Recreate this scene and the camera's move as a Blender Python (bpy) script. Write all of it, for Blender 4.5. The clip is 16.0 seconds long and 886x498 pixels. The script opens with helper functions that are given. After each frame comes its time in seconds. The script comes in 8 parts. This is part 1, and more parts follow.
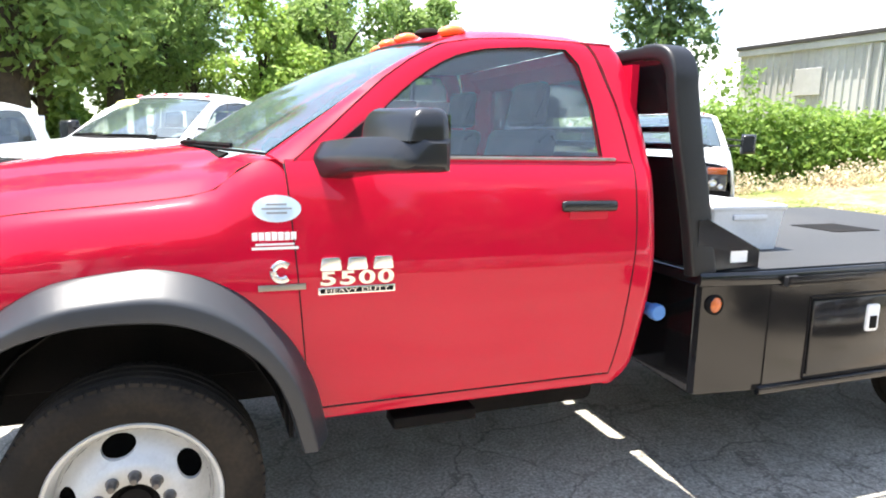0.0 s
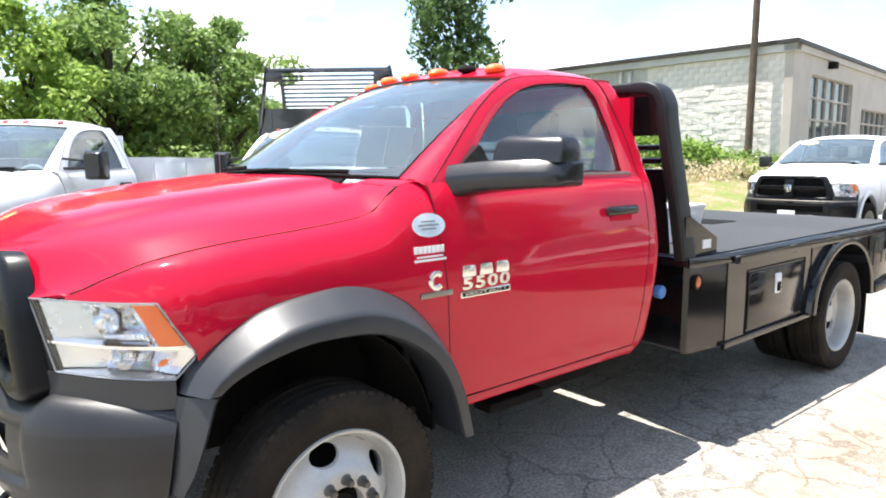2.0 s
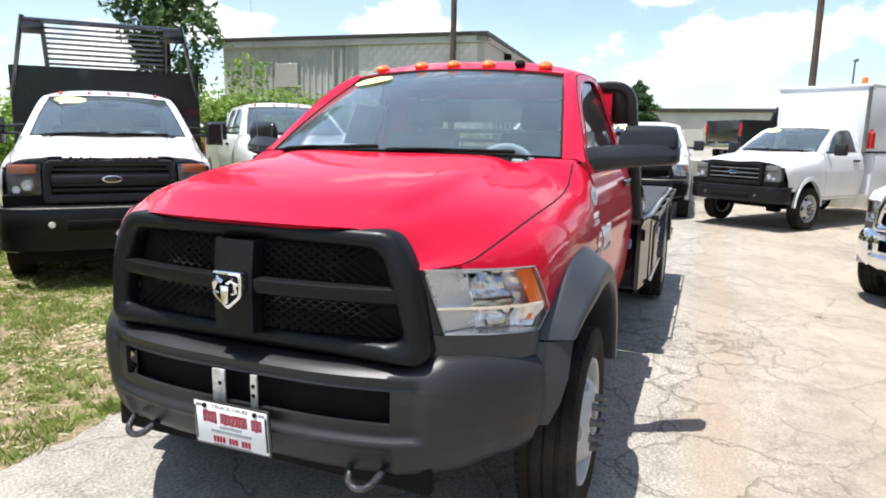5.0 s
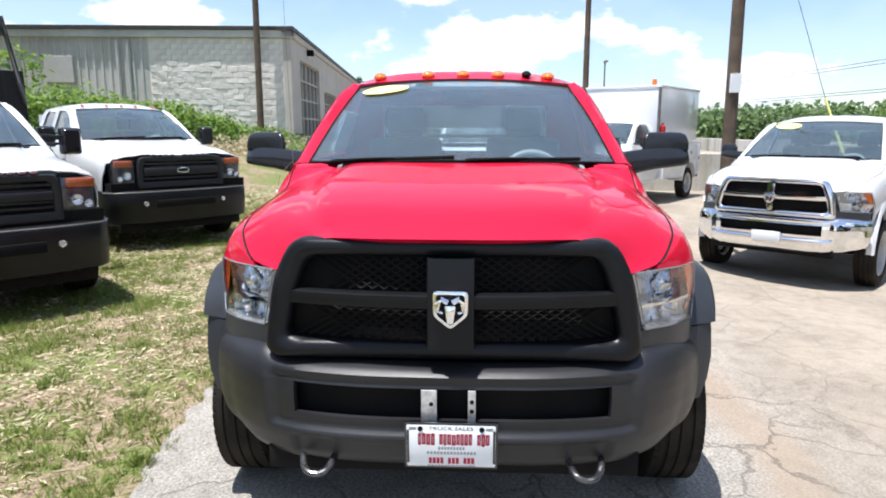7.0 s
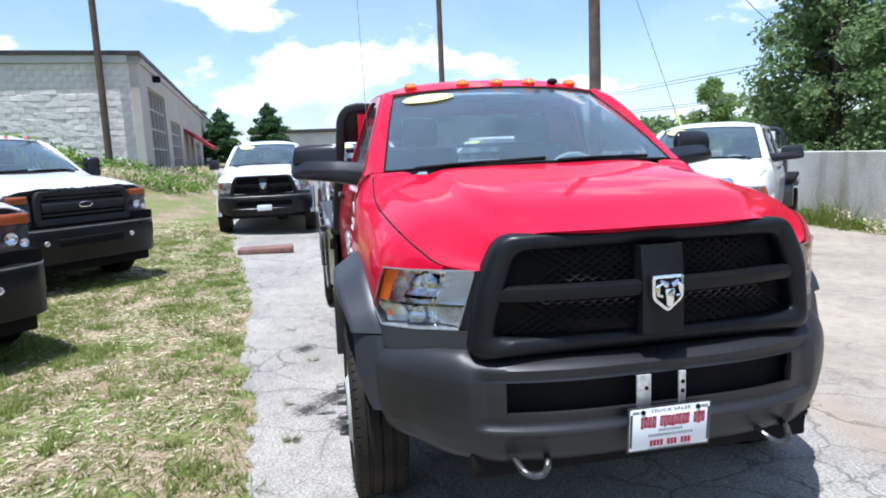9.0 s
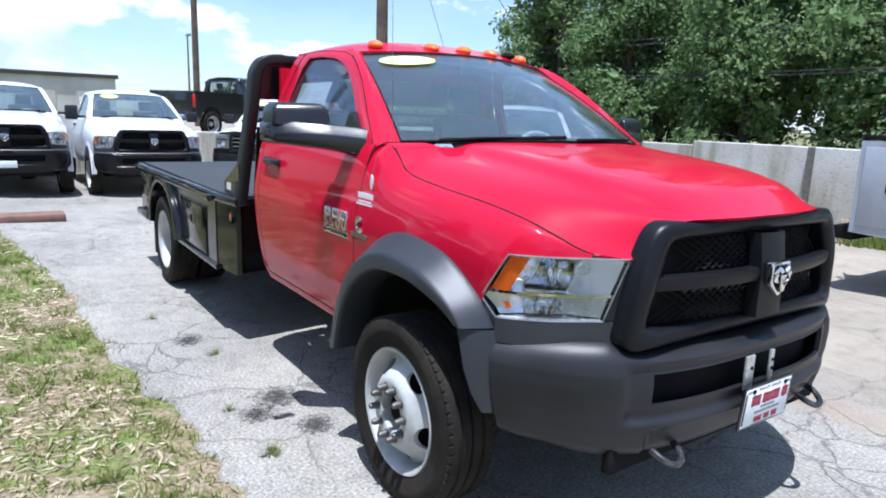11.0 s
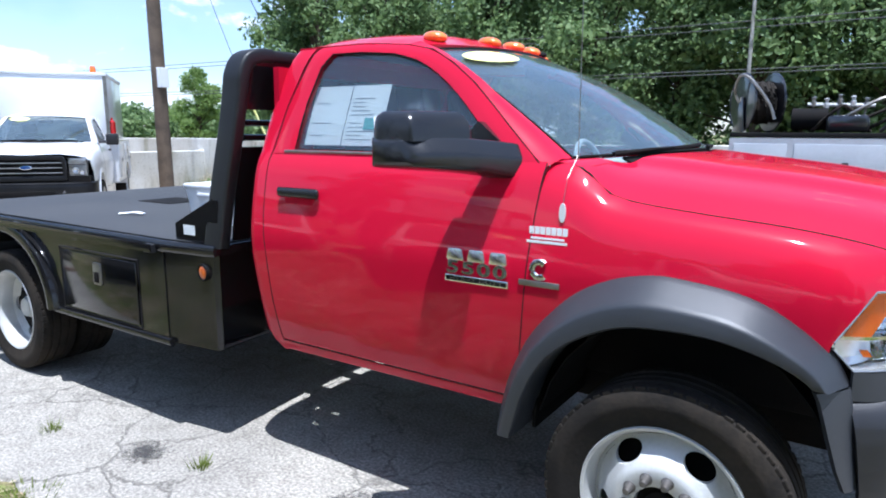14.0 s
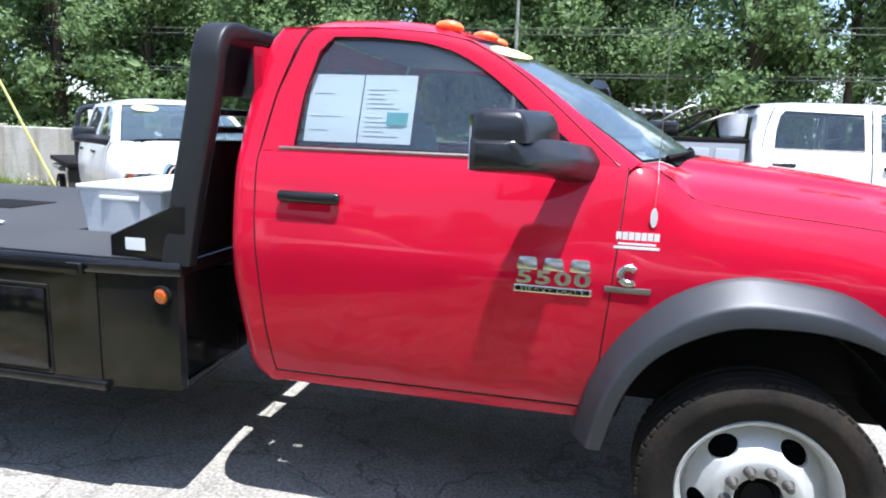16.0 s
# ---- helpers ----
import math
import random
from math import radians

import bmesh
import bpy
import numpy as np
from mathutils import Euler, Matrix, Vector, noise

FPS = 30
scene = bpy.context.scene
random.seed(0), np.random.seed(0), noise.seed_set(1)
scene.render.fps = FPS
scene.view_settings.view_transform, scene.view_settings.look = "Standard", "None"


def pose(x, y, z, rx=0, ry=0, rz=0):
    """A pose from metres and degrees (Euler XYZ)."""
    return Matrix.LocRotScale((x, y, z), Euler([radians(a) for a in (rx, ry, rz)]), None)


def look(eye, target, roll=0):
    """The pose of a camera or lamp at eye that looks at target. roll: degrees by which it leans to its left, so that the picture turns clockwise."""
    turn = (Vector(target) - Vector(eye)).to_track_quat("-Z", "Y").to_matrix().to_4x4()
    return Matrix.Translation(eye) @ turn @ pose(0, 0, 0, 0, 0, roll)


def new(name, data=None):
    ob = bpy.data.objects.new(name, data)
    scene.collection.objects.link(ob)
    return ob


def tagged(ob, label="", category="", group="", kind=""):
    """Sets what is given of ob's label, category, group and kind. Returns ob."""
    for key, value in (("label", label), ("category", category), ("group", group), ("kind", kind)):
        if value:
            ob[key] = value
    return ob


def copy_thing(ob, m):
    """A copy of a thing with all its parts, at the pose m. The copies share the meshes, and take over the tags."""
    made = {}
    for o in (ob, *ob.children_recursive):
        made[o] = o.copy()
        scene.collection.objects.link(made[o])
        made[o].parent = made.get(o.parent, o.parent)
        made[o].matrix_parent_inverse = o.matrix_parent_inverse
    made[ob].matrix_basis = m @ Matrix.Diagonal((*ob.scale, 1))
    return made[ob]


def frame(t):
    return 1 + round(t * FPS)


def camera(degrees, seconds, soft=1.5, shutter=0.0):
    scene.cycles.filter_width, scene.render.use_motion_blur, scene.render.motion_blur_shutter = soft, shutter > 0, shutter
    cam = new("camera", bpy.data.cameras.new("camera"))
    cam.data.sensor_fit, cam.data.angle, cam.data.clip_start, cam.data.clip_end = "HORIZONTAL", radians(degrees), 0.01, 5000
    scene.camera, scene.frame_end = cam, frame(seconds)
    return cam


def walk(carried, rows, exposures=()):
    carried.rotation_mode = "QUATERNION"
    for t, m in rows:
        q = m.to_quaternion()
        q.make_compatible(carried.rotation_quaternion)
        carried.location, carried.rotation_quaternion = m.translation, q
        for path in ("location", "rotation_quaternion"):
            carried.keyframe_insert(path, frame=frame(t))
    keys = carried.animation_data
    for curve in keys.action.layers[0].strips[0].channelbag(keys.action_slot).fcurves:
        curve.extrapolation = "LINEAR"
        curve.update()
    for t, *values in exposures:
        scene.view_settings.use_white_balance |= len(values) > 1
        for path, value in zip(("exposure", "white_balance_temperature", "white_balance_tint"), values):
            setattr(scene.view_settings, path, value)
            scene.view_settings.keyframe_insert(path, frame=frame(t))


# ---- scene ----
cam = camera(68.4, 16.0, soft=1.9)
EXPOSURES = [(0.0, 1.95, 6520, 10), (1.5, 1.60, 6480, 10), (3.5, 1.0, 6380, 10), (7.0, 0.66, 6080, 12), (9.0, 0.62, 5560, 12), (12.5, 0.57, 5400, 12), (14.5, 0.93, 5430, 12), (16.0, 1.15, 5670, 12)]
PATH = [
    (0, (0.233, -3.213, 1.576), (0.924, -1.366, 1.241), 1.3),
    (0.5, (-0.072, -3.183, 1.563), (0.718, -1.37, 1.27), 3.1),
    (1, (-0.387, -3.148, 1.557), (0.585, -1.425, 1.264), 2.0),
    (1.5, (-0.696, -3.021, 1.57), (0.423, -1.389, 1.277), 1.1),
    (2, (-1.053, -2.92, 1.574), (0.208, -1.391, 1.305), -0.4),
    (2.5, (-1.321, -2.788, 1.562), (0.053, -1.37, 1.242), -0.2),
    (3, (-1.573, -2.56, 1.578), (-0.095, -1.249, 1.265), 1.5),
    (3.5, (-1.872, -2.321, 1.591), (-0.27, -1.173, 1.253), -1.7),
    (4, (-2.175, -2.071, 1.59), (-0.481, -1.068, 1.237), -3.2),
    (4.2, (-2.274, -1.963, 1.587), (-0.552, -1.01, 1.231), -1.8),
    (6.3, (-3.151, -0.595, 1.667), (-1.21, -0.266, 1.315), 0.7),
    (6.5, (-3.163, -0.455, 1.663), (-1.213, -0.188, 1.308), 1.0),
    (7, (-3.103, -0.08, 1.678), (-1.137, 0.016, 1.32), -0.0),
    (7.5, (-3.114, 0.24, 1.67), (-1.148, 0.174, 1.307), -0.4),
    (8, (-3.103, 0.564, 1.666), (-1.149, 0.342, 1.301), -0.3),
    (8.5, (-3.053, 0.858, 1.649), (-1.097, 0.587, 1.326), -1.9),
    (9, (-3.01, 1.198, 1.601), (-1.068, 0.821, 1.305), -2.4),
    (9.5, (-2.875, 1.496, 1.578), (-0.985, 0.918, 1.275), -1.1),
    (10, (-2.662, 1.83, 1.554), (-0.846, 1.049, 1.247), -0.4),
    (10.2, (-2.567, 1.954, 1.564), (-0.788, 1.095, 1.249), 0.1),
    (12.3, (-1.547, 2.89, 1.666), (-0.162, 1.52, 1.215), 1.1),
    (12.5, (-1.424, 2.936, 1.655), (-0.056, 1.541, 1.229), 0.0),
    (13, (-1.102, 3.028, 1.616), (0.211, 1.56, 1.266), 0.9),
    (13.5, (-0.808, 3.096, 1.612), (0.357, 1.509, 1.261), 1.3),
    (14, (-0.474, 3.082, 1.596), (0.61, 1.439, 1.243), 0.3),
    (14.5, (-0.223, 3.088, 1.587), (0.734, 1.368, 1.233), 1.5),
    (15, (0.055, 3.193, 1.59), (0.721, 1.34, 1.238), 0.8),
    (15.5, (0.325, 3.252, 1.564), (0.897, 1.368, 1.211), 0.8),
    (16, (0.629, 3.315, 1.598), (1.056, 1.395, 1.237), 2.0),
]
walk(cam, [(t, look(eye, target, roll)) for t, eye, target, roll in PATH], EXPOSURES)

# ---- light ----
SUN_DIR = Vector((-0.155, 0.158, 1.0)).normalized()
sun = new("sun", bpy.data.lights.new("sun", "SUN"))
sun.data.energy, sun.data.angle, sun.data.color = 5.0, radians(0.53), (1.0, 0.955, 0.89)
sun.matrix_world = look(SUN_DIR * 60, (0, 0, 0))


def build_world():
    """Blue summer sky with piled white cumulus, denser towards the horizon."""
    w = bpy.data.worlds.new("sky")
    scene.world = w
    w.use_nodes = True
    nt = w.node_tree
    nt.nodes.clear()
    N, L = nt.nodes.new, nt.links.new
    out = N("ShaderNodeOutputWorld")
    sky = N("ShaderNodeTexSky")
    sky.sky_type = "NISHITA"
    sky.sun_disc = False
    sky.sun_elevation = math.asin(SUN_DIR.z)
    sky.sun_rotation = math.atan2(SUN_DIR.x, SUN_DIR.y)
    sky.air_density, sky.dust_density, sky.ozone_density = 1.0, 0.6, 1.5
    bg = N("ShaderNodeBackground")
    bg.inputs[1].default_value = 0.12
    L(sky.outputs[0], bg.inputs[0])
    tc = N("ShaderNodeTexCoord")
    sep = N("ShaderNodeSeparateXYZ")
    L(tc.outputs["Generated"], sep.inputs[0])
    stretch = N("ShaderNodeMapping")
    stretch.inputs["Scale"].default_value = (1.0, 1.0, 2.0)
    stretch.inputs["Location"].default_value = (3.1, 0.4, 0.2)
    L(tc.outputs["Generated"], stretch.inputs[0])
    n1 = N("ShaderNodeTexNoise")
    n1.inputs["Scale"].default_value, n1.inputs["Detail"].default_value = 3.4, 9
    n1.inputs["Roughness"].default_value = 0.56
    L(stretch.outputs[0], n1.inputs["Vector"])
    low = N("ShaderNodeMapRange")
    low.inputs[1].default_value, low.inputs[2].default_value = 0.0, 0.55
    low.inputs[3].default_value, low.inputs[4].default_value = 0.026, -0.03
    L(sep.outputs["Z"], low.inputs[0])
    add = N("ShaderNodeMath")
    high = N("ShaderNodeMapRange")
    high.inputs[1].default_value, high.inputs[2].default_value = 0.42, 0.72
    high.inputs[3].default_value, high.inputs[4].default_value = 0.0, -0.09
    L(sep.outputs["Z"], high.inputs[0])
    cover = N("ShaderNodeMath")
    L(low.outputs[0], cover.inputs[0]), L(high.outputs[0], cover.inputs[1])
    L(n1.outputs[0], add.inputs[0]), L(cover.outputs[0], add.inputs[1])
    ramp = N("ShaderNodeValToRGB")
    ramp.color_ramp.elements[0].position, ramp.color_ramp.elements[1].position = 0.535, 0.575
    ramp.color_ramp.elements[0].color = (0.13, 0.13, 0.13, 1)
    L(add.outputs[0], ramp.inputs[0])
    # the same cloud field a little higher up: thinner above means a sunlit top, thicker a shaded base
    lift = N("ShaderNodeMapping")
    lift.inputs["Location"].default_value = (0.0, 0.0, 0.11)
    L(stretch.outputs[0], lift.inputs[0])
    n2 = N("ShaderNodeTexNoise")
    n2.inputs["Scale"].default_value, n2.inputs["Detail"].default_value, n2.inputs["Roughness"].default_value = 3.4, 6, 0.5
    L(lift.outputs[0], n2.inputs["Vector"])
    dif = N("ShaderNodeMath")
    dif.operation = "SUBTRACT"
    L(n1.outputs[0], dif.inputs[0]), L(n2.outputs[0], dif.inputs[1])
    shade = N("ShaderNodeValToRGB")
    shade.color_ramp.elements[0].position, shade.color_ramp.elements[0].color = 0.40, (0.66, 0.74, 0.85, 1)
    shade.color_ramp.elements[1].position, shade.color_ramp.elements[1].color = 0.54, (1, 1, 1, 1)
    half = N("ShaderNodeMath")
    half.inputs[1].default_value = 0.5
    L(dif.outputs[0], half.inputs[0]), L(half.outputs[0], shade.inputs[0])
    cloud = N("ShaderNodeBackground")
    cloud.inputs[1].default_value = 0.84
    L(shade.outputs[0], cloud.inputs[0])
    mix = N("ShaderNodeMixShader")
    L(ramp.outputs[0], mix.inputs[0]), L(bg.outputs[0], mix.inputs[1]), L(cloud.outputs[0], mix.inputs[2])
    L(mix.outputs[0], out.inputs[0])


build_world()

# ---- materials ----


def principled(name):
    m = bpy.data.materials.new(name)
    m.use_nodes = True
    nt = m.node_tree
    return m, nt, nt.nodes["Principled BSDF"]


def plain(name, col, rough=0.5, metal=0.0, coat=0.0, col2=None, scale=6.0, bump=0.0, bscale=80.0, spec=0.5, rand=0.0, emit=0.0):
    """A surface with two scales of colour variation, uneven gloss and a fine relief."""
    m, nt, p = principled(name)
    N, L = nt.nodes.new, nt.links.new
    tc = N("ShaderNodeTexCoord")
    big, fine = N("ShaderNodeTexNoise"), N("ShaderNodeTexNoise")
    big.inputs["Scale"].default_value, fine.inputs["Scale"].default_value = scale, bscale
    big.inputs["Detail"].default_value, fine.inputs["Detail"].default_value = 5, 3
    L(tc.outputs["Object"], big.inputs["Vector"]), L(tc.outputs["Object"], fine.inputs["Vector"])
    mx = N("ShaderNodeMix")
    mx.data_type = "RGBA"
    c2 = col2 or tuple(c * 0.8 for c in col)
    mx.inputs[6].default_value, mx.inputs[7].default_value = (*col, 1), (*c2, 1)
    r = N("ShaderNodeMapRange")
    r.inputs[1].default_value, r.inputs[2].default_value = 0.38, 0.68
    blend = N("ShaderNodeMath")
    blend.operation = "MULTIPLY_ADD"
    blend.inputs[1].default_value = 0.3
    L(fine.outputs[0], blend.inputs[0]), L(big.outputs[0], blend.inputs[2])
    sub = N("ShaderNodeMath")
    sub.operation = "SUBTRACT"
    sub.inputs[1].default_value = 0.15
    L(blend.outputs[0], sub.inputs[0]), L(sub.outputs[0], r.inputs[0]), L(r.outputs[0], mx.inputs[0])
    col_out = mx.outputs[2]
    if rand:
        info, hsv, rr = N("ShaderNodeObjectInfo"), N("ShaderNodeHueSaturation"), N("ShaderNodeMapRange")
        rr.inputs[3].default_value, rr.inputs[4].default_value = 1 - rand, 1 + rand
        L(info.outputs["Random"], rr.inputs[0]), L(rr.outputs[0], hsv.inputs["Value"]), L(col_out, hsv.inputs["Color"])
        col_out = hsv.outputs[0]
    L(col_out, p.inputs["Base Color"])
    rg = N("ShaderNodeMapRange")
    rg.inputs[3].default_value, rg.inputs[4].default_value = max(0.0, rough - 0.06), min(1.0, rough + 0.06)
    L(big.outputs[0], rg.inputs[0]), L(rg.outputs[0], p.inputs["Roughness"])
    p.inputs["Metallic"].default_value, p.inputs["Specular IOR Level"].default_value = metal, spec
    p.inputs["Coat Weight"].default_value, p.inputs["Coat Roughness"].default_value = coat, 0.045
    if emit:
        p.inputs["Emission Color"].default_value, p.inputs["Emission Strength"].default_value = (*col, 1), emit
    if bump:
        b = N("ShaderNodeBump")
        b.inputs["Strength"].default_value, b.inputs["Distance"].default_value = bump, 0.01
        L(fine.outputs[0], b.inputs["Height"]), L(b.outputs[0], p.inputs["Normal"])
    return m


def pane(name, tint, rough=0.0, head=0.09, slant=0.80, film=0.0):
    """Tinted pane: what lies behind shows through, gloss grows at a slant."""
    m = bpy.data.materials.new(name)
    m.use_nodes = True
    nt = m.node_tree
    nt.nodes.clear()
    N, L = nt.nodes.new, nt.links.new
    out, mix, tr, gl, lw = N("ShaderNodeOutputMaterial"), N("ShaderNodeMixShader"), N("ShaderNodeBsdfTransparent"), N("ShaderNodeBsdfGlossy"), N("ShaderNodeLayerWeight")
    tr.inputs[0].default_value = (*(c ** 0.5 for c in tint), 1)
    gl.inputs["Roughness"].default_value = rough
    pw, fr = N("ShaderNodeMath"), N("ShaderNodeMath")
    pw.operation, fr.operation = "POWER", "MULTIPLY_ADD"
    pw.inputs[1].default_value, fr.inputs[1].default_value, fr.inputs[2].default_value = 3.2, slant, head
    lw.inputs[0].default_value = 0.5
    L(lw.outputs["Facing"], pw.inputs[0]), L(pw.outputs[0], fr.inputs[0])
    L(fr.outputs[0], mix.inputs[0]), L(tr.outputs[0], mix.inputs[1]), L(gl.outputs[0], mix.inputs[2])
    if film:
        # thin, slightly uneven dust film; its teal also paints in a pale reflected veil
        df, dn, dm, mx = N("ShaderNodeBsdfDiffuse"), N("ShaderNodeTexNoise"), N("ShaderNodeMapRange"), N("ShaderNodeMixShader")
        df.inputs[0].default_value = (0.62, 0.80, 0.80, 1)
        dn.inputs["Scale"].default_value, dn.inputs["Detail"].default_value = 3.0, 6
        dm.inputs[1].default_value, dm.inputs[2].default_value = 0.3, 0.7
        dm.inputs[3].default_value, dm.inputs[4].default_value = film * 0.85, film * 1.15
        L(dn.outputs[0], dm.inputs[0]), L(dm.outputs[0], mx.inputs[0]), L(mix.outputs[0], mx.inputs[1]), L(df.outputs[0], mx.inputs[2])
        L(mx.outputs[0], out.inputs[0])
    else:
        L(mix.outputs[0], out.inputs[0])
    return m


RED = plain("red_clearcoat_paint", (0.53, 0.005, 0.031), 0.42, 0.0, 0.7, (0.50, 0.005, 0.028), 2.0, 0, 200, spec=0.04)
WHITE = plain("white_vehicle_paint", (0.78, 0.79, 0.80), 0.35, 0.0, 0.8, (0.72, 0.73, 0.74), 1.5, 0, 60)
BLACKPAINT = plain("gloss_black_steel_paint", (0.008, 0.008, 0.009), 0.12, 0.0, 0.0, (0.013, 0.0125, 0.0125), 2.5, 0.02, 30, spec=0.5)
DARKCAR = plain("black_vehicle_paint", (0.012, 0.012, 0.015), 0.3, 0.0, 1.0)
PLASTIC = plain("grained_black_plastic", (0.013, 0.0135, 0.015), 0.5, 0.0, 0.0, (0.021, 0.0215, 0.024), 3.0, 0.12, 500, spec=0.4)
FLARE = plain("grey_weathered_plastic", (0.024, 0.026, 0.030), 0.42, 0.0, 0.0, (0.036, 0.039, 0.045), 2.0, 0.1, 420, spec=0.5)
BUMPERP = plain("dark_grey_bumper_plastic", (0.014, 0.014, 0.0155), 0.40, 0.0, 0.0, (0.022, 0.022, 0.0245), 2.5, 0.1, 420, spec=0.42)
GRILLEP = plain("smooth_black_grille_plastic", (0.0065, 0.007, 0.0085), 0.34, 0.0, 0.0, (0.009, 0.0095, 0.011), 3.0, 0.05, 420, spec=0.22)
BEZELP = plain("grey_lamp_bezel_plastic", (0.030, 0.032, 0.036), 0.42, 0.0, 0.0, (0.042, 0.044, 0.050), 2.5, 0.08, 420)
MIRRORSHELL = plain("smooth_black_mirror_plastic", (0.013, 0.0135, 0.015), 0.24, 0.0, 0.0, (0.017, 0.0175, 0.019), 4.0, 0.03, 420)
LAMPTRIM = plain("pale_lamp_edge", (0.34, 0.35, 0.36), 0.2, 0.4, 0.5, (0.24, 0.25, 0.26), 8)
HOOKM = plain("worn_black_hook_steel", (0.06, 0.06, 0.062), 0.22, 0.7, 0, (0.12, 0.118, 0.115), 20, 0.05, 90)
DARK = plain("underbody_black", (0.008, 0.008, 0.008), 0.85, 0, 0, (0.014, 0.012, 0.011), 5, spec=0.12)
BLACKGLOSS = plain("black_painted_bumper", (0.009, 0.009, 0.010), 0.32, 0, 0, (0.014, 0.014, 0.015), 3, 0.02, 60, spec=0.28)
SEAM = plain("panel_gap_dark", (0.006, 0.004, 0.004), 0.9)
RUBBER = plain("dusty_tyre_rubber", (0.016, 0.014, 0.012), 0.85, 0, 0, (0.036, 0.029, 0.022), 5, 0.2, 60, spec=0.15)
NUTM = plain("dark_weathered_nut_steel", (0.16, 0.15, 0.14), 0.5, 0.6, 0, (0.09, 0.08, 0.07), 30, 0.05, 90)
RIMP = plain("silver_painted_wheel", (0.54, 0.54, 0.52), 0.42, 0.15, 0, (0.43, 0.43, 0.41), 8, 0.03, 100)
STEEL = plain("dull_steel", (0.30, 0.29, 0.27), 0.42, 0.9, 0, (0.22, 0.2, 0.17), 14, 0.1, 120)
CHROME = plain("polished_chrome", (0.85, 0.86, 0.87), 0.06, 1.0, 0, (0.8, 0.8, 0.82), 3)
AMBER = plain("amber_lens", (0.85, 0.20, 0.02), 0.15, 0, 1.0, (0.7, 0.15, 0.02), 30, 0.2, 150)
PINKLENS = plain("faded_red_lens", (0.62, 0.10, 0.09), 0.2, 0, 1.0, (0.5, 0.08, 0.07), 20)
REDLENS = plain("red_lens", (0.5, 0.01, 0.01), 0.15, 0, 1.0)
LAMPIN = plain("lamp_reflector", (0.93, 0.93, 0.93), 0.26, 0.72, 0, (0.84, 0.84, 0.85), 14, 0.12, 45)
TURNLENS = plain("orange_lens", (0.92, 0.17, 0.008), 0.3, 0, 0, (0.85, 0.14, 0.008), 20, 0.3, 200, spec=0.3)
MARKERLENS = plain("dull_orange_marker_lens", (0.62, 0.13, 0.012), 0.25, 0, 0.5, (0.42, 0.08, 0.01), 40, 0.2, 120)
BADGE = plain("bright_badge_metal", (0.82, 0.82, 0.83), 0.24, 1.0, 0, (0.72, 0.72, 0.73), 30)
CLEAR = pane("clear_lens", (0.97, 0.98, 0.98), 0.0, 0.04, 0.4)
GLASS = pane("windscreen_glass", (0.78, 0.88, 0.90), rough=0.03, film=0.032, head=0.085)
TINTED = pane("tinted_side_glass", (0.70, 0.75, 0.76), 0.0, 0.07, 0.7, 0.012)
MIRROR = plain("mirror_glass", (0.8, 0.82, 0.84), 0.02, 1.0)
INTERIOR = plain("grey_cabin_trim", (0.42, 0.435, 0.44), 0.7, 0, 0, (0.35, 0.36, 0.365), 6, 0.1, 200)
SEATM = plain("grey_seat_cloth", (0.10, 0.105, 0.11), 0.9, 0, 0, (0.14, 0.14, 0.145), 9, 0.2, 300)
DECK = plain("black_rubberised_deck", (0.030, 0.031, 0.033), 0.72, 0, 0, (0.042, 0.042, 0.043), 1.2, 0.15, 220)
LINER = plain("white_plastic_chest", (0.80, 0.81, 0.82), 0.5, 0, 0, (0.70, 0.70, 0.69), 4, 0.05, 60)
PAPER = plain("white_paper", (0.82, 0.84, 0.84), 0.7, 0, 0, (0.78, 0.80, 0.80), 5)
INK = plain("grey_print", (0.30, 0.32, 0.34), 0.7)
TEAL = plain("teal_print", (0.16, 0.45, 0.45), 0.7)
YELLOW = plain("pale_yellow_sticker", (0.85, 0.82, 0.22), 0.5, 0, 0, (0.85, 0.83, 0.35), 9)
BLUEST = plain("pale_blue_decal", (0.55, 0.68, 0.78), 0.4, 0, 0, (0.75, 0.8, 0.84), 14)
PINK = plain("pale_red_print", (0.62, 0.25, 0.28), 0.6)
BRACKETM = plain("scuffed_zinc_bracket", (0.62, 0.62, 0.60), 0.45, 0.5, 0, (0.42, 0.41, 0.38), 40, 0.05, 90)
MAROON = plain("maroon_print", (0.35, 0.02, 0.05), 0.6)
BLUEHOSE = plain("blue_hose_coupling", (0.06, 0.20, 0.50), 0.4)
WOOD = plain("weathered_pole_wood", (0.13, 0.095, 0.065), 0.9, 0, 0, (0.075, 0.055, 0.04), 3, 0.5, 25)
GREYWOOD = plain("bleached_grey_pole_wood", (0.34, 0.33, 0.31), 0.9, 0, 0, (0.24, 0.23, 0.21), 3, 0.4, 25)
# vehicle white with shade put into the colour, for the lube truck's body
SHADEWHITE = plain("shaded_white_paint", (0.40, 0.43, 0.47), 0.45, 0, 0.3, (0.34, 0.365, 0.40), 2.0, 0.02, 40)


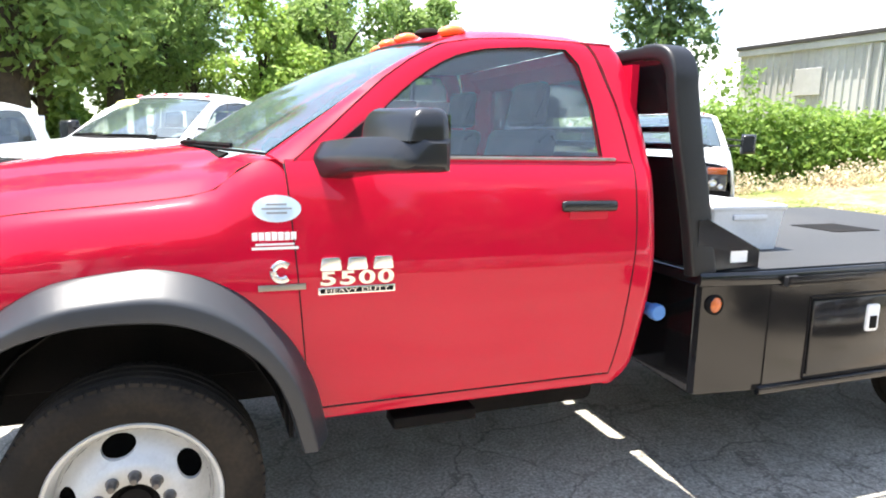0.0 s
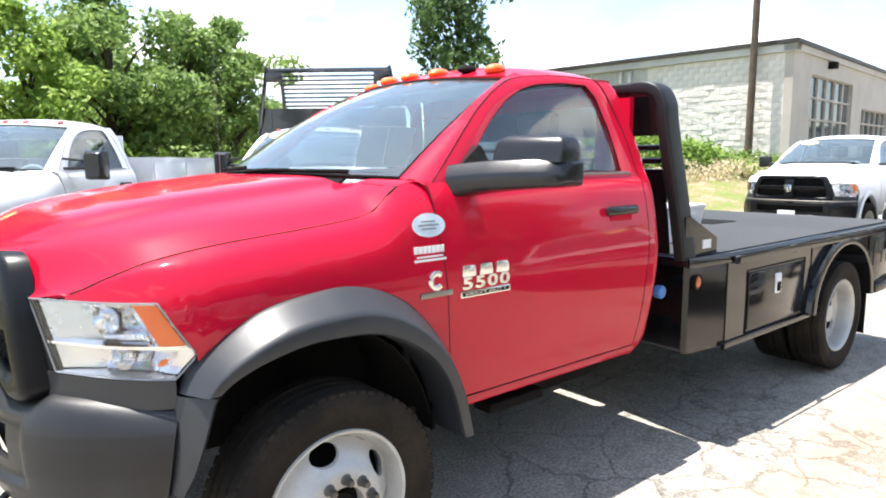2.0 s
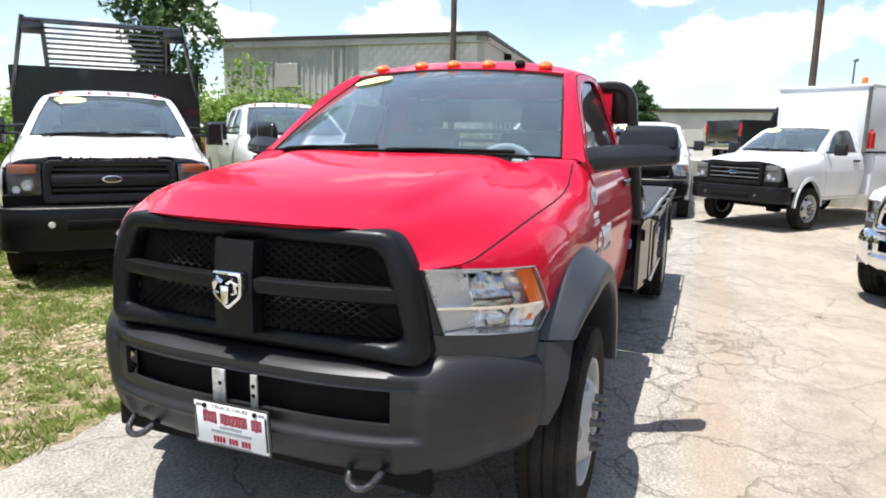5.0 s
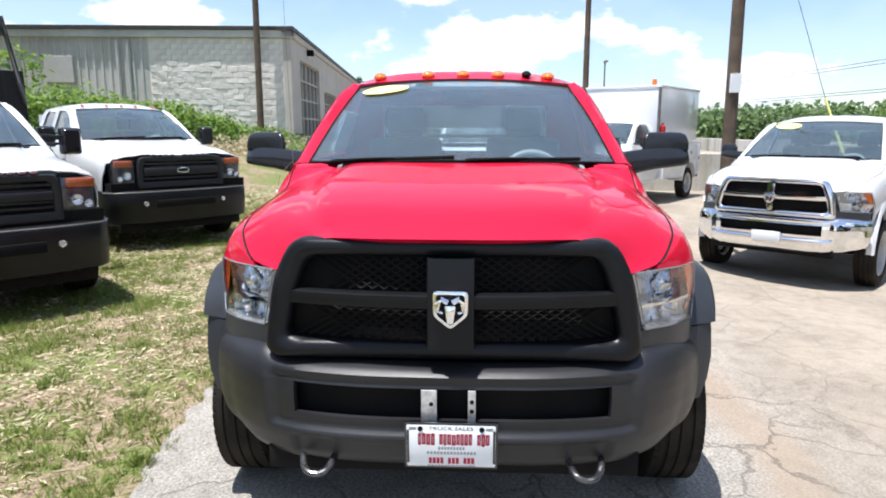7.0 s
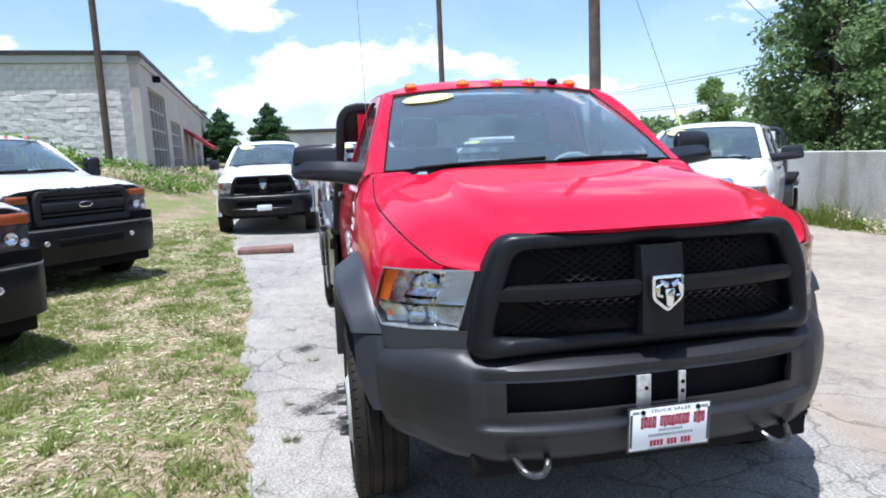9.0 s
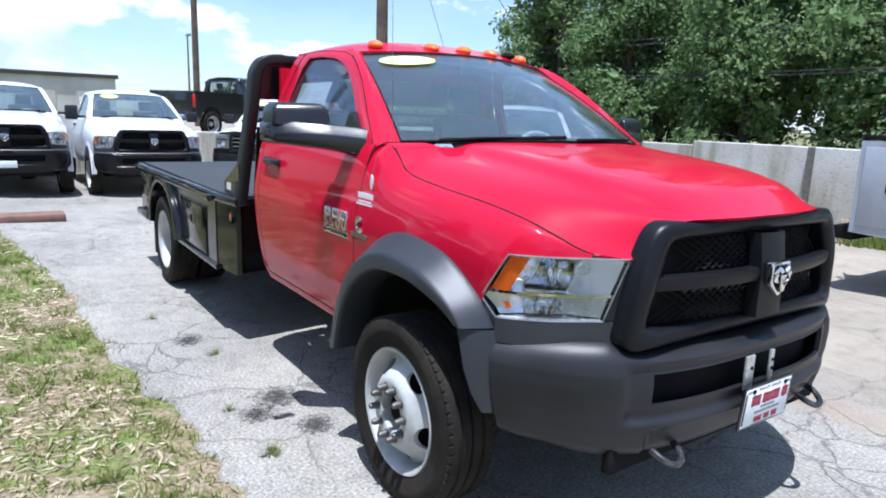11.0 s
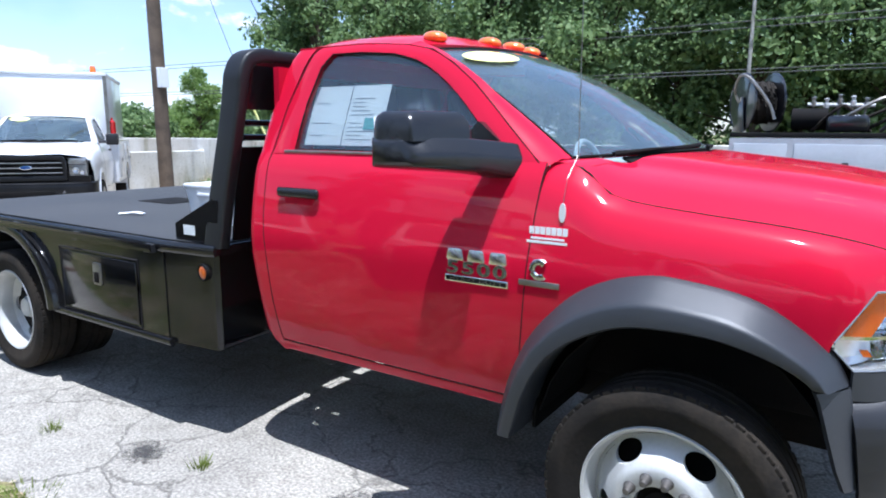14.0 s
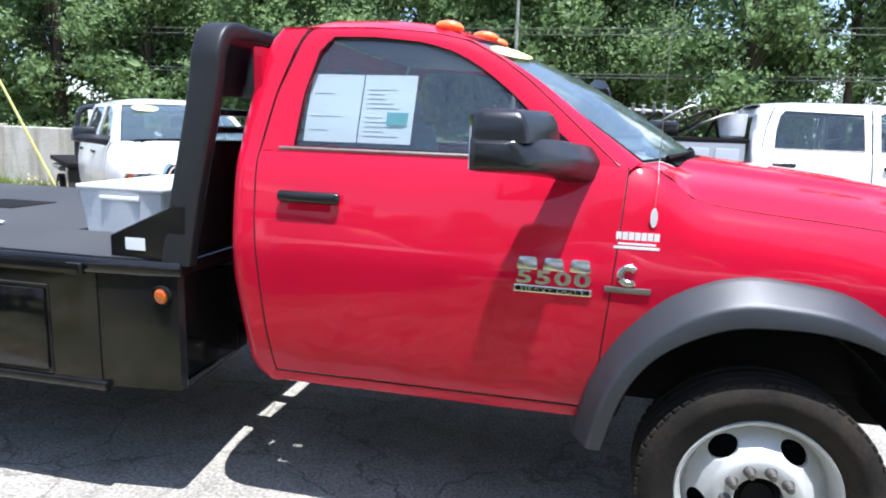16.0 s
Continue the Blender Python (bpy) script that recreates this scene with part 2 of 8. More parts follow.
def concrete_material():
    """Pale poured concrete with run-down streaks, green-brown grime and fine pitting."""
    m, nt, p = principled("streaked_concrete")
    N, L = nt.nodes.new, nt.links.new
    tc = N("ShaderNodeTexCoord")

    def noise(scale, stretch, detail):
        mp, n = N("ShaderNodeMapping"), N("ShaderNodeTexNoise")
        mp.inputs["Scale"].default_value = stretch
        n.inputs["Scale"].default_value, n.inputs["Detail"].default_value = scale, detail
        L(tc.outputs["Object"], mp.inputs[0]), L(mp.outputs[0], n.inputs["Vector"])
        return n

    def ramp(src, lo, c0, hi, c1):
        r = N("ShaderNodeValToRGB")
        r.color_ramp.elements[0].position, r.color_ramp.elements[0].color = lo, (*c0, 1)
        r.color_ramp.elements[1].position, r.color_ramp.elements[1].color = hi, (*c1, 1)
        L(src.outputs[0], r.inputs[0])
        return r.outputs[0]

    def over(a, b, fac):
        x = N("ShaderNodeMix")
        x.data_type, x.blend_type, x.inputs[0].default_value = "RGBA", "MULTIPLY", fac
        L(a, x.inputs[6]), L(b, x.inputs[7])
        return x.outputs[2]
    streak, blot, pit = noise(2.6, (1, 1, 0.16), 6), noise(0.8, (1, 1, 1), 5), noise(26, (1, 1, 1), 5)
    col = ramp(blot, 0.35, (0.50, 0.47, 0.40), 0.62, (0.64, 0.63, 0.585))
    col = over(col, ramp(streak, 0.36, (0.50, 0.48, 0.36), 0.54, (1, 1, 1)), 0.75)
    col = over(col, ramp(pit, 0.30, (0.55, 0.53, 0.48), 0.46, (1, 1, 1)), 0.6)
    L(col, p.inputs["Base Color"])
    p.inputs["Roughness"].default_value = 0.92
    bp = N("ShaderNodeBump")
    bp.inputs["Strength"].default_value, bp.inputs["Distance"].default_value = 0.5, 0.01
    L(pit.outputs[0], bp.inputs["Height"]), L(bp.outputs[0], p.inputs["Normal"])
    return m


CONCRETE = concrete_material()
BARK = plain("tree_bark", (0.07, 0.05, 0.035), 0.95, 0, 0, (0.035, 0.028, 0.02), 4, 0.6, 20)
BLOCKP = plain("white_painted_block", (0.84, 0.79, 0.72), 0.9, 0, 0, (0.70, 0.66, 0.60), 1.5, 1.0, 9, rand=0.05)
SIDING = plain("white_metal_siding", (0.60, 0.59, 0.55), 0.6, 0, 0, (0.47, 0.455, 0.42), 0.35, 0.05, 6)
ROOFEDGE = plain("dark_roof_trim", (0.05, 0.045, 0.04), 0.6)
STUCCO = plain("tan_stucco", (0.56, 0.51, 0.45), 0.9, 0, 0, (0.48, 0.435, 0.38), 0.8, 0.3, 40)
AWNING = plain("red_awning_cloth", (0.30, 0.02, 0.03), 0.8)
FARGLASS = plain("dark_window_glass", (0.06, 0.075, 0.08), 0.05, 0, 0, (0.12, 0.13, 0.13), 0.6)
WIRE = plain("weathered_wire", (0.11, 0.11, 0.11), 0.6)


def foliage(name, col, col2):
    m, nt, p = principled(name)
    N, L = nt.nodes.new, nt.links.new
    g = N("ShaderNodeNewGeometry")
    mx = N("ShaderNodeMix")
    mx.data_type = "RGBA"
    mx.inputs[6].default_value, mx.inputs[7].default_value = (*col, 1), (*col2, 1)
    L(g.outputs["Random Per Island"], mx.inputs[0])
    L(mx.outputs[2], p.inputs["Base Color"])
    p.inputs["Roughness"].default_value = 0.55
    p.inputs["Specular IOR Level"].default_value = 0.3
    out = nt.nodes["Material Output"]
    tl, mix = N("ShaderNodeBsdfTranslucent"), N("ShaderNodeMixShader")
    mix.inputs[0].default_value = 0.48
    L(mx.outputs[2], tl.inputs[0]), L(p.outputs[0], mix.inputs[1]), L(tl.outputs[0], mix.inputs[2]), L(mix.outputs[0], out.inputs[0])
    return m


LEAF_A = foliage("broad_leaves_mid_green", (0.13, 0.22, 0.06), (0.31, 0.42, 0.13))
LEAF_B = foliage("broad_leaves_dark_green", (0.085, 0.15, 0.055), (0.265, 0.36, 0.15))
LEAF_C = foliage("bright_vine_leaves", (0.11, 0.21, 0.035), (0.30, 0.42, 0.09))
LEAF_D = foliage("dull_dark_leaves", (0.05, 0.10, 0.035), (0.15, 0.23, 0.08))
LEAF_E = foliage("yellow_green_leaves", (0.20, 0.33, 0.06), (0.40, 0.52, 0.13))
NEEDLE = foliage("conifer_needles", (0.035, 0.085, 0.03), (0.09, 0.17, 0.055))
GRASSM = foliage("grass_blades", (0.12, 0.175, 0.03), (0.26, 0.305, 0.075))
STRAW = foliage("dry_grass_litter", (0.34, 0.28, 0.17), (0.90, 0.79, 0.57))


def ground_material():
    """Sparse mown grass: green patches over dry tan thatch."""
    m, nt, p = principled("dry_patchy_grass")
    N, L = nt.nodes.new, nt.links.new
    tc = N("ShaderNodeTexCoord")
    a, b, c = N("ShaderNodeTexNoise"), N("ShaderNodeTexNoise"), N("ShaderNodeTexNoise")
    for n, s, d in ((a, 1.1, 6), (b, 9.0, 8), (c, 42.0, 4)):
        n.inputs["Scale"].default_value, n.inputs["Detail"].default_value = s, d
        L(tc.outputs["Object"], n.inputs["Vector"])
    ad = N("ShaderNodeMath")
    ad.operation = "MULTIPLY_ADD"
    ad.inputs[1].default_value = 0.75
    L(b.outputs[0], ad.inputs[0]), L(a.outputs[0], ad.inputs[2])
    r = N("ShaderNodeValToRGB")
    e = r.color_ramp.elements
    e[0].position, e[0].color = 0.74, (0.33, 0.262, 0.178, 1)
    e[1].position, e[1].color = 0.98, (0.16, 0.21, 0.05, 1)
    k = e.new(0.87)
    k.color = (0.23, 0.20, 0.10, 1)
    L(ad.outputs[0], r.inputs[0])
    mx = N("ShaderNodeMix")
    mx.data_type, mx.blend_type = "RGBA", "MULTIPLY"
    mx.inputs[0].default_value = 0.8
    rr = N("ShaderNodeValToRGB")
    rr.color_ramp.elements[0].position, rr.color_ramp.elements[0].color = 0.36, (0.46, 0.43, 0.38, 1)
    rr.color_ramp.elements[1].position, rr.color_ramp.elements[1].color = 0.6, (1.15, 1.1, 1.05, 1)
    L(c.outputs[0], rr.inputs[0]), L(r.outputs[0], mx.inputs[6]), L(rr.outputs[0], mx.inputs[7])
    L(mx.outputs[2], p.inputs["Base Color"])
    p.inputs["Roughness"].default_value = 0.95
    bp = N("ShaderNodeBump")
    bp.inputs["Strength"].default_value, bp.inputs["Distance"].default_value = 0.9, 0.03
    L(c.outputs[0], bp.inputs["Height"]), L(bp.outputs[0], p.inputs["Normal"])
    return m


def paving_material():
    """Old lot: grey asphalt with light aggregate beside the grass, sun-bleached tan surface further out; crazed cracks."""
    m, nt, p = principled("cracked_lot_paving")
    N, L = nt.nodes.new, nt.links.new
    tc = N("ShaderNodeTexCoord")
    sep = N("ShaderNodeSeparateXYZ")
    L(tc.outputs["Object"], sep.inputs[0])

    def noise(scale, detail=5.0, rough=0.5):
        n = N("ShaderNodeTexNoise")
        n.inputs["Scale"].default_value, n.inputs["Detail"].default_value, n.inputs["Roughness"].default_value = scale, detail, rough
        L(tc.outputs["Object"], n.inputs["Vector"])
        return n

    def ramp(src, *stops):
        r = N("ShaderNodeValToRGB")
        e = r.color_ramp.elements
        e[0].position, e[0].color = stops[0][0], (*stops[0][1], 1)
        e[1].position, e[1].color = stops[-1][0], (*stops[-1][1], 1)
        for pos, c in stops[1:-1]:
            e.new(pos).color = (*c, 1)
        L(src, r.inputs[0])
        return r

    def mixc(fac, a, b, mode="MIX"):
        x = N("ShaderNodeMix")
        x.data_type, x.blend_type = "RGBA", mode
        if isinstance(fac, float):
            x.inputs[0].default_value = fac
        else:
            L(fac, x.inputs[0])
        L(a, x.inputs[6]), L(b, x.inputs[7])
        return x.outputs[2]

    agg, mid, big = noise(62, 5, 0.75), noise(7, 6, 0.6), noise(0.7, 5)
    asphalt = ramp(agg.outputs[0], (0.32, (0.13, 0.122, 0.106)), (0.5, (0.30, 0.283, 0.248)), (0.64, (0.48, 0.452, 0.395)))
    tan = ramp(agg.outputs[0], (0.3, (0.25, 0.214, 0.163)), (0.5, (0.335, 0.290, 0.228)), (0.7, (0.40, 0.352, 0.284)))
    # where the surface changes: across y, wavering
    w = N("ShaderNodeMath")
    w.operation = "MULTIPLY_ADD"
    w.inputs[1].default_value = 1.6
    L(big.outputs[0], w.inputs[0]), L(sep.outputs["Y"], w.inputs[2])
    zone = N("ShaderNodeMapRange")
    zone.inputs[1].default_value, zone.inputs[2].default_value = -1.7, -0.5
    zone.inputs[3].default_value, zone.inputs[4].default_value = 1.0, 0.0
    L(w.outputs[0], zone.inputs[0])
    col = mixc(zone.outputs[0], asphalt.outputs[0], tan.outputs[0])
    st = ramp(mid.outputs[0], (0.30, (0.62, 0.61, 0.60)), (0.55, (1.0, 1.0, 1.0)))
    col = mixc(0.6, col, st.outputs[0], "MULTIPLY")
    bs = ramp(big.outputs[0], (0.32, (0.72, 0.71, 0.70)), (0.6, (1.08, 1.06, 1.03)))
    col = mixc(0.8, col, bs.outputs[0], "MULTIPLY")
    # crazing
    warp = N("ShaderNodeMix")
    warp.data_type = "VECTOR"
    warp.inputs[0].default_value = 0.33
    nv = noise(1.7, 7, 0.62)
    L(tc.outputs["Object"], warp.inputs[4]), L(nv.outputs["Color"], warp.inputs[5])
    cracks = []
    for scale, width in ((2.7, 0.018), (0.95, 0.0055)):
        v = N("ShaderNodeTexVoronoi")
        v.feature = "DISTANCE_TO_EDGE"
        v.inputs["Scale"].default_value = scale
        L(warp.outputs[1], v.inputs["Vector"])
        r = N("ShaderNodeMapRange")
        r.inputs[1].default_value, r.inputs[2].default_value = width * 0.3, width
        L(v.outputs["Distance"], r.inputs[0])
        cracks.append(r)
    patch = N("ShaderNodeMapRange")
    patch.inputs[1].default_value, patch.inputs[2].default_value = 0.44, 0.54
    patch.inputs[3].default_value, patch.inputs[4].default_value = 1.0, 0.0
    L(noise(0.45, 3).outputs[0], patch.inputs[0])
    fine = N("ShaderNodeMath")
    fine.operation = "MAXIMUM"
    L(cracks[0].outputs[0], fine.inputs[0]), L(patch.outputs[0], fine.inputs[1])
    both = N("ShaderNodeMath")
    both.operation = "MULTIPLY"
    L(fine.outputs[0], both.inputs[0]), L(cracks[1].outputs[0], both.inputs[1])
    dark = N("ShaderNodeRGB")
    dark.outputs[0].default_value = (0.075, 0.068, 0.058, 1)
    inv = N("ShaderNodeMath")
    inv.operation = "MULTIPLY_ADD"
    inv.inputs[1].default_value, inv.inputs[2].default_value = -0.5, 0.5
    L(both.outputs[0], inv.inputs[0])
    faint, some = N("ShaderNodeMath"), N("ShaderNodeMath")
    faint.operation, some.operation = "MULTIPLY_ADD", "MULTIPLY"
    faint.inputs[1].default_value, faint.inputs[2].default_value = -0.94, 1.0
    # a long crumbling seam runs along the lot where the two surfaces meet
    bend, off, seam, open_seam, shown = (N("ShaderNodeMath") for _ in range(5))
    wave = noise(0.55, 4)
    bend.operation, bend.inputs[1].default_value = "MULTIPLY_ADD", 0.55
    L(wave.outputs[0], bend.inputs[0]), L(sep.outputs["Y"], bend.inputs[2])
    off.operation, off.inputs[1].default_value = "ADD", 1.38
    L(bend.outputs[0], off.inputs[0])
    seam.operation = "ABSOLUTE"
    L(off.outputs[0], seam.inputs[0])
    band = N("ShaderNodeMapRange")
    band.inputs[1].default_value, band.inputs[2].default_value, band.inputs[3].default_value, band.inputs[4].default_value = 0.06, 0.26, 1.0, 0.0
    L(seam.outputs[0], band.inputs[0])
    rust = N("ShaderNodeRGB")
    rust.outputs[0].default_value = (0.30, 0.225, 0.155, 1)
    open_seam.operation, open_seam.inputs[1].default_value = "MULTIPLY", 0.55
    L(band.outputs[0], open_seam.inputs[0])
    col = mixc(open_seam.outputs[0], col, rust.outputs[0])
    shown.operation = "MAXIMUM"
    L(zone.outputs[0], faint.inputs[0]), L(faint.outputs[0], shown.inputs[0]), L(band.outputs[0], shown.inputs[1]), L(shown.outputs[0], some.inputs[0]), L(inv.outputs[0], some.inputs[1])
    col = mixc(some.outputs[0], col, dark.outputs[0])
    L(col, p.inputs["Base Color"])
    p.inputs["Roughness"].default_value = 0.9
    h = N("ShaderNodeMath")
    h.operation = "MULTIPLY_ADD"
    h.inputs[1].default_value = 0.35
    L(agg.outputs[0], h.inputs[0]), L(both.outputs[0], h.inputs[2])
    bp = N("ShaderNodeBump")
    bp.inputs["Strength"].default_value, bp.inputs["Distance"].default_value = 0.7, 0.012
    L(h.outputs[0], bp.inputs["Height"]), L(bp.outputs[0], p.inputs["Normal"])
    return m


GROUNDM, PAVINGM = ground_material(), paving_material()


def stain_material():
    """Dark crumbled patch that fades raggedly into the paving."""
    m, nt, b = principled("ragged_dark_stain")
    N, L = nt.nodes.new, nt.links.new
    b.inputs["Base Color"].default_value, b.inputs["Roughness"].default_value = (0.055, 0.052, 0.05, 1), 0.9
    tc, n, d = N("ShaderNodeTexCoord"), N("ShaderNodeTexNoise"), N("ShaderNodeVectorMath")
    d.operation = "LENGTH"
    n.inputs["Scale"].default_value, n.inputs["Detail"].default_value, n.inputs["Roughness"].default_value = 11, 8, 0.7
    L(tc.outputs["Object"], n.inputs["Vector"]), L(tc.outputs["Object"], d.inputs[0])
    a = N("ShaderNodeMath")
    a.operation = "MULTIPLY_ADD"
    a.inputs[1].default_value = -1.1
    L(d.outputs["Value"], a.inputs[0]), L(n.outputs[0], a.inputs[2])
    r = N("ShaderNodeMapRange")
    r.inputs[1].default_value, r.inputs[2].default_value, r.inputs[4].default_value = 0.18, 0.46, 0.55
    L(a.outputs[0], r.inputs[0])
    tr, mix = N("ShaderNodeBsdfTransparent"), N("ShaderNodeMixShader")
    L(r.outputs[0], mix.inputs[0]), L(tr.outputs[0], mix.inputs[1]), L(b.outputs[0], mix.inputs[2]), L(mix.outputs[0], nt.nodes["Material Output"].inputs[0])
    return m


SOIL = stain_material()

# ---- mesh helpers ----


def holder(name, m, label="", category="", group="", kind=""):
    """An Empty that carries a thing's parts."""
    e = new(name)
    e.empty_display_size = 0.2
    e.matrix_world = m
    return tagged(e, label, category, group, kind)


def part(name, bm, material, parent=None, label="", smooth=35, kind=""):
    """Links a bmesh as one mesh object under a thing or part. smooth: the angle below which edges are shaded smooth."""
    me = bpy.data.meshes.new(name)
    if bm.faces:
        bmesh.ops.recalc_face_normals(bm, faces=bm.faces)
    lim = radians(smooth)
    for f in bm.faces:
        f.smooth = smooth > 0
    for e in bm.edges:
        e.smooth = len(e.link_faces) == 2 and e.calc_face_angle(3.2) < lim
    bm.to_mesh(me)
    bm.free()
    me.materials.append(material)
    ob = new(name, me)
    if parent is not None:
        ob.parent = parent
    return tagged(ob, label, kind=kind)


def box(x0, x1, y0, y1, z0, z1, bevel=0.0, seg=2, bm=None):
    b = bm or bmesh.new()
    t = bmesh.new()
    bmesh.ops.create_cube(t, size=1.0)
    for v in t.verts:
        v.co = Vector(((x0 + x1) / 2 + v.co.x * (x1 - x0), (y0 + y1) / 2 + v.co.y * (y1 - y0), (z0 + z1) / 2 + v.co.z * (z1 - z0)))
    if bevel:
        bmesh.ops.bevel(t, geom=t.edges[:], offset=bevel, segments=seg, affect="EDGES", profile=0.5)
    return merge(b, t)


def merge(b, t):
    vs = [b.verts.new(v.co) for v in t.verts]
    t.verts.index_update()
    for f in t.faces:
        try:
            b.faces.new([vs[v.index] for v in f.verts])
        except ValueError:
            pass
    t.free()
    return b


def moved(bm, m):
    bmesh.ops.transform(bm, matrix=m, verts=bm.verts)
    return bm


def grid(rows, thick=0.0, bm=None, closed=False):
    """A sheet through rows of points; thick gives it body."""
    b = bm or bmesh.new()
    t = bmesh.new()
    vs = [[t.verts.new(p) for p in r] for r in rows]
    for i in range(len(vs) - 1):
        n = len(vs[i])
        for j in range(n if closed else n - 1):
            q = [vs[i][j], vs[i][(j + 1) % n], vs[i + 1][(j + 1) % n], vs[i + 1][j]]
            try:
                t.faces.new(q)
            except ValueError:
                pass
    bmesh.ops.remove_doubles(t, verts=t.verts, dist=1e-5)
    if thick:
        bmesh.ops.recalc_face_normals(t, faces=t.faces)
        bmesh.ops.solidify(t, geom=t.faces[:], thickness=thick)
    return merge(b, t)


def tube(pts, r, seg=8, bm=None, closed=False, flat=None):
    """A round rod through the points; flat: (half width, half height) for a flat bar."""
    b = bm or bmesh.new()
    pts = [Vector(p) for p in pts]
    n = len(pts)
    rings = []
    up = Vector((0, 0, 1))
    for i, p in enumerate(pts):
        a = pts[(i - 1) % n] if closed or i > 0 else p
        c = pts[(i + 1) % n] if closed or i < n - 1 else p
        d = (c - a).normalized()
        ref = up if abs(d.dot(up)) < 0.95 else Vector((1, 0, 0))
        u = d.cross(ref).normalized()
        v = u.cross(d)
        rr = r[i] if isinstance(r, (list, tuple)) else r
        w, h = flat or (rr, rr)
        rings.append([b.verts.new(p + u * (math.cos(2 * math.pi * k / seg) * w) + v * (math.sin(2 * math.pi * k / seg) * h)) for k in range(seg)])
    for i in range(n if closed else n - 1):
        s, t = rings[i], rings[(i + 1) % n]
        for k in range(seg):
            b.faces.new((s[k], s[(k + 1) % seg], t[(k + 1) % seg], t[k]))
    if not closed:
        b.faces.new(rings[0][::-1]), b.faces.new(rings[-1])
    return b


def lathe(profile, seg=48, bm=None, axis="Y"):
    """Turns (radius, place along the axis) round the axis."""
    b = bm or bmesh.new()
    rows = []
    for r, a in profile:
        ring = []
        for k in range(seg):
            c, s = math.cos(2 * math.pi * k / seg) * r, math.sin(2 * math.pi * k / seg) * r
            ring.append({"Y": (c, a, s), "Z": (c, s, a), "X": (a, c, s)}[axis])
        rows.append(ring)
    return grid(rows, bm=b, closed=True)


def prism(outline, a0, a1, plane="xz", bm=None, bevel=0.0):
    """A flat outline given body along the axis that is left."""
    b = bm or bmesh.new()
    t = bmesh.new()
    put = {"xz": lambda p, a: (p[0], a, p[1]), "yz": lambda p, a: (a, p[0], p[1]), "xy": lambda p, a: (p[0], p[1], a)}[plane]
    lo, hi = [t.verts.new(put(p, a0)) for p in outline], [t.verts.new(put(p, a1)) for p in outline]
    n = len(outline)
    t.faces.new(lo), t.faces.new(hi[::-1])
    for i in range(n):
        t.faces.new((lo[i], hi[i], hi[(i + 1) % n], lo[(i + 1) % n]))
    if bevel:
        bmesh.ops.recalc_face_normals(t, faces=t.faces)
        bmesh.ops.bevel(t, geom=t.edges[:], offset=bevel, segments=2, affect="EDGES", profile=0.5)
    return merge(b, t)


def rounded(pts, r, n=5):
    """A polygon with its corners rounded."""
    out = []
    m = len(pts)
    for i in range(m):
        p, a, c = Vector(pts[i]).to_2d(), Vector(pts[i - 1]).to_2d(), Vector(pts[(i + 1) % m]).to_2d()
        rr = r[i] if isinstance(r, (list, tuple)) else r
        d0, d1 = (a - p), (c - p)
        rr = min(rr, d0.length * 0.45, d1.length * 0.45)
        s, e = p + d0.normalized() * rr, p + d1.normalized() * rr
        for k in range(n + 1):
            t = k / n
            out.append(tuple(s * (1 - t) ** 2 + p * 2 * t * (1 - t) + e * t * t))
    return out


def lerp(table, x):
    """Straight lines through a table of (x, value)."""
    return float(np.interp(x, [t[0] for t in table], [t[1] for t in table]))


def curve(table, x):
    """A smooth line through a table of (x, value) that never overshoots."""
    n = len(table)
    if x <= table[0][0]:
        return table[0][1]
    if x >= table[-1][0]:
        return table[-1][1]
    i = 0
    while x > table[i + 1][0]:
        i += 1

    def slope(k):
        if k == 0 or k == n - 1:
            a, b = (0, 1) if k == 0 else (n - 2, n - 1)
            return (table[b][1] - table[a][1]) / (table[b][0] - table[a][0])
        d0 = (table[k][1] - table[k - 1][1]) / (table[k][0] - table[k - 1][0])
        d1 = (table[k + 1][1] - table[k][1]) / (table[k + 1][0] - table[k][0])
        return 0.0 if d0 * d1 <= 0 else 2 * d0 * d1 / (d0 + d1)
    h = table[i + 1][0] - table[i][0]
    t = (x - table[i][0]) / h
    a, b, m0, m1 = table[i][1], table[i + 1][1], slope(i) * h, slope(i + 1) * h
    return (2 * t ** 3 - 3 * t * t + 1) * a + (t ** 3 - 2 * t * t + t) * m0 + (3 * t * t - 2 * t ** 3) * b + (t ** 3 - t * t) * m1


def smooth_path(pts, n=8):
    """Catmull-Rom through points."""
    P = [Vector(p) for p in pts]
    P = [P[0] * 2 - P[1]] + P + [P[-1] * 2 - P[-2]]
    out = []
    for i in range(1, len(P) - 2):
        for k in range(n):
            t = k / n
            a, b, c, d = P[i - 1], P[i], P[i + 1], P[i + 2]
            out.append(0.5 * ((2 * b) + (c - a) * t + (2 * a - 5 * b + 4 * c - d) * t * t + (3 * b - a - 3 * c + d) * t ** 3))
    out.append(P[-2])
    return out


def resample(pts, n):
    P = [Vector(p) for p in pts]
    L = [0.0]
    for a, b in zip(P, P[1:]):
        L.append(L[-1] + (b - a).length)
    out = []
    for k in range(n):
        s = L[-1] * k / (n - 1)
        i = min(max(int(np.searchsorted(L, s)) - 1, 0), len(P) - 2)
        f = (s - L[i]) / max(L[i + 1] - L[i], 1e-9)
        out.append(P[i].lerp(P[i + 1], f))
    return out


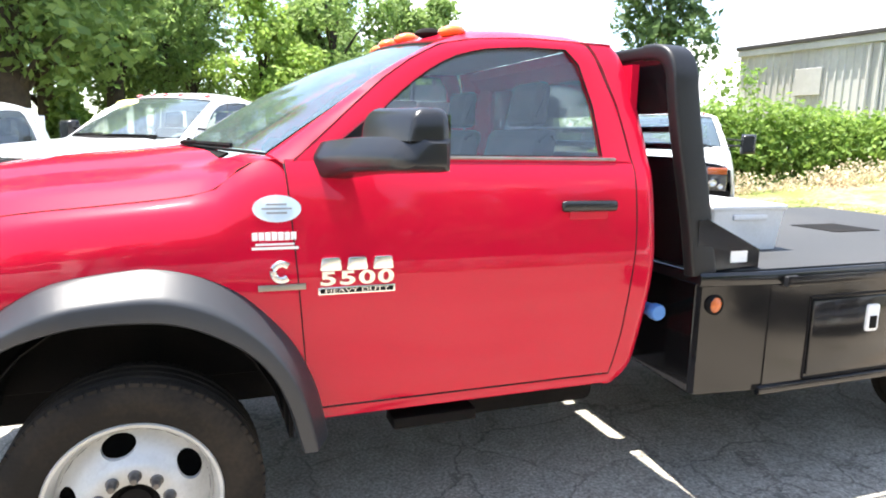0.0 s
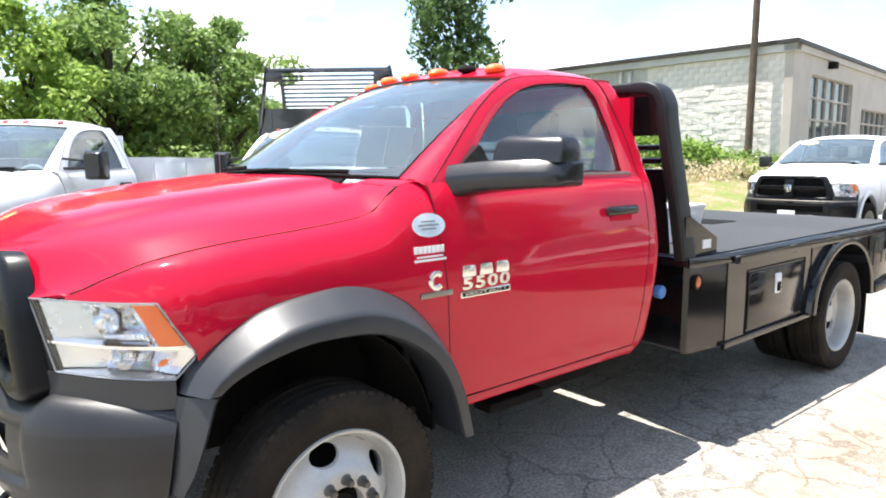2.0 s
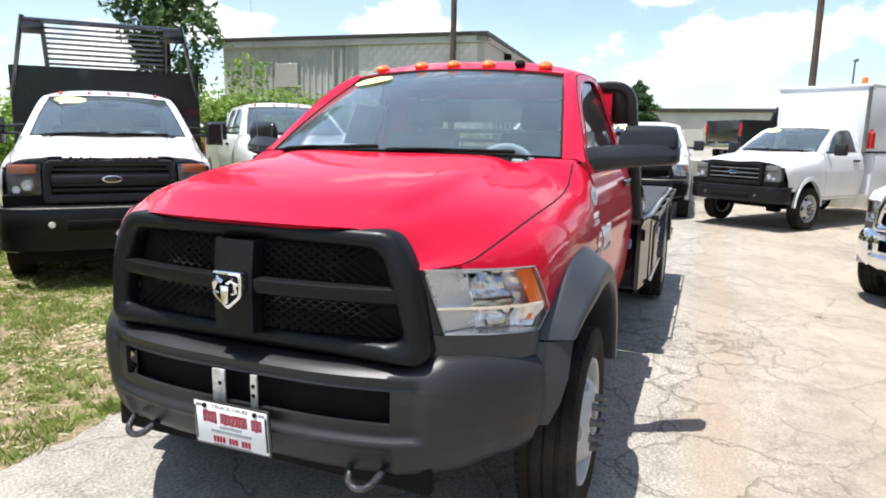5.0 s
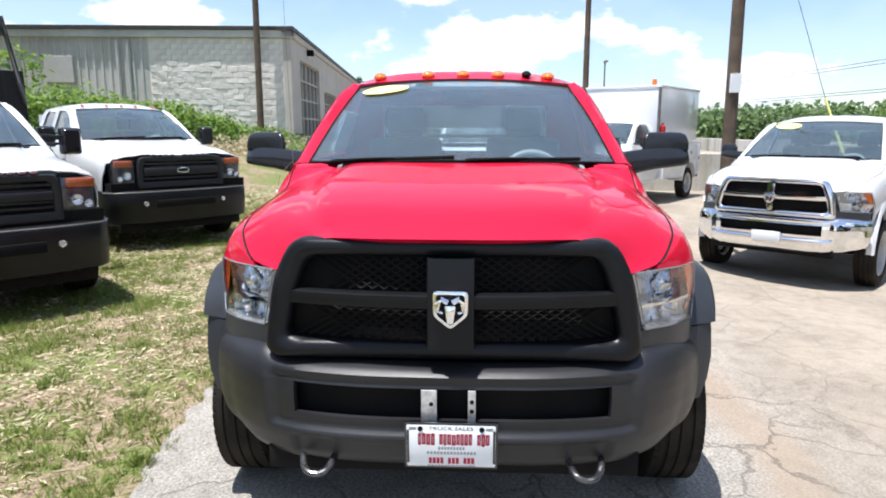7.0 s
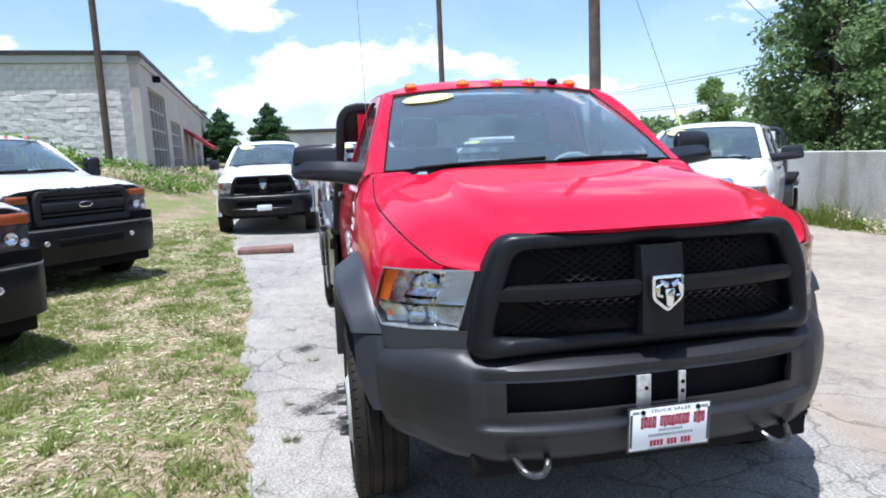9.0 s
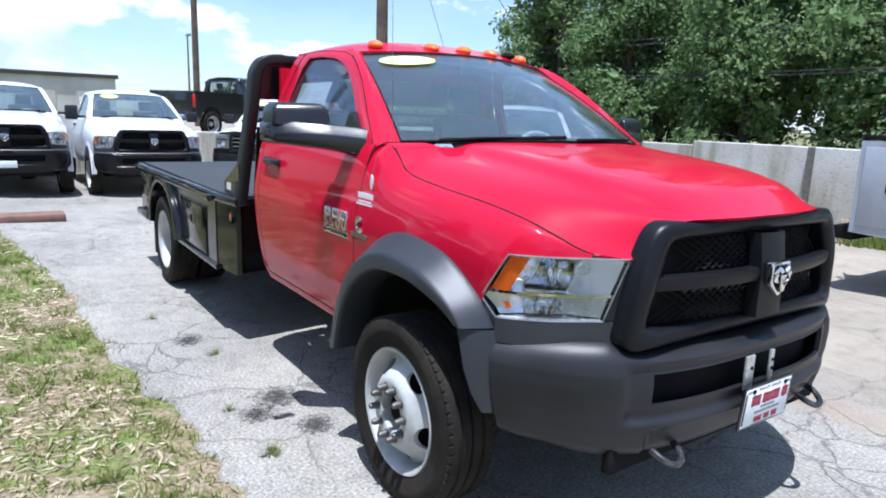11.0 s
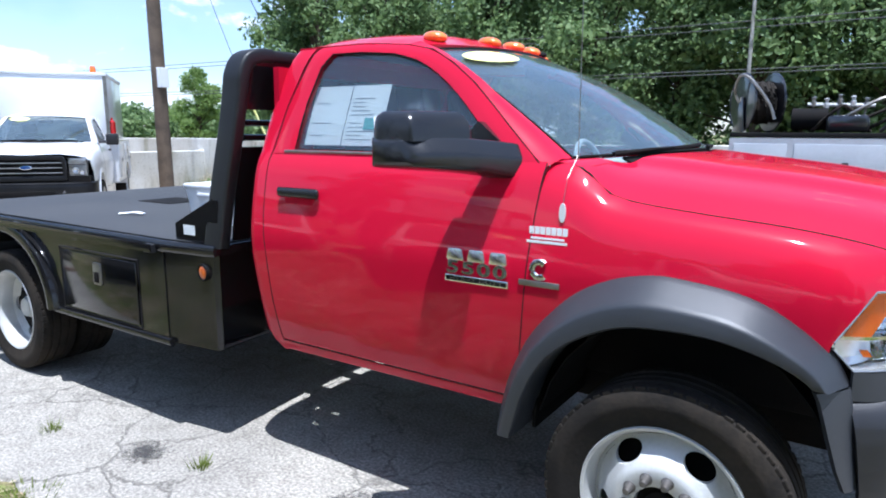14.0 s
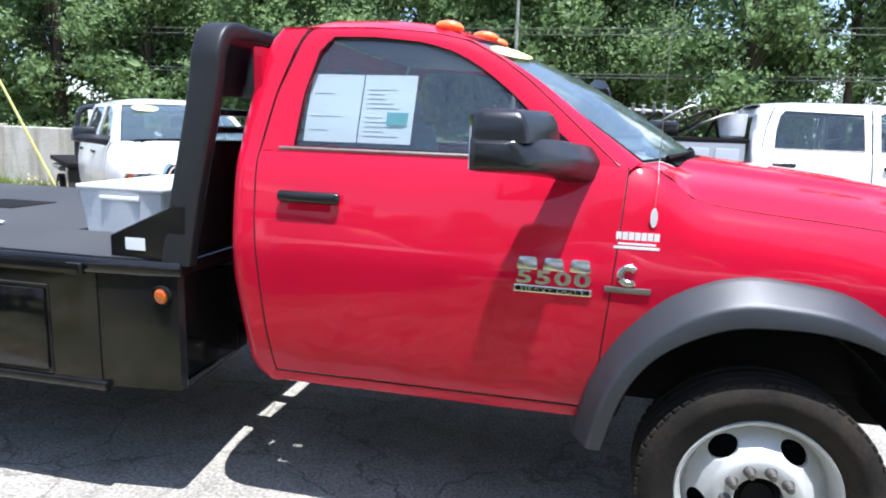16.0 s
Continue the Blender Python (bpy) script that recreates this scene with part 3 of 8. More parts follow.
def rise(x, y):
    """Height of the ground: the lot climbs gently towards the building."""
    up = min(1.0, max(0.0, (y - 1.2) / 3.4))
    h = min(0.0135 * max(0.0, x - 3.0), 0.42) * up * up * (3 - 2 * up) - 0.0115 * min(10.0, max(0.0, x - 3.0)) * (1 - up) * max(0.0, min(1.0, 1.25 + y / 2))
    if y > 2.4:
        h += 0.03 * min(1.0, (y - 2.4) / 2.0)
    if y > 4.0 and x > 11:
        a, b = min(1.0, (x - 11) / 12), min(1.0, (y - 4) / 4)
        h += 0.95 * a * a * (3 - 2 * a) * b * b * (3 - 2 * b)
    # the lot falls away slightly beyond the truck's far side
    if y < -1.0 and x > 0.5:
        h -= 0.058 * min(3.6, -1.0 - y) * min(1.0, (x - 0.5) / 3.5) * max(0.25, min(1.0, 1 - (x - 7) / 6))
    return h


def share(name, data, parent, m, label=""):
    o = new(name, data)
    o.parent = parent
    o.matrix_basis = m
    return tagged(o, label)

# ---- ground, wall, building ----


def sheet_xy(xs, ys, lift=0.0, cut=None):
    b = bmesh.new()
    vs = [[b.verts.new((x, y, rise(x, y) + lift)) for y in ys] for x in xs]
    for i in range(len(xs) - 1):
        for j in range(len(ys) - 1):
            b.faces.new((vs[i][j], vs[i + 1][j], vs[i + 1][j + 1], vs[i][j + 1]))
    return b


def build_ground():
    xs = [-900, -300, -80, -30] + list(np.arange(-12, 40.1, 1.0)) + [55, 90, 300, 900]
    ys = [-900, -300, -80, -30] + list(np.arange(-14, 34.1, 1.0)) + [60, 120, 300, 900]
    g = part("ground", sheet_xy(xs, ys, -0.02), GROUNDM, None, smooth=60)
    tagged(g, "patchy dry grass ground around the lot", "ground", kind="structure")
    # the paved lot, with its ragged edge along the grass
    edge = [(-30, 1.2), (-6, 1.3), (-2, 1.45), (-0.3, 1.56), (0.9, 1.66), (2.3, 1.84), (4.0, 1.92), (5.8, 2.10), (8.9, 2.62), (11, 2.85), (13.5, 3.15), (16, 3.6), (20, 4.2), (24, 5.2), (40, 7)]
    b = bmesh.new()
    xs = list(np.arange(-30, -4, 1.0)) + list(np.arange(-4, 16, 0.07)) + list(np.arange(16, 40.1, 0.5))
    ys0 = [-8.6, -6, -4, -2.5, -1.2, 0.0, 0.8]
    rows = []
    for x in xs:
        e = lerp(edge, x) + 0.10 * noise.noise((x * 1.3, 3.1, 0)) + 0.07 * noise.noise((x * 5.0, 7.7, 0)) + 0.03 * noise.noise((x * 14.0, 1.7, 0))
        row = [(x, y + (0.25 * noise.noise((x * 0.7, y, 4)) if y == -8.6 else 0), rise(x, y)) for y in ys0]
        row += [(x, e - 0.02, rise(x, e)), (x, e, rise(x, e) - 0.004), (x, e + 0.01, rise(x, e) - 0.03)]
        rows.append(row)
    lot = part("pavement", grid(rows), PAVINGM, None, smooth=60)
    tagged(lot, "cracked grey and bleached tan lot paving", "pavement", kind="structure")
    for x, y, r in ((1.23, 1.16, 0.20), (1.07, 1.33, 0.15), (0.80, 1.10, 0.15), (2.45, 1.36, 0.16)):
        st = part("oil_stain", box(-0.5, 0.5, -0.46, 0.46, 0.0035, 0.0045), SOIL, None)
        st.scale = (r / 0.36, r / 0.40, 1.0)
        st.location = (x, y, rise(x, y))
        tagged(st, "dark crumbling stain on the asphalt", "stain", kind="structure")


build_ground()


def concrete_wall():
    w = holder("concrete_wall", pose(0, 0, 0), "long low weathered concrete wall behind the lot", "wall", kind="structure")
    x = -46.0
    while x < 34:
        b = box(x + 0.008, x + 3.992, -9.55, -9.30, -0.1, 1.40 + 0.012 * math.sin(x) + 0.6 * min(0.0, rise(min(x, 30), -9.4)), 0.012, 1)
        part("wall_panel", b, CONCRETE, w)
        x += 4.0
    for k, x in enumerate((3.62, -4.4, 11.6)):
        part("wall_post", box(x - 0.05, x + 0.05, -9.30, -9.22, -0.1, 1.36, 0.008, 1), STEEL, w)
    return w


concrete_wall()


def building():
    """Long low commercial building: block corner, ribbed metal end, stucco front with glazed openings."""
    h = holder("warehouse", pose(22.85, 7.12, 0, 0, 0, 5.0), "low commercial building with block corner and metal siding", "building")
    H, Z0, DEPTH = 5.5, -0.3, 12.1
    # end wall along local +y: block part then siding
    part("end_wall", box(0.06, 0.30, 0, DEPTH, Z0, H - 0.25), SIDING, h)
    rows = int((H - 0.4) / 0.21)
    rnd = random.Random(5)
    data = []
    for k in range(8):
        b = box(-0.02 - 0.012 * k / 7, 0.05, -0.2062, 0.2062, -0.1035, 0.1035, 0.006, 1)
        for v in b.verts:
            if v.co.x < 0:
                v.co.x += rnd.uniform(-0.012, 0.008)
        o = part("block", b, BLOCKP, None, smooth=0)
        data.append(o.data)
        bpy.data.objects.remove(o)
    wall = part("block_wall", box(0.045, 0.07, 0, 5.45, Z0, H - 0.3), BLOCKP, h, "white painted split-face block wall")
    n = 0
    joined = []
    for r in range(rows):
        for c in range(13):
            y = 0.21 + c * 0.415 + (0.2 if r % 2 else 0)
            if y > 5.35:
                continue
            o = share("block", data[rnd.randrange(8)], wall, Matrix.Translation((0.04, y, 0.25 + r * 0.21)))
            n += 1
    # ribbed siding
    b = bmesh.new()
    y = 5.5
    rowa = []
    while y < DEPTH - 0.3:
        for dy, dx in ((0.0, 0.0), (0.16, 0.0), (0.19, -0.045), (0.27, -0.045), (0.30, 0.0)):
            rowa.append((0.05 + dx, y + dy))
        y += 0.30
    grid([[(p[0], p[1], z) for p in rowa] for z in (Z0, H - 0.3)], 0.0, b)
    part("metal_siding", b, SIDING, h, "white ribbed metal siding with rust-grey streaks")
    tr = bmesh.new()
    box(-0.10, 0.35, -0.10, DEPTH + 0.05, H - 0.30, H - 0.02, 0.01, 1, tr)
    part("eaves_trim", tr, SIDING, h)
    part("roof_edge", box(-0.16, 0.4, -0.16, DEPTH + 0.1, H - 0.03, H + 0.12, 0.01, 1), ROOFEDGE, h)
    for y in (6.2, 6.6):
        part("downpipe", tube([(-0.02, y, H - 0.4), (-0.02, y, 0)], 0.07, 8), SIDING, h)
    part("wall_box", box(-0.06, 0.08, 8.3, 9.4, 3.5, 4.5, 0.01, 1), SIDING, h)
    # long front along local +x with openings
    openings = ((2.0, 7.4, 0.6, 4.6), (9.0, 13.8, 0.6, 3.7), (24.0, 28, 0.5, 3.0), (31, 35, 0.5, 3.0))
    xs = 0.0
    for k, (a, c, z0, z1) in enumerate(openings + ((52.0, 52.0, 0, 0),)):
        part("front_wall", box(xs, a, -0.01, 0.28, Z0, H - 0.26), STUCCO, h)
        if a < 52:
            part("lintel", box(a, c, -0.01, 0.28, z1, H - 0.26), STUCCO, h)
            part("sill_wall", box(a, c, -0.01, 0.28, Z0, z0), STUCCO, h)
            wn = part("window", box(a, c, 0.16, 0.18, z0, z1), FARGLASS, h, "tall multi-pane workshop window")
            for x in np.linspace(a, c, 6):
                part("mullion", box(x - 0.04, x + 0.04, 0.08, 0.158, z0, z1), STUCCO, wn)
            for z in np.linspace(z0, z1, 6):
                part("mullion", box(a, c, 0.085, 0.155, z - 0.035, z + 0.035), STUCCO, wn)
        xs = c
    part("front_trim", box(-0.1, 52, -0.10, 0.3, H - 0.26, H - 0.03), STUCCO, h)
    part("roof_edge", box(0.4, 52, -0.16, 0.3, H - 0.03, H + 0.12), ROOFEDGE, h)
    part("roof", box(0.2, 52, 0.2, DEPTH, H - 0.12, H - 0.04), ROOFEDGE, h)
    part("far_wall", box(51.7, 52, 0, DEPTH, Z0, H - 0.2), STUCCO, h)
    part("back_wall", box(0.3, 52, DEPTH - 0.2, DEPTH, Z0, H - 0.2), SIDING, h)
    for x0 in (15.5, 19.5):
        aw = prism([(0.0, 3.6), (-1.5, 2.5), (-1.5, 2.3), (0.0, 3.4)], x0, x0 + 3.2, "yz")
        part("awning", aw, AWNING, h, "red cloth awning")
    part("wall_lamp", box(3.8, 4.1, -0.3, 0.0, 4.95, 5.2, 0.02, 1), DARK, h)


building()


def far_building():
    h = holder("far_building", pose(78, -9, 0.6), "low pale warehouse beyond the upper lot", "building")
    part("wall", box(0, 14, 0, 17, -1, 3.9), SIDING, h)
    part("roof", box(-0.3, 14.3, -0.3, 17.3, 3.9, 4.3, 0.03, 1), ROOFEDGE, h)
    for y in (2.5, 7.0, 12.0):
        part("door", box(-0.08, 0.02, y - 1.3, y + 1.3, -0.6, 2.5), STUCCO, h, "closed roll-up door")


far_building()


def pole(x, y, top, r, lean=0.0, sign=False, mat=None):
    z = rise(x, y)
    p = holder("utility_pole", pose(x, y, z - 0.2), "tall weathered wooden utility pole", "pole")
    part("shaft", tube([(0, 0, 0), (lean * top * 0.5, 0, top * 0.5), (lean * top, 0, top)], [r, r * 0.88, r * 0.75], 12), mat or WOOD, p)
    if sign:
        part("notice", box(-r - 0.012, -r * 0.4, -0.12, 0.12, 2.85, 3.3, 0.004, 1), PAPER, p, "small white notice plate")
    return p


pole(13.86, -6.46, 11, 0.17, 0.012, True)
pole(28.2, -5.15, 12, 0.15)
pole(22.15, 8.2, 12, 0.13, 0.012)
for px in (4.4, 33.4, -24.6):
    pole(px, -27.5, 8.2, 0.095, 0.0, False, GREYWOOD)


def wires():
    for k, (a, b, sag) in enumerate((((-60, -27.5, 6.7), (70, -27.5, 6.7), 0.5), ((-60, -27.6, 6.5), (70, -27.6, 6.5), 0.55), ((-60, -27.5, 4.75), (70, -27.5, 4.75), 0.5), ((-60, -27.5, 4.5), (70, -27.5, 4.5), 0.4),
                                     ((13.86, -6.46, 10.4), (28.2, -5.15, 11.4), 0.5), ((22.15, 8.2, 11.2), (28.2, -5.15, 11.2), 0.6), ((13.86, -6.46, 10.2), (33.4, -27.5, 8.0), 0.6))):
        A, B = Vector(a), Vector(b)
        pts = [A.lerp(B, t / 16) - Vector((0, 0, sag * 4 * (t / 16) * (1 - t / 16))) for t in range(17)]
        tagged(part("overhead_wire", tube(pts, 0.022, 5), WIRE, None), "thin weathered overhead line between poles", "wire", "overhead lines")
    lp = holder("street_lamp", pose(52.0, -10.5, 0.5), "thin grey street lamp pole", "street lamp")
    part("post", tube([(0, 0, 0), (0, 0, 6.6)], [0.10, 0.06], 8), STEEL, lp)
    part("lamp_head", box(-0.7, 0.1, -0.12, 0.12, 6.55, 6.7, 0.03), STEEL, lp)
    guy = part("guy_wire_guard", tube([(12.1, -8.8, 0.05), (12.75, -8.15, 2.4)], 0.03, 6), YELLOW, None)
    tagged(part("guy_wire", tube([(12.75, -8.15, 2.4), (14.25, -6.7, 8.4)], 0.008, 5), WIRE, None), "thin stay wire of the pole", "guy wire")
    tagged(guy, "yellow guard tube on the pole's guy wire", "guy wire")


wires()

# raised lot far back with its retaining wall
rb = box(16.20, 16.45, -14, -1.25, -0.5, 1.03, 0.02, 1)
for x0, x1, y0, y1 in ((16.20, 17.25, -1.246, -1.10), (17.0, 17.25, -1.096, 0.60), (17.0, 19.50, 0.604, 0.80), (19.504, 19.75, 0.604, 1.5)):
    box(x0, x1, y0, y1, -0.5, 1.03, 0.02, 1, bm=rb)
rl = part("retaining_wall", rb, CONCRETE, None)
tagged(rl, "weathered concrete retaining wall of the upper lot", "wall", kind="structure")
ub = box(16.454, 60, -14, -1.25, -0.5, 0.88)
box(17.254, 60, -1.246, 0.60, -0.5, 0.88, bm=ub), box(19.754, 60, 0.604, 1.5, -0.5, 0.88, bm=ub)
ul = part("upper_lot", ub, PAVINGM, None)
tagged(ul, "raised paved lot behind the retaining wall", "pavement", kind="structure")
# broken slab at the edge of the grass
sl = part("concrete_slab", box(8.5, 8.9, 1.62, 2.55, -0.05, 0.08, 0.03, 2), plain("rusty_concrete", (0.22, 0.12, 0.09), 0.9, 0, 0, (0.14, 0.09, 0.07), 6, 0.4, 30), None)
tagged(sl, "reddish brown parking stop lying at the grass edge", "parking stop")

# ---- plants ----


def leaf_cloud(blobs, n, size, seed, flat=0.35, core=0.0):
    """Many small bent leaf clumps over uneven blobs: (centre, radii)."""
    rnd = np.random.RandomState(seed)
    V, F = [], []
    vol = np.array([b[1][0] * b[1][1] * b[1][2] for b in blobs]) ** (2 / 3)
    counts = np.maximum(1, (n * vol / vol.sum())).astype(int)
    todo = [(c, r, k, size) for (c, r), k in zip(blobs, counts)]
    if core:
        # larger leaf clumps deep inside close the crown
        todo += [(c, tuple(0.62 * q for q in r), max(4, int(k * core)), size * 2.6) for (c, r), k in zip(blobs, counts)]
    for c, r, k, size in todo:
        d = rnd.normal(size=(k, 3))
        d /= np.linalg.norm(d, axis=1)[:, None]
        rad = rnd.uniform(0.62, 1.08, k) ** 0.8
        bumpy = 1 + 0.22 * np.sin(d[:, 0] * 7 + c[0]) * np.cos(d[:, 1] * 6 + c[1]) + 0.15 * np.sin(d[:, 2] * 9 + c[2])
        P = np.array(c) + d * np.array(r) * (rad * bumpy)[:, None]
        nrm = d * 0.6 + rnd.normal(size=(k, 3)) * 0.7 + np.array((0, 0, flat))
        nrm /= np.linalg.norm(nrm, axis=1)[:, None]
        ref = rnd.normal(size=(k, 3))
        u = np.cross(nrm, ref)
        u /= np.linalg.norm(u, axis=1)[:, None] + 1e-9
        v = np.cross(nrm, u)
        s = size * rnd.uniform(0.55, 1.25, k)[:, None]
        base = len(V)
        a, b2, cc, dd = P - u * s, P - v * s * 0.55 + nrm * s * 0.12, P + u * s, P + v * s * 0.55 + nrm * s * 0.12
        V.extend(np.stack([a, b2, cc, dd], 1).reshape(-1, 3).tolist())
        F.extend([(base + 4 * i, base + 4 * i + 1, base + 4 * i + 2, base + 4 * i + 3) for i in range(k)])
    me = bpy.data.meshes.new("crown")
    me.from_pydata(V, [], F)
    return me


def crown_part(name, me, mat, parent):
    me.materials.append(mat)
    o = new(name, me)
    if parent is not None:
        o.parent = parent
    return o


def tree(seed, height, spread, trunk, mat, n=4200, size=0.20, low=0.35, clumps=16, airy=1.0):
    """Tapered trunk and limbs; a crown of many separate leaf clumps with gaps between them."""
    rnd = random.Random(seed)
    t = holder("tree", pose(0, 0, 0), "broad leafy tree with dense uneven crown", "tree")
    b = bmesh.new()
    top = height * 0.8
    path = [(0, 0, -0.2), (rnd.uniform(-0.1, 0.1), rnd.uniform(-0.1, 0.1), top * 0.35), (rnd.uniform(-0.3, 0.3), rnd.uniform(-0.3, 0.3), top * 0.7), (rnd.uniform(-0.5, 0.5), 0, top)]
    tube(path, [trunk * 1.25, trunk, trunk * 0.6, trunk * 0.2], 10, b)
    blobs = []
    small = (16 / clumps) ** 0.42 * airy
    for k in range(clumps):
        z = height * (low + (0.95 - low) * (k + rnd.random()) / clumps)
        f = (z / height - low) / (1 - low)
        rr = spread * (0.45 + 0.62 * math.sin(math.pi * min(1, 0.18 + f * 0.85))) * rnd.uniform(0.7, 1.05)
        a = rnd.uniform(0, 6.28)
        d = rr * rnd.uniform(0.30, 0.86 if clumps > 16 else 0.75)
        c = (d * math.cos(a), d * math.sin(a), z)
        tube([(0, 0, z * 0.62), (c[0] * 0.5, c[1] * 0.5, z * 0.85), c], [trunk * 0.35, trunk * 0.2, trunk * 0.06], 5, b)
        flat = height * rnd.uniform(0.08, 0.13) * small
        blobs.append((c, (rr * rnd.uniform(0.42, 0.6) * small, rr * rnd.uniform(0.42, 0.6) * small, flat)))
    blobs.append(((0, 0, height * 0.93), (spread * 0.35 * small, spread * 0.35 * small, height * 0.09 * small)))
    part("trunk", b, BARK, t)
    crown_part("crown", leaf_cloud(blobs, n, size, seed, 0.35, 0.09 if low < 0.12 else 0.03), mat, t)
    return t


def conifer(seed, height, spread, mat=None):
    rnd = random.Random(seed)
    t = holder("conifer", pose(0, 0, 0), "dark evergreen tree with dense narrow crown", "tree")
    b = tube([(0, 0, -0.2), (0, 0, height * 0.5), (0, 0, height * 0.97)], [height * 0.02, height * 0.014, 0.02], 8)
    blobs = []
    for k in range(26):
        f = (k + rnd.random()) / 26
        z = height * (0.08 + 0.9 * f)
        r = spread * (1 - f) * rnd.uniform(0.75, 1.1) + 0.08
        if mat is None:
            r = spread * 0.66 * math.sin(math.pi * (0.22 + 0.74 * f)) ** 0.8 * rnd.uniform(0.85, 1.1)
        a = k * 2.4
        c = (r * 0.5 * math.cos(a), r * 0.5 * math.sin(a), z)
        tube([(0, 0, z), c], 0.03, 5, b)
        blobs.append((c, (r * 0.55, r * 0.55, height * 0.045)))
    part("trunk", b, BARK, t)
    crown_part("crown", leaf_cloud(blobs, 5200, 0.17, seed, -0.1), mat or NEEDLE, t)
    return t


def place_trees():
    protos = [tree(1, 15, 4.6, 0.28, LEAF_B, 11500, 0.155, 0.07, 34), tree(2, 17, 4.2, 0.26, LEAF_B, 11500, 0.155, 0.08, 36), tree(3, 13, 4.4, 0.25, LEAF_B, 10500, 0.15, 0.10, 32), tree(4, 9.2, 3.5, 0.24, LEAF_A, 10500, 0.15, 0.16, 34),
              tree(5, 12.5, 2.5, 0.13, LEAF_D, 7000, 0.13, 0.16, 40, 0.85), tree(6, 16, 3.6, 0.36, LEAF_A, 8500, 0.17, 0.20, 36), tree(7, 17, 3.4, 0.30, LEAF_A, 8500, 0.17, 0.24, 38), tree(8, 15, 1.9, 0.17, LEAF_B, 2600, 0.19, 0.42),
              tree(9, 7.6, 2.6, 0.18, LEAF_E, 7500, 0.14, 0.14, 22)]
    rnd = random.Random(11)
    spots = []
    # woods behind the wall
    x = -52.0
    while x < 37:
        spots.append((rnd.choice((0, 1, 2, 0, 1)), x + rnd.uniform(-1, 1), -31 + rnd.uniform(-2.5, 2.5), rnd.uniform(0.85, 1.12) * (1.0 if x > -7 else 0.56)))
        x += 3.6
    x = -58.0
    while x < 34:
        spots.append((rnd.choice((0, 1, 1)), x + rnd.uniform(-1, 1), -39 + rnd.uniform(-2, 2), rnd.uniform(1.0, 1.25) * (1.0 if x > -8 else 0.5)))
        x += 5.0
    # grove across the grass
    for a in ((8, 2.9, 26.7, 1.0), (3, 6.7, 30.2, 1.06), (3, 10.1, 31.4, 0.95), (3, 13.2, 32.3, 0.98), (3, 8.0, 38.5, 1.0), (3, 14.5, 40.0, 0.95),
              (6, -8.3, 19.2, 1.0), (5, -6.1, 17.9, 1.0), (5, -4.4, 17.8, 1.05), (6, -4.0, 23.5, 0.95), (5, -2.9, 27.6, 0.9), (6, -1.1, 30.8, 0.85), (5, 0.0, 36.8, 0.85), (6, -8.0, 28.8, 1.0), (5, -6.7, 34.1, 1.0), (6, -2.9, 38.7, 1.0),
              (5, -13, 22, 1.0), (6, -18, 27, 1.0), (5, -26, 28, 1.0), (6, -14, 36, 1.0), (3, 22, 50, 0.6), (4, 16.2, 17.0, 1.0), (3, 47.7, -32.4, 0.72)):
        spots.append(a)
    for k in range(11):
        spots.append((7, -9.5 - 2.3 * k + rnd.uniform(-0.9, 0.9), -29 - rnd.uniform(0, 7), rnd.uniform(0.75, 1.1)))
    used = set()
    for k, x, y, s in spots:
        m = pose(x, y, rise(x, y) if abs(x) < 40 and abs(y) < 30 else 0.2, 0, 0, rnd.uniform(0, 360)) @ Matrix.Scale(s, 4)
        if k not in used:
            protos[k].matrix_world = m
            used.add(k)
        else:
            o = copy_thing(protos[k], m)
            o.matrix_world = m
    cs = conifer(21, 5.5, 2.6), conifer(22, 2.4, 0.9, LEAF_C)
    for k, x, y, s in ((0, 62, 5.0, 1.15), (0, 56, 8.6, 1.0), (0, 66, 12, 1.2)):
        o = copy_thing(cs[0], pose(x, y, 0.4)) if (x, y) != (62, 5.0) else cs[0]
        o.matrix_world = pose(x, y, 0.4) @ Matrix.Scale(s, 4)
    first = True
    for x, y, s in ((-3.5, 20, 1.25), (2.5, 19.5, 1.3), (4.6, 20.5, 0.9), (9.0, 21, 0.8), (11.0, 22, 1.1), (13.5, 21.5, 0.9), (-8, 19, 1.2), (7, 24, 0.8), (16, 21, 0.9), (-12, 20, 1.0)):
        o = cs[1] if first else copy_thing(cs[1], pose(x, y, 0.1))
        first = False
        o.matrix_world = pose(x, y, 0.1) @ Matrix.Scale(s, 4)


place_trees()


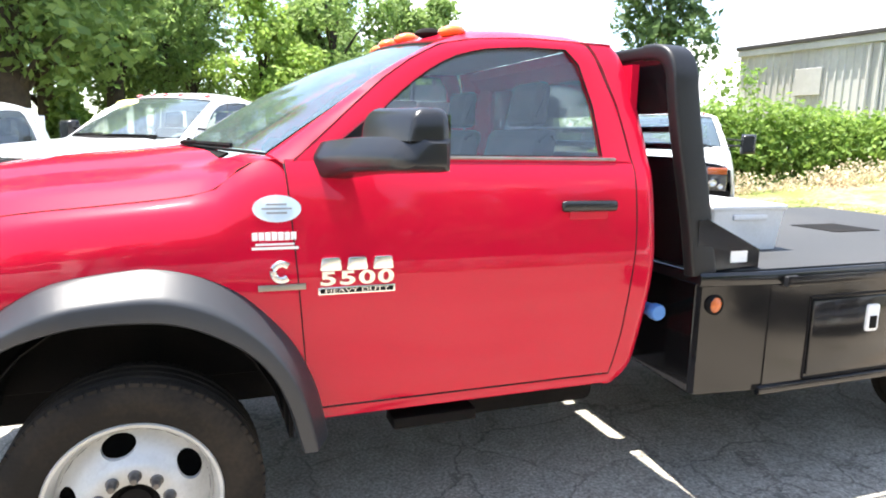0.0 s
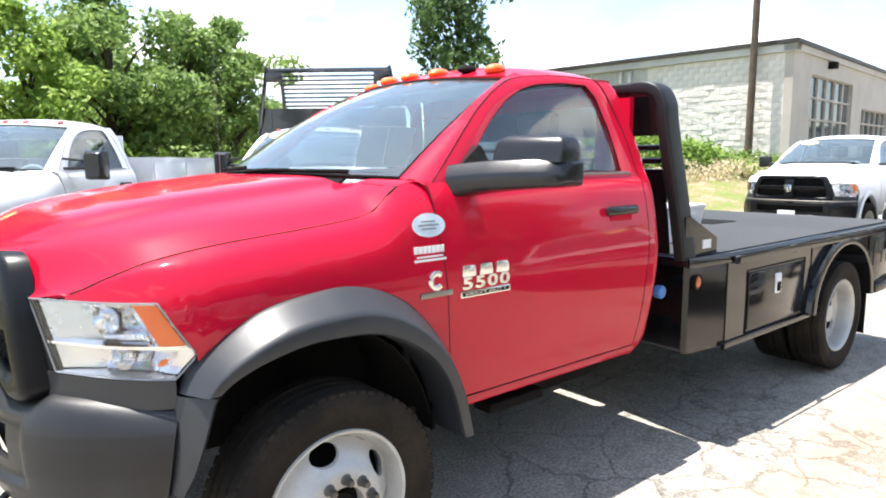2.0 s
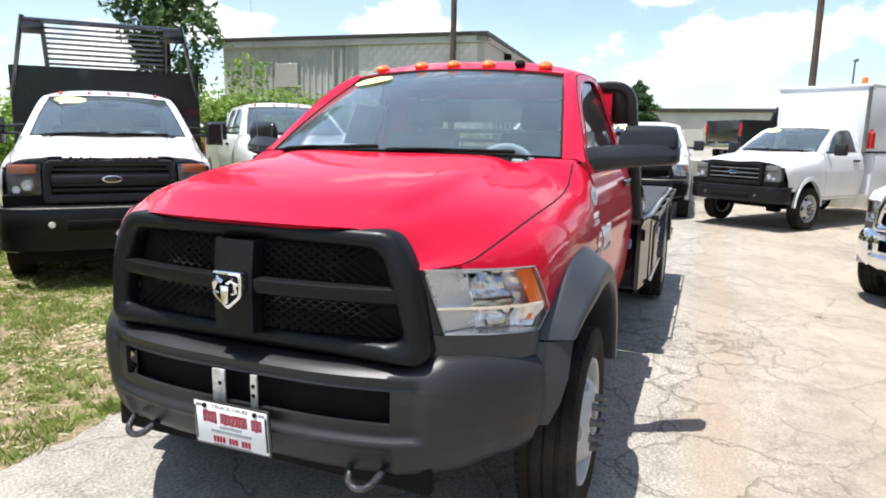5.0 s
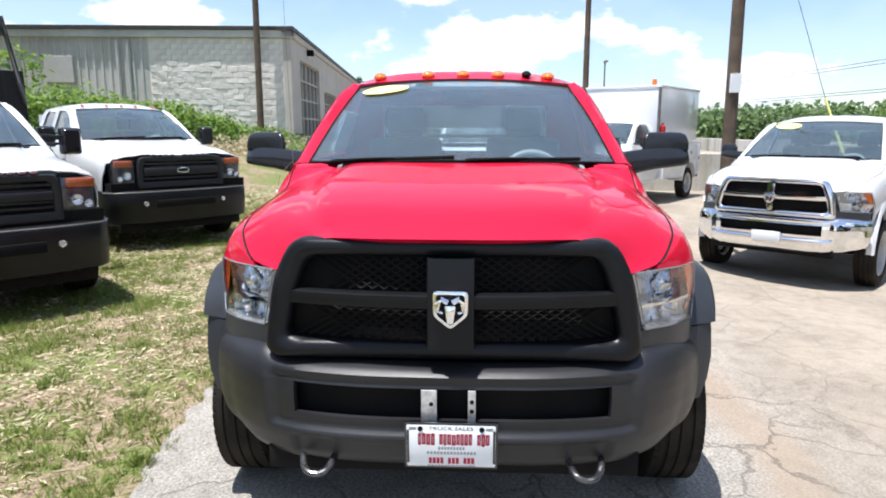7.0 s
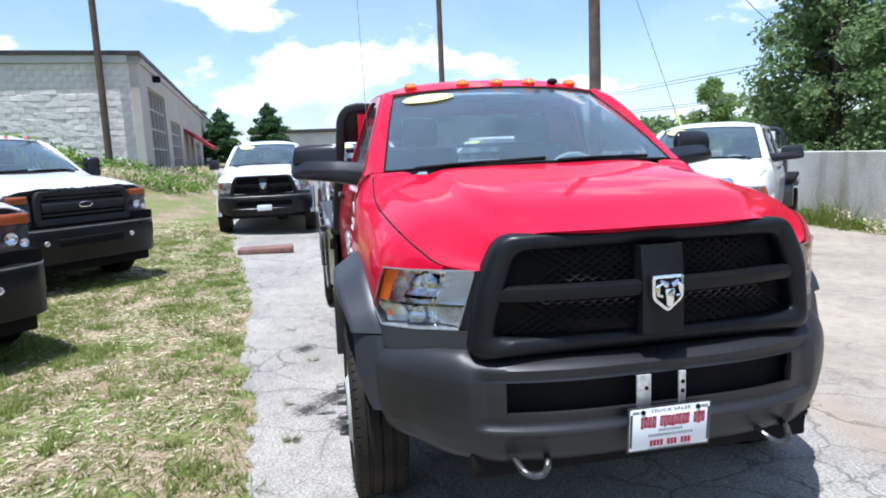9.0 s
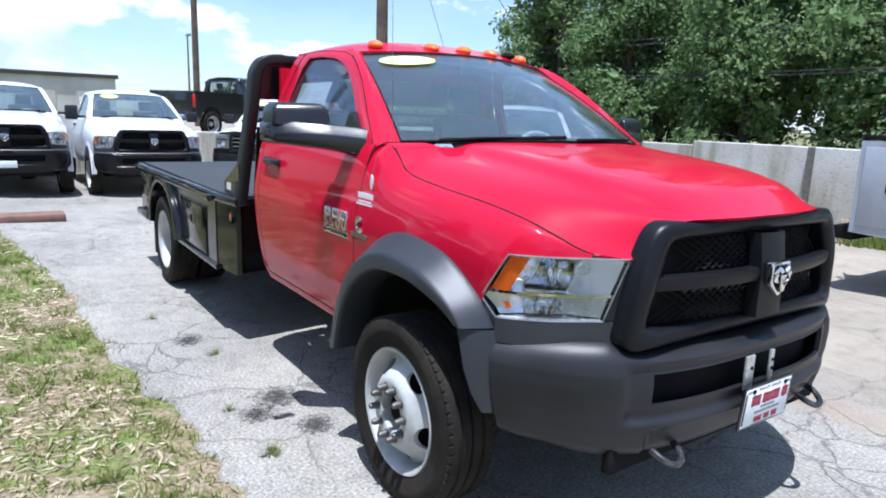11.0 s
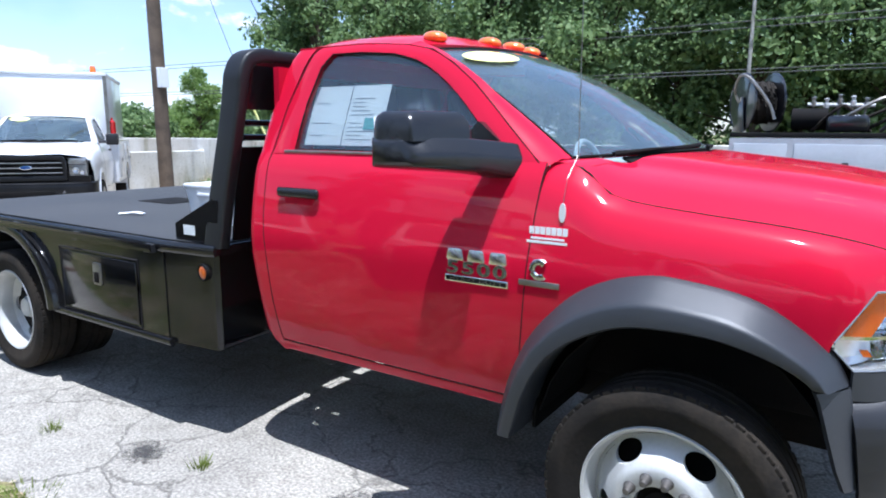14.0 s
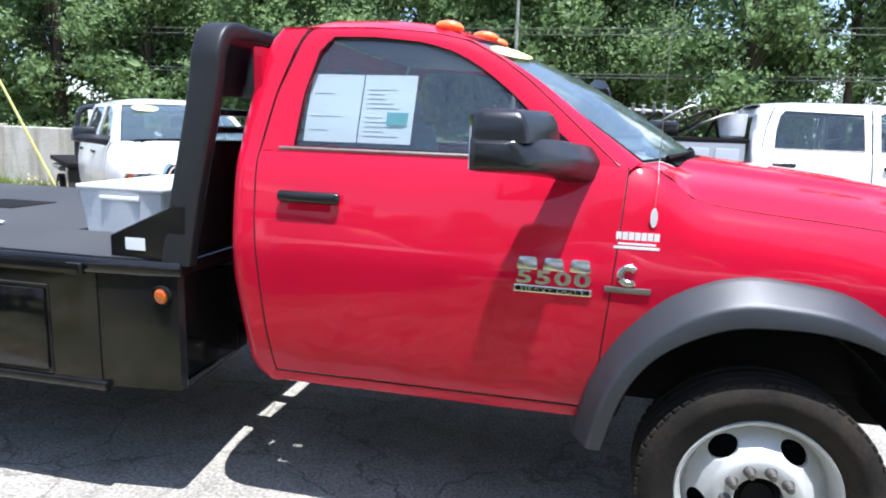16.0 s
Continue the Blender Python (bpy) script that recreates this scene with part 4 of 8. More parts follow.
def understory():
    rnd = random.Random(31)
    blobs = [((x + rnd.uniform(-1, 1), -26.5 + rnd.uniform(-2.5, 1.0), rnd.uniform(0.3, 0.9)), (1.3, 1.1, rnd.uniform(0.5, 1.3))) for x in np.arange(6, 38, 1.3)]
    blobs += [((x + rnd.uniform(-1, 1), -36 + rnd.uniform(-2.0, 2.0), rnd.uniform(0.4, 1.2)), (1.4, 1.2, rnd.uniform(0.6, 1.5))) for x in np.arange(-56, 8, 1.4)]
    o = crown_part("brushwood", leaf_cloud(blobs, 22000, 0.13, 8, 0.4), LEAF_B, None)
    # added shrub row; its darker leaves stand in for shade under the crowns
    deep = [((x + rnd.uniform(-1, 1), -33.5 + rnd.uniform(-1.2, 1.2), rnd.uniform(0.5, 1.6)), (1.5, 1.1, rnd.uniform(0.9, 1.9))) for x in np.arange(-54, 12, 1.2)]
    tagged(crown_part("undergrowth", leaf_cloud(deep, 26000, 0.15, 18, 0.3), LEAF_D, None), "added undergrowth, its dark leaves painting the shade between the trunks", "brush", kind="stuff")
    tagged(o, "dark green brush under the woods' edge", "brush", kind="stuff")
    blobs = [((x + rnd.uniform(-1, 1), 24 + rnd.uniform(-2, 2), rnd.uniform(0.4, 1.0)), (1.5, 1.2, rnd.uniform(0.5, 1.3))) for x in np.arange(-30, 18, 3.2)]
    o = crown_part("brushwood", leaf_cloud(blobs, 9000, 0.13, 9, 0.5), LEAF_A, None)
    tagged(o, "light green shrubs under the grove", "brush", kind="stuff")


understory()


def distant_woods():
    """Low line of far trees along the horizon beyond the lots."""
    rnd = random.Random(17)
    blobs = []
    for k in range(150):
        a = radians(-44 + 30 * rnd.random())
        d = rnd.uniform(74, 88)
        h = rnd.uniform(2.6, 4.6)
        blobs.append(((-3 + d * math.cos(a), d * math.sin(a), h * 0.5), (rnd.uniform(1.4, 2.8), rnd.uniform(1.4, 2.8), h * 0.55)))
    o = crown_part("far_woods", leaf_cloud(blobs, 26000, 0.34, 12, 0.4), LEAF_B, None)
    tagged(o, "low dark line of woods on the horizon", "woods", kind="stuff")


distant_woods()


def vines():
    """Tall bank of vines between the grass and the building."""
    rnd = random.Random(4)
    line = [Vector(q) for q in ((9.8, 17.5, 2.2), (12.4, 13.0, 2.3), (15.0, 11.3, 2.3), (18.0, 10.2, 1.75), (20.3, 8.9, 1.05), (22.2, 7.4, 0.6), (23.6, 6.5, 0.4))]
    blobs = []
    for k in range(110):
        p = smooth_path(line, 20)[rnd.randrange(100)]
        back = rnd.random() * 3.0
        x, y = p.x + back * 0.45 + rnd.uniform(-0.3, 0.3), p.y + back * 0.9
        hgt = p.z * rnd.uniform(0.75, 1.12)
        blobs.append(((x, y, rise(x, y) + hgt * 0.42), (0.95, 0.85, hgt * 0.6)))
    blobs.append(((16.4, 13.6, 3.5), (0.8, 0.8, 0.75)))
    # rank weeds and dry stalks on the slope by the corner
    for name, mat, n, seed in (("bank_weeds", LEAF_C, 5200, 41), ("dry_weeds", STRAW, 3600, 42)):
        wb = []
        for k in range(46):
            t = rnd.random()
            x, y = 20.3 + 7.5 * t + rnd.uniform(-0.8, 0.8), 6.9 - 1.5 * t + rnd.uniform(-1.3, 0.7)
            hh = rnd.uniform(0.15, 0.5)
            wb.append(((x, y, rise(x, y) + hh * 0.45), (rnd.uniform(0.25, 0.6), rnd.uniform(0.25, 0.6), hh * 0.6)))
        tagged(crown_part(name, leaf_cloud(wb, n, 0.06, seed, 0.1), mat, None), "rank weeds on the slope by the building", "weeds", kind="stuff")
    wb = []
    for k in range(90):
        p = smooth_path(line, 20)[20 + rnd.randrange(80)]
        hh = rnd.uniform(0.2, 0.65)
        x, y = p.x - rnd.uniform(0.5, 1.5), p.y - rnd.uniform(0.6, 1.3)
        wb.append(((x, y, rise(x, y) + hh * 0.42), (rnd.uniform(0.3, 0.7), rnd.uniform(0.3, 0.6), hh * 0.6)))
    tagged(crown_part("dry_weeds", leaf_cloud(wb, 5200, 0.055, 43, 0.1), STRAW, None), "dry brown weeds at the foot of the vines", "weeds", kind="stuff")
    o = crown_part("vine_bank", leaf_cloud(blobs, 42000, 0.10, 7, 0.6), LEAF_C, None)
    tagged(o, "thick bright green vines over the bank", "vines", kind="stuff")


vines()


def wall_weeds():
    """Low tufts, green and dry, along the foot of the concrete wall."""
    rnd = random.Random(71)
    for name, mat, n, seed in (("wall_weeds", LEAF_C, 5200, 72), ("dry_wall_weeds", STRAW, 5200, 73)):
        blobs = []
        for x in np.arange(-22, 20, 0.42):
            if rnd.random() < 0.72:
                y, hh = -9.12 + rnd.uniform(-0.08, 0.35), rnd.uniform(0.10, 0.42)
                blobs.append(((x + rnd.uniform(-0.3, 0.3), y, rise(x, y) + hh * 0.42), (rnd.uniform(0.12, 0.38), 0.16, hh * 0.6)))
        tagged(crown_part(name, leaf_cloud(blobs, n, 0.045, seed, 0.1), mat, None), "rank weeds along the foot of the wall", "weeds", kind="stuff")


wall_weeds()


def grass():
    rnd = np.random.RandomState(9)

    def edge_y(x):
        return lerp([(-6, 1.3), (-0.3, 1.56), (0.9, 1.66), (2.3, 1.84), (5.8, 2.10), (8.9, 2.62), (13.5, 3.15), (20, 4.2)], x)

    def scatter(n, xr, yr, near):
        """Places on the grass, denser close to where one walks."""
        x, y = rnd.uniform(*xr, n), rnd.uniform(*yr, n)
        keep = rnd.rand(n) < 1.6 / (1 + 0.3 * np.maximum(0, np.hypot(x - 0.5, y - 2.4) - near))
        keep &= y > np.array([edge_y(v) for v in x]) - 0.05 + 0.12 * rnd.rand(n)
        x, y = x[keep], y[keep]
        q = np.array([noise.noise((a * 0.8, b * 0.8, 0.5)) + 0.7 * noise.noise((a * 3.1, b * 3.1, 2.5)) for a, b in zip(x, y)])
        return x, y, q

    def blades(n, xr, yr, hgt, name, mat, label):
        x, y, q = scatter(n, xr, yr, 1.5)
        keep = rnd.rand(len(x)) < np.clip(0.42 + 2.2 * q, 0.04, 1) * np.clip(0.35 + 0.45 * (y - np.array([edge_y(v) for v in x])), 0.3, 1)
        x, y = x[keep], y[keep]
        V, F = [], []
        for qx, qy in zip(x, y):
            # one tuft: a few blades fanning from a common foot
            tall = hgt * rnd.uniform(0.45, 1.5)
            for k in range(rnd.randint(4, 10)):
                px, py = qx + rnd.normal() * 0.018, qy + rnd.normal() * 0.018
                z = rise(px, py) - 0.02
                a, w, h = rnd.uniform(0, 6.283), rnd.uniform(0.003, 0.0065), tall * rnd.uniform(0.5, 1.15)
                lean = h * rnd.uniform(0.3, 1.3)
                c, s, b = math.cos(a), math.sin(a), len(V)
                V += [(px - s * w, py + c * w, z), (px + s * w, py - c * w, z), (px + c * lean, py + s * lean, z + h)]
                F.append((b, b + 1, b + 2))
        me = bpy.data.meshes.new(name)
        me.from_pydata(V, [], F)
        tagged(crown_part(name, me, mat, None), label, "grass", kind="stuff")

    def litter(n, xr, yr, name, mat, label):
        x, y, q = scatter(n, xr, yr, 1.5)
        keep = rnd.rand(len(x)) < np.clip(0.55 - 1.6 * q, 0.04, 1)
        x, y = x[keep], y[keep]
        V, F = [], []
        for px, py in zip(x, y):
            z = rise(px, py) - 0.016 + 0.02 * rnd.rand() ** 2
            a, w, h = rnd.uniform(0, 6.283), rnd.uniform(0.0035, 0.009), rnd.uniform(0.016, 0.052)
            c, s, b, t1, t2 = math.cos(a), math.sin(a), len(V), rnd.uniform(-0.006, 0.014), rnd.uniform(-0.006, 0.006)
            V += [(px - c * h, py - s * h, z), (px + s * w, py - c * w, z + t2 + 0.004), (px + c * h, py + s * h, z + t1), (px - s * w, py + c * w, z - t2 + 0.004)]
            F.append((b, b + 1, b + 2, b + 3))
        me = bpy.data.meshes.new(name)
        me.from_pydata(V, [], F)
        tagged(crown_part(name, me, mat, None), label, "grass", kind="stuff")

    blades(62000, (-6, 14), (1.4, 9), 0.045, "grass", GRASSM, "short green grass in uneven patches")
    litter(170000, (-6, 14), (1.4, 9), "dry_grass", STRAW, "pale dry mown grass lying on the ground")
    # separate green clumps standing in the straw
    V, F = [], []
    for k in range(1500):
        x, y = rnd.uniform(-5.5, 12), 1.45 + 7 * rnd.rand() ** 1.5
        if y < edge_y(x):
            continue
        r, top = rnd.uniform(0.03, 0.13), rnd.uniform(0.03, 0.075)
        for j in range(int(26 + 260 * r)):
            a, d, t = rnd.uniform(0, 6.283), r * rnd.rand() ** 0.6, rnd.uniform(0, 6.283)
            px, py, h, w = x + d * math.cos(a) * 1.4, y + d * math.sin(a), top * rnd.uniform(0.5, 1.2), rnd.uniform(0.003, 0.006)
            z, b = rise(px, py) - 0.018, len(V)
            V += [(px - w * math.cos(t), py - w * math.sin(t), z), (px + w * math.cos(t), py + w * math.sin(t), z), (px + math.cos(a) * h * 0.7, py + math.sin(a) * h * 0.7, z + h)]
            F.append((b, b + 1, b + 2))
    me = bpy.data.meshes.new("clumps")
    me.from_pydata(V, [], F)
    tagged(crown_part("grass_clumps", me, GRASSM, None), "green clumps standing in the mown straw", "grass", kind="stuff")
    # single tufts in the paving cracks
    V, F = [], []
    for x, y, r, n in ((-0.1, 1.61, 0.07, 160), (0.63, 1.42, 0.05, 90), (2.1, 1.3, 0.05, 60), (1.2, 1.45, 0.03, 40), (3.1, 1.5, 0.05, 60), (4.4, -2.6, 0.08, 60), (9.5, -0.6, 0.2, 120)):
        for k in range(n):
            a, d = rnd.uniform(0, 6.28), r * rnd.rand()
            px, py, h, w = x + d * math.cos(a), y + d * math.sin(a), rnd.uniform(0.02, 0.07), 0.004
            b = len(V)
            V += [(px - w, py, rise(px, py)), (px + w, py, rise(px, py)), (px + math.cos(a) * h * 0.6, py + math.sin(a) * h * 0.6, rise(px, py) + h)]
            F.append((b, b + 1, b + 2))
    me = bpy.data.meshes.new("weeds")
    me.from_pydata(V, [], F)
    tagged(crown_part("crack_weeds", me, GRASSM, None), "small green weeds in paving cracks", "weeds", kind="stuff")
    # tall weeds along the concrete wall
    V, F = [], []
    for k in range(5200):
        x = rnd.uniform(-4, 22)
        q = noise.noise((x * 0.8, 5, 1))
        if q < -0.15:
            continue
        y = -9.2 + rnd.uniform(0, 0.75)
        h = rnd.uniform(0.1, 0.35) + max(0, q) * rnd.uniform(0.2, 0.9)
        a = rnd.uniform(0, 6.28)
        z = rise(x, y) - 0.02
        b = len(V)
        w = 0.012
        V += [(x - w, y, z), (x + w, y, z), (x + math.cos(a) * h * 0.35, y + math.sin(a) * h * 0.35, z + h)]
        F.append((b, b + 1, b + 2))
    me = bpy.data.meshes.new("verge")
    me.from_pydata(V, [], F)
    tagged(crown_part("wall_weeds", me, GRASSM, None), "tall weeds growing along the concrete wall", "weeds", kind="stuff")


grass()

# ---- trucks ----
SIDE = [(0.50, 0.93), (0.56, 0.957), (0.62, 0.985), (0.80, 1.010), (1.0, 1.022), (1.10, 1.024), (1.2, 1.012), (1.32, 0.99), (1.42, 0.965), (1.47, 0.945),
        (1.50, 0.925), (1.60, 0.888), (1.75, 0.828), (1.90, 0.765), (1.96, 0.725)]
REAR_GAP = [(0.575, 1.825), (0.8, 1.862), (1.23, 1.905), (1.49, 1.918), (1.7, 1.88), (1.87, 1.825), (1.945, 1.785)]
CAB_END = [(0.545, 1.90), (0.62, 1.955), (1.0, 2.012), (1.43, 2.026), (1.55, 2.026), (1.75, 2.0), (1.87, 1.97), (1.945, 1.93)]
TAPER = {"ram": [(-0.95, 0.50), (-0.80, 0.365), (-0.715, 0.255), (-0.65, 0.178), (-0.59, 0.122), (-0.51, 0.066), (-0.42, 0.036), (-0.2, 0.015), (0.1, 0)],
         "ford": [(-0.95, 0.10), (-0.8, 0.05), (-0.6, 0.025), (-0.2, 0.01), (0.1, 0)]}
SHUT_Z = {"ram": [(-0.87, 1.165), (-0.79, 1.174), (-0.71, 1.188), (-0.6, 1.240), (-0.5, 1.278), (-0.3, 1.315), (0, 1.345), (0.2, 1.368), (0.28, 1.39), (0.37, 1.465), (0.46, 1.50)],
          "ford": [(-0.9, 1.26), (-0.5, 1.32), (0, 1.37), (0.2, 1.39), (0.37, 1.46), (0.46, 1.50)]}
SHUT_Y = {"ram": [(-0.87, 0.60), (-0.79, 0.655), (-0.71, 0.757), (-0.6, 0.828), (-0.5, 0.866), (-0.3, 0.893), (0, 0.905), (0.28, 0.90), (0.46, 0.885)],
          "ford": [(-0.9, 0.86), (-0.5, 0.90), (0.28, 0.905), (0.46, 0.885)]}
DOME = {"ram": [(-0.95, 1.302), (-0.85, 1.352), (-0.7, 1.395), (-0.4, 1.455), (0, 1.50), (0.2, 1.52), (0.5, 1.53)],
        "ford": [(-0.95, 1.33), (-0.85, 1.375), (-0.6, 1.42), (-0.3, 1.45), (0, 1.48), (0.5, 1.53)]}


HOOD_ARC = [(0, 1), (0.3, 0.99), (0.5, 0.955), (0.59, 0.905), (0.635, 0.845), (0.685, 0.69), (0.73, 0.615), (0.8, 0.525), (0.87, 0.41), (0.91, 0.315), (0.955, 0.16), (1, 0)]
HOOD_BACK = [(0, 0.138), (0.4, 0.190), (0.7, 0.299), (0.85, 0.370), (0.92, 0.385), (1, 0.385)]


def door_front(z):
    return 0.503 + (1.49 - z) * 0.075


def side_y(x, z, style):
    return curve(SIDE, z) - curve(TAPER[style], x)


def hood(parent, paint, style):
    rows = []
    nu, nv = 30, 88
    for i in range(nu + 1):
        u = i / nu
        row = []
        for j in range(nv + 1):
            v = -1 + 2 * j / nv
            a = abs(v)
            front = (-0.903 + 0.118 * a ** 2.5) if style == "ram" else (-0.95 + 0.05 * a * a)
            back = curve(HOOD_BACK, a)
            x = front + (back - front) * u
            y = v * (curve(SHUT_Y[style], x) - 0.004)
            ze, zc = curve(SHUT_Z[style], x), curve(DOME[style], x)
            f = curve(HOOD_ARC, a)
            nose = 0.03 * max(0.0, 1 - u * 9) ** 2 * (1 - a)
            if style == "ram":
                k = max(0.0, 1 - u * 3.2)
                shoulder = curve([(0, 1), (0.5, 0.985), (0.70, 0.97), (0.76, 0.91), (0.81, 0.72), (0.86, 0.38), (0.91, 0.10), (0.95, 0.02), (1, 0)], a)
                f += (shoulder - f) * k * k
                nose = 0.0
                zc += (1.310 - zc) * max(0.0, 1 - u * 4.5) ** 2
            row.append((x, y, ze + (zc - ze) * f + 0.003 - nose))
        rows.append(row)
    if style == "ram":
        rows.insert(0, [(p[0] + 0.034, p[1], p[2] - 0.022) for p in rows[0]])
        rows[1] = [(p[0] + 0.001, p[1], p[2] - 0.003) for p in rows[1]]
    part("hood", grid(rows, 0.012), paint, parent, smooth=40)
    for sgn in (-1, 1):
        pts = [(x, sgn * (curve(SHUT_Y[style], x) + 0.001), curve(SHUT_Z[style], x) + 0.0005) for x in np.linspace(-0.70, 0.40, 26)]
        part("hood_seam", tube(pts, 0.0036, 6), SEAM, parent)


def fender(parent, paint, style, s, wide=False):
    xs = ([-0.715, -0.67, -0.62, -0.57, -0.53, -0.51, -0.485, -0.46, -0.435, -0.418, -0.40, -0.35, -0.3, -0.22, -0.12, 0, 0.1, 0.2, 0.28, 0.34, 0.40, 0.45, 0.48, 0.497] if style == "ram" else
          [-0.87, -0.8, -0.72, -0.64, -0.57, -0.53, -0.49, -0.45, -0.40, -0.35, -0.3, -0.22, -0.12, 0, 0.1, 0.2, 0.28, 0.34, 0.40, 0.45, 0.48, 0.497])
    rows = []
    for k, x in enumerate(xs):
        zs = curve(SHUT_Z[style], x)
        arch = 0.45 + 0.63 * math.sqrt(max(0.0, 1 - (x / 0.57) ** 2)) if wide else 0.40 + 0.63 * math.sqrt(max(0.0, 1 - (x / 0.50) ** 2))
        if style == "ram":
            lamp = lerp([(-0.79, 1.172), (-0.512, 1.163), (-0.418, 1.0), (-0.41, 0.60)], x)
        else:
            lamp = lerp([(-0.9, 1.22), (-0.74, 1.20), (-0.70, 0.80), (-0.5, 0.75)], x)
        zl = max(arch, lamp) if x < 0.4 else max(0.545, arch)
        row = []
        for j in range(15):
            t = j / 14
            z = zl + (zs - zl) * t
            xx = min(x, door_front(z) - 0.003) if k < len(xs) - 1 else door_front(z) - 0.003
            y = side_y(x, z, style)
            ysh = curve(SHUT_Y[style], x) + 0.004
            q = max(0.0, (z - (zs - 0.15)) / 0.15)
            y = y + (min(ysh, y) - y) * (1 - math.sqrt(max(0.0, 1 - q * q)))
            row.append((xx, s * y, z))
        rows.append(row)
    part("front_fender", grid(rows, 0.012), paint, parent, smooth=45)


FLARE_OUT = [(-0.472, 0.890), (-0.42, 0.975), (-0.30, 1.068), (-0.18, 1.122), (0.0, 1.150), (0.10, 1.152), (0.22, 1.124), (0.34, 1.062), (0.44, 0.967), (0.52, 0.862), (0.585, 0.72), (0.612, 0.62), (0.632, 0.515)]
FLARE_IN = [(-0.385, 0.895), (-0.34, 0.930), (-0.25, 0.970), (-0.12, 1.0), (0.05, 1.0), (0.16, 0.983), (0.27, 0.935), (0.37, 0.865), (0.44, 0.775), (0.485, 0.67), (0.512, 0.57), (0.527, 0.515)]


def flare(parent, s, mat):
    """Wide moulded lip over the front wheel, with a shorter piece below it at the bumper's end."""
    a = resample(smooth_path([(x, 0, z) for x, z in FLARE_IN], 5), 44)
    b = resample(smooth_path([(x, 0, z) for x, z in FLARE_OUT], 5), 44)
    rows = []
    for k, (p, q) in enumerate(zip(a, b)):
        tuck = 0.040 * max(0.0, 1 - k / 9) ** 1.3
        row = []
        for t, y in ((0.0, 0.94), (0.0, 1.108), (0.015, 1.121), (0.06, 1.130), (0.42, 1.130), (0.50, 1.124), (0.57, 1.110), (0.90, 1.040), (0.97, 1.024), (1.0, 1.008), (1.0, 0.94)):
            m = p.lerp(q, t)
            row.append((m.x, s * (y - tuck * (y > 0.98)), m.z))
        rows.append(row)
    f = part("wheel_flare", grid(rows, 0.008), mat, parent, "wide grey textured plastic wheel flare", smooth=50)
    low = []
    for z, x0, x1, w in ((0.884, -0.478, -0.386, 1.0), (0.86, -0.484, -0.398, 1.0), (0.75, -0.503, -0.430, 0.95), (0.66, -0.515, -0.455, 0.72), (0.585, -0.520, -0.480, 0.32)):
        low.append([(x0, s * 0.93, z), (x0 + 0.002, s * 0.985, z), (x0 + 0.012, s * 0.997, z), (x0 + 0.5 * (x1 - x0), s * (0.995 + 0.053 * w), z), (x1 - 0.012, s * (0.995 + 0.085 * w), z), (x1, s * (0.985 + 0.083 * w), z), (x1, s * 0.92, z)])
    part("flare_end", grid(low, 0.006), mat, f, smooth=50)
    return f


def loops_band(outer, inner, n=12, lift=0.0, style="ram", s=1):
    """A frame between two outlines, each of four sides, on the tumbling side of the cab."""
    rows = []
    for seg_o, seg_i in zip(outer, inner):
        a, b = resample([(p[0], 0, p[1]) for p in seg_o], n), resample([(p[0], 0, p[1]) for p in seg_i], n)
        for p, q in zip(a, b):
            row = []
            for t in (0.0, 0.33, 0.66, 1.0):
                m = p.lerp(q, t)
                row.append((m.x, s * (curve(SIDE, m.z) + lift + (0.004 if 0 < t < 1 else 0.0)), m.z))
            row.append((q.x, s * (curve(SIDE, q.z) - 0.03), q.z))
            rows.append(row)
    rows.append(rows[0])
    return grid(rows, 0.0)


def pane_on_side(inner, s, inset, n=12):
    loop = []
    for seg in inner:
        loop += resample([(p[0], 0, p[1]) for p in seg], n)[:-1]
    b = bmesh.new()
    zmin, zmax = min(p.z for p in loop), max(p.z for p in loop)
    outl = [(p.x, s * (curve(SIDE, p.z) - inset), p.z) for p in loop]
    lo = [b.verts.new(p) for p in outl]
    hi = [b.verts.new((p[0], p[1] - s * 0.005, p[2])) for p in outl]
    b.faces.new(lo), b.faces.new(hi[::-1])
    for i in range(len(lo)):
        b.faces.new((lo[i], lo[(i + 1) % len(lo)], hi[(i + 1) % len(lo)], hi[i]))
    return b


def settle(parent, ext):
    """Lift the cab's upper part towards the rear and stand its back more upright."""
    for o in list(parent.children_recursive):
        if o.type != "MESH" or o.name.split(".")[0] not in CAB_TOP_PARTS:
            continue
        for v in o.data.vertices:
            w = min(1.0, max(0.0, (v.co.z - 1.5) / 0.4))
            v.co.z += 0.042 * w * min(1.0, max(0.0, (v.co.x - 1.0) / 0.5))


CAB_TOP_PARTS = ("window_frame", "window_pane", "window_gasket", "door_seam", "cab_corner", "roof", "roof_marker_lamp", "a_pillar", "cab_back", "rear_window", "headliner", "roof_antenna")


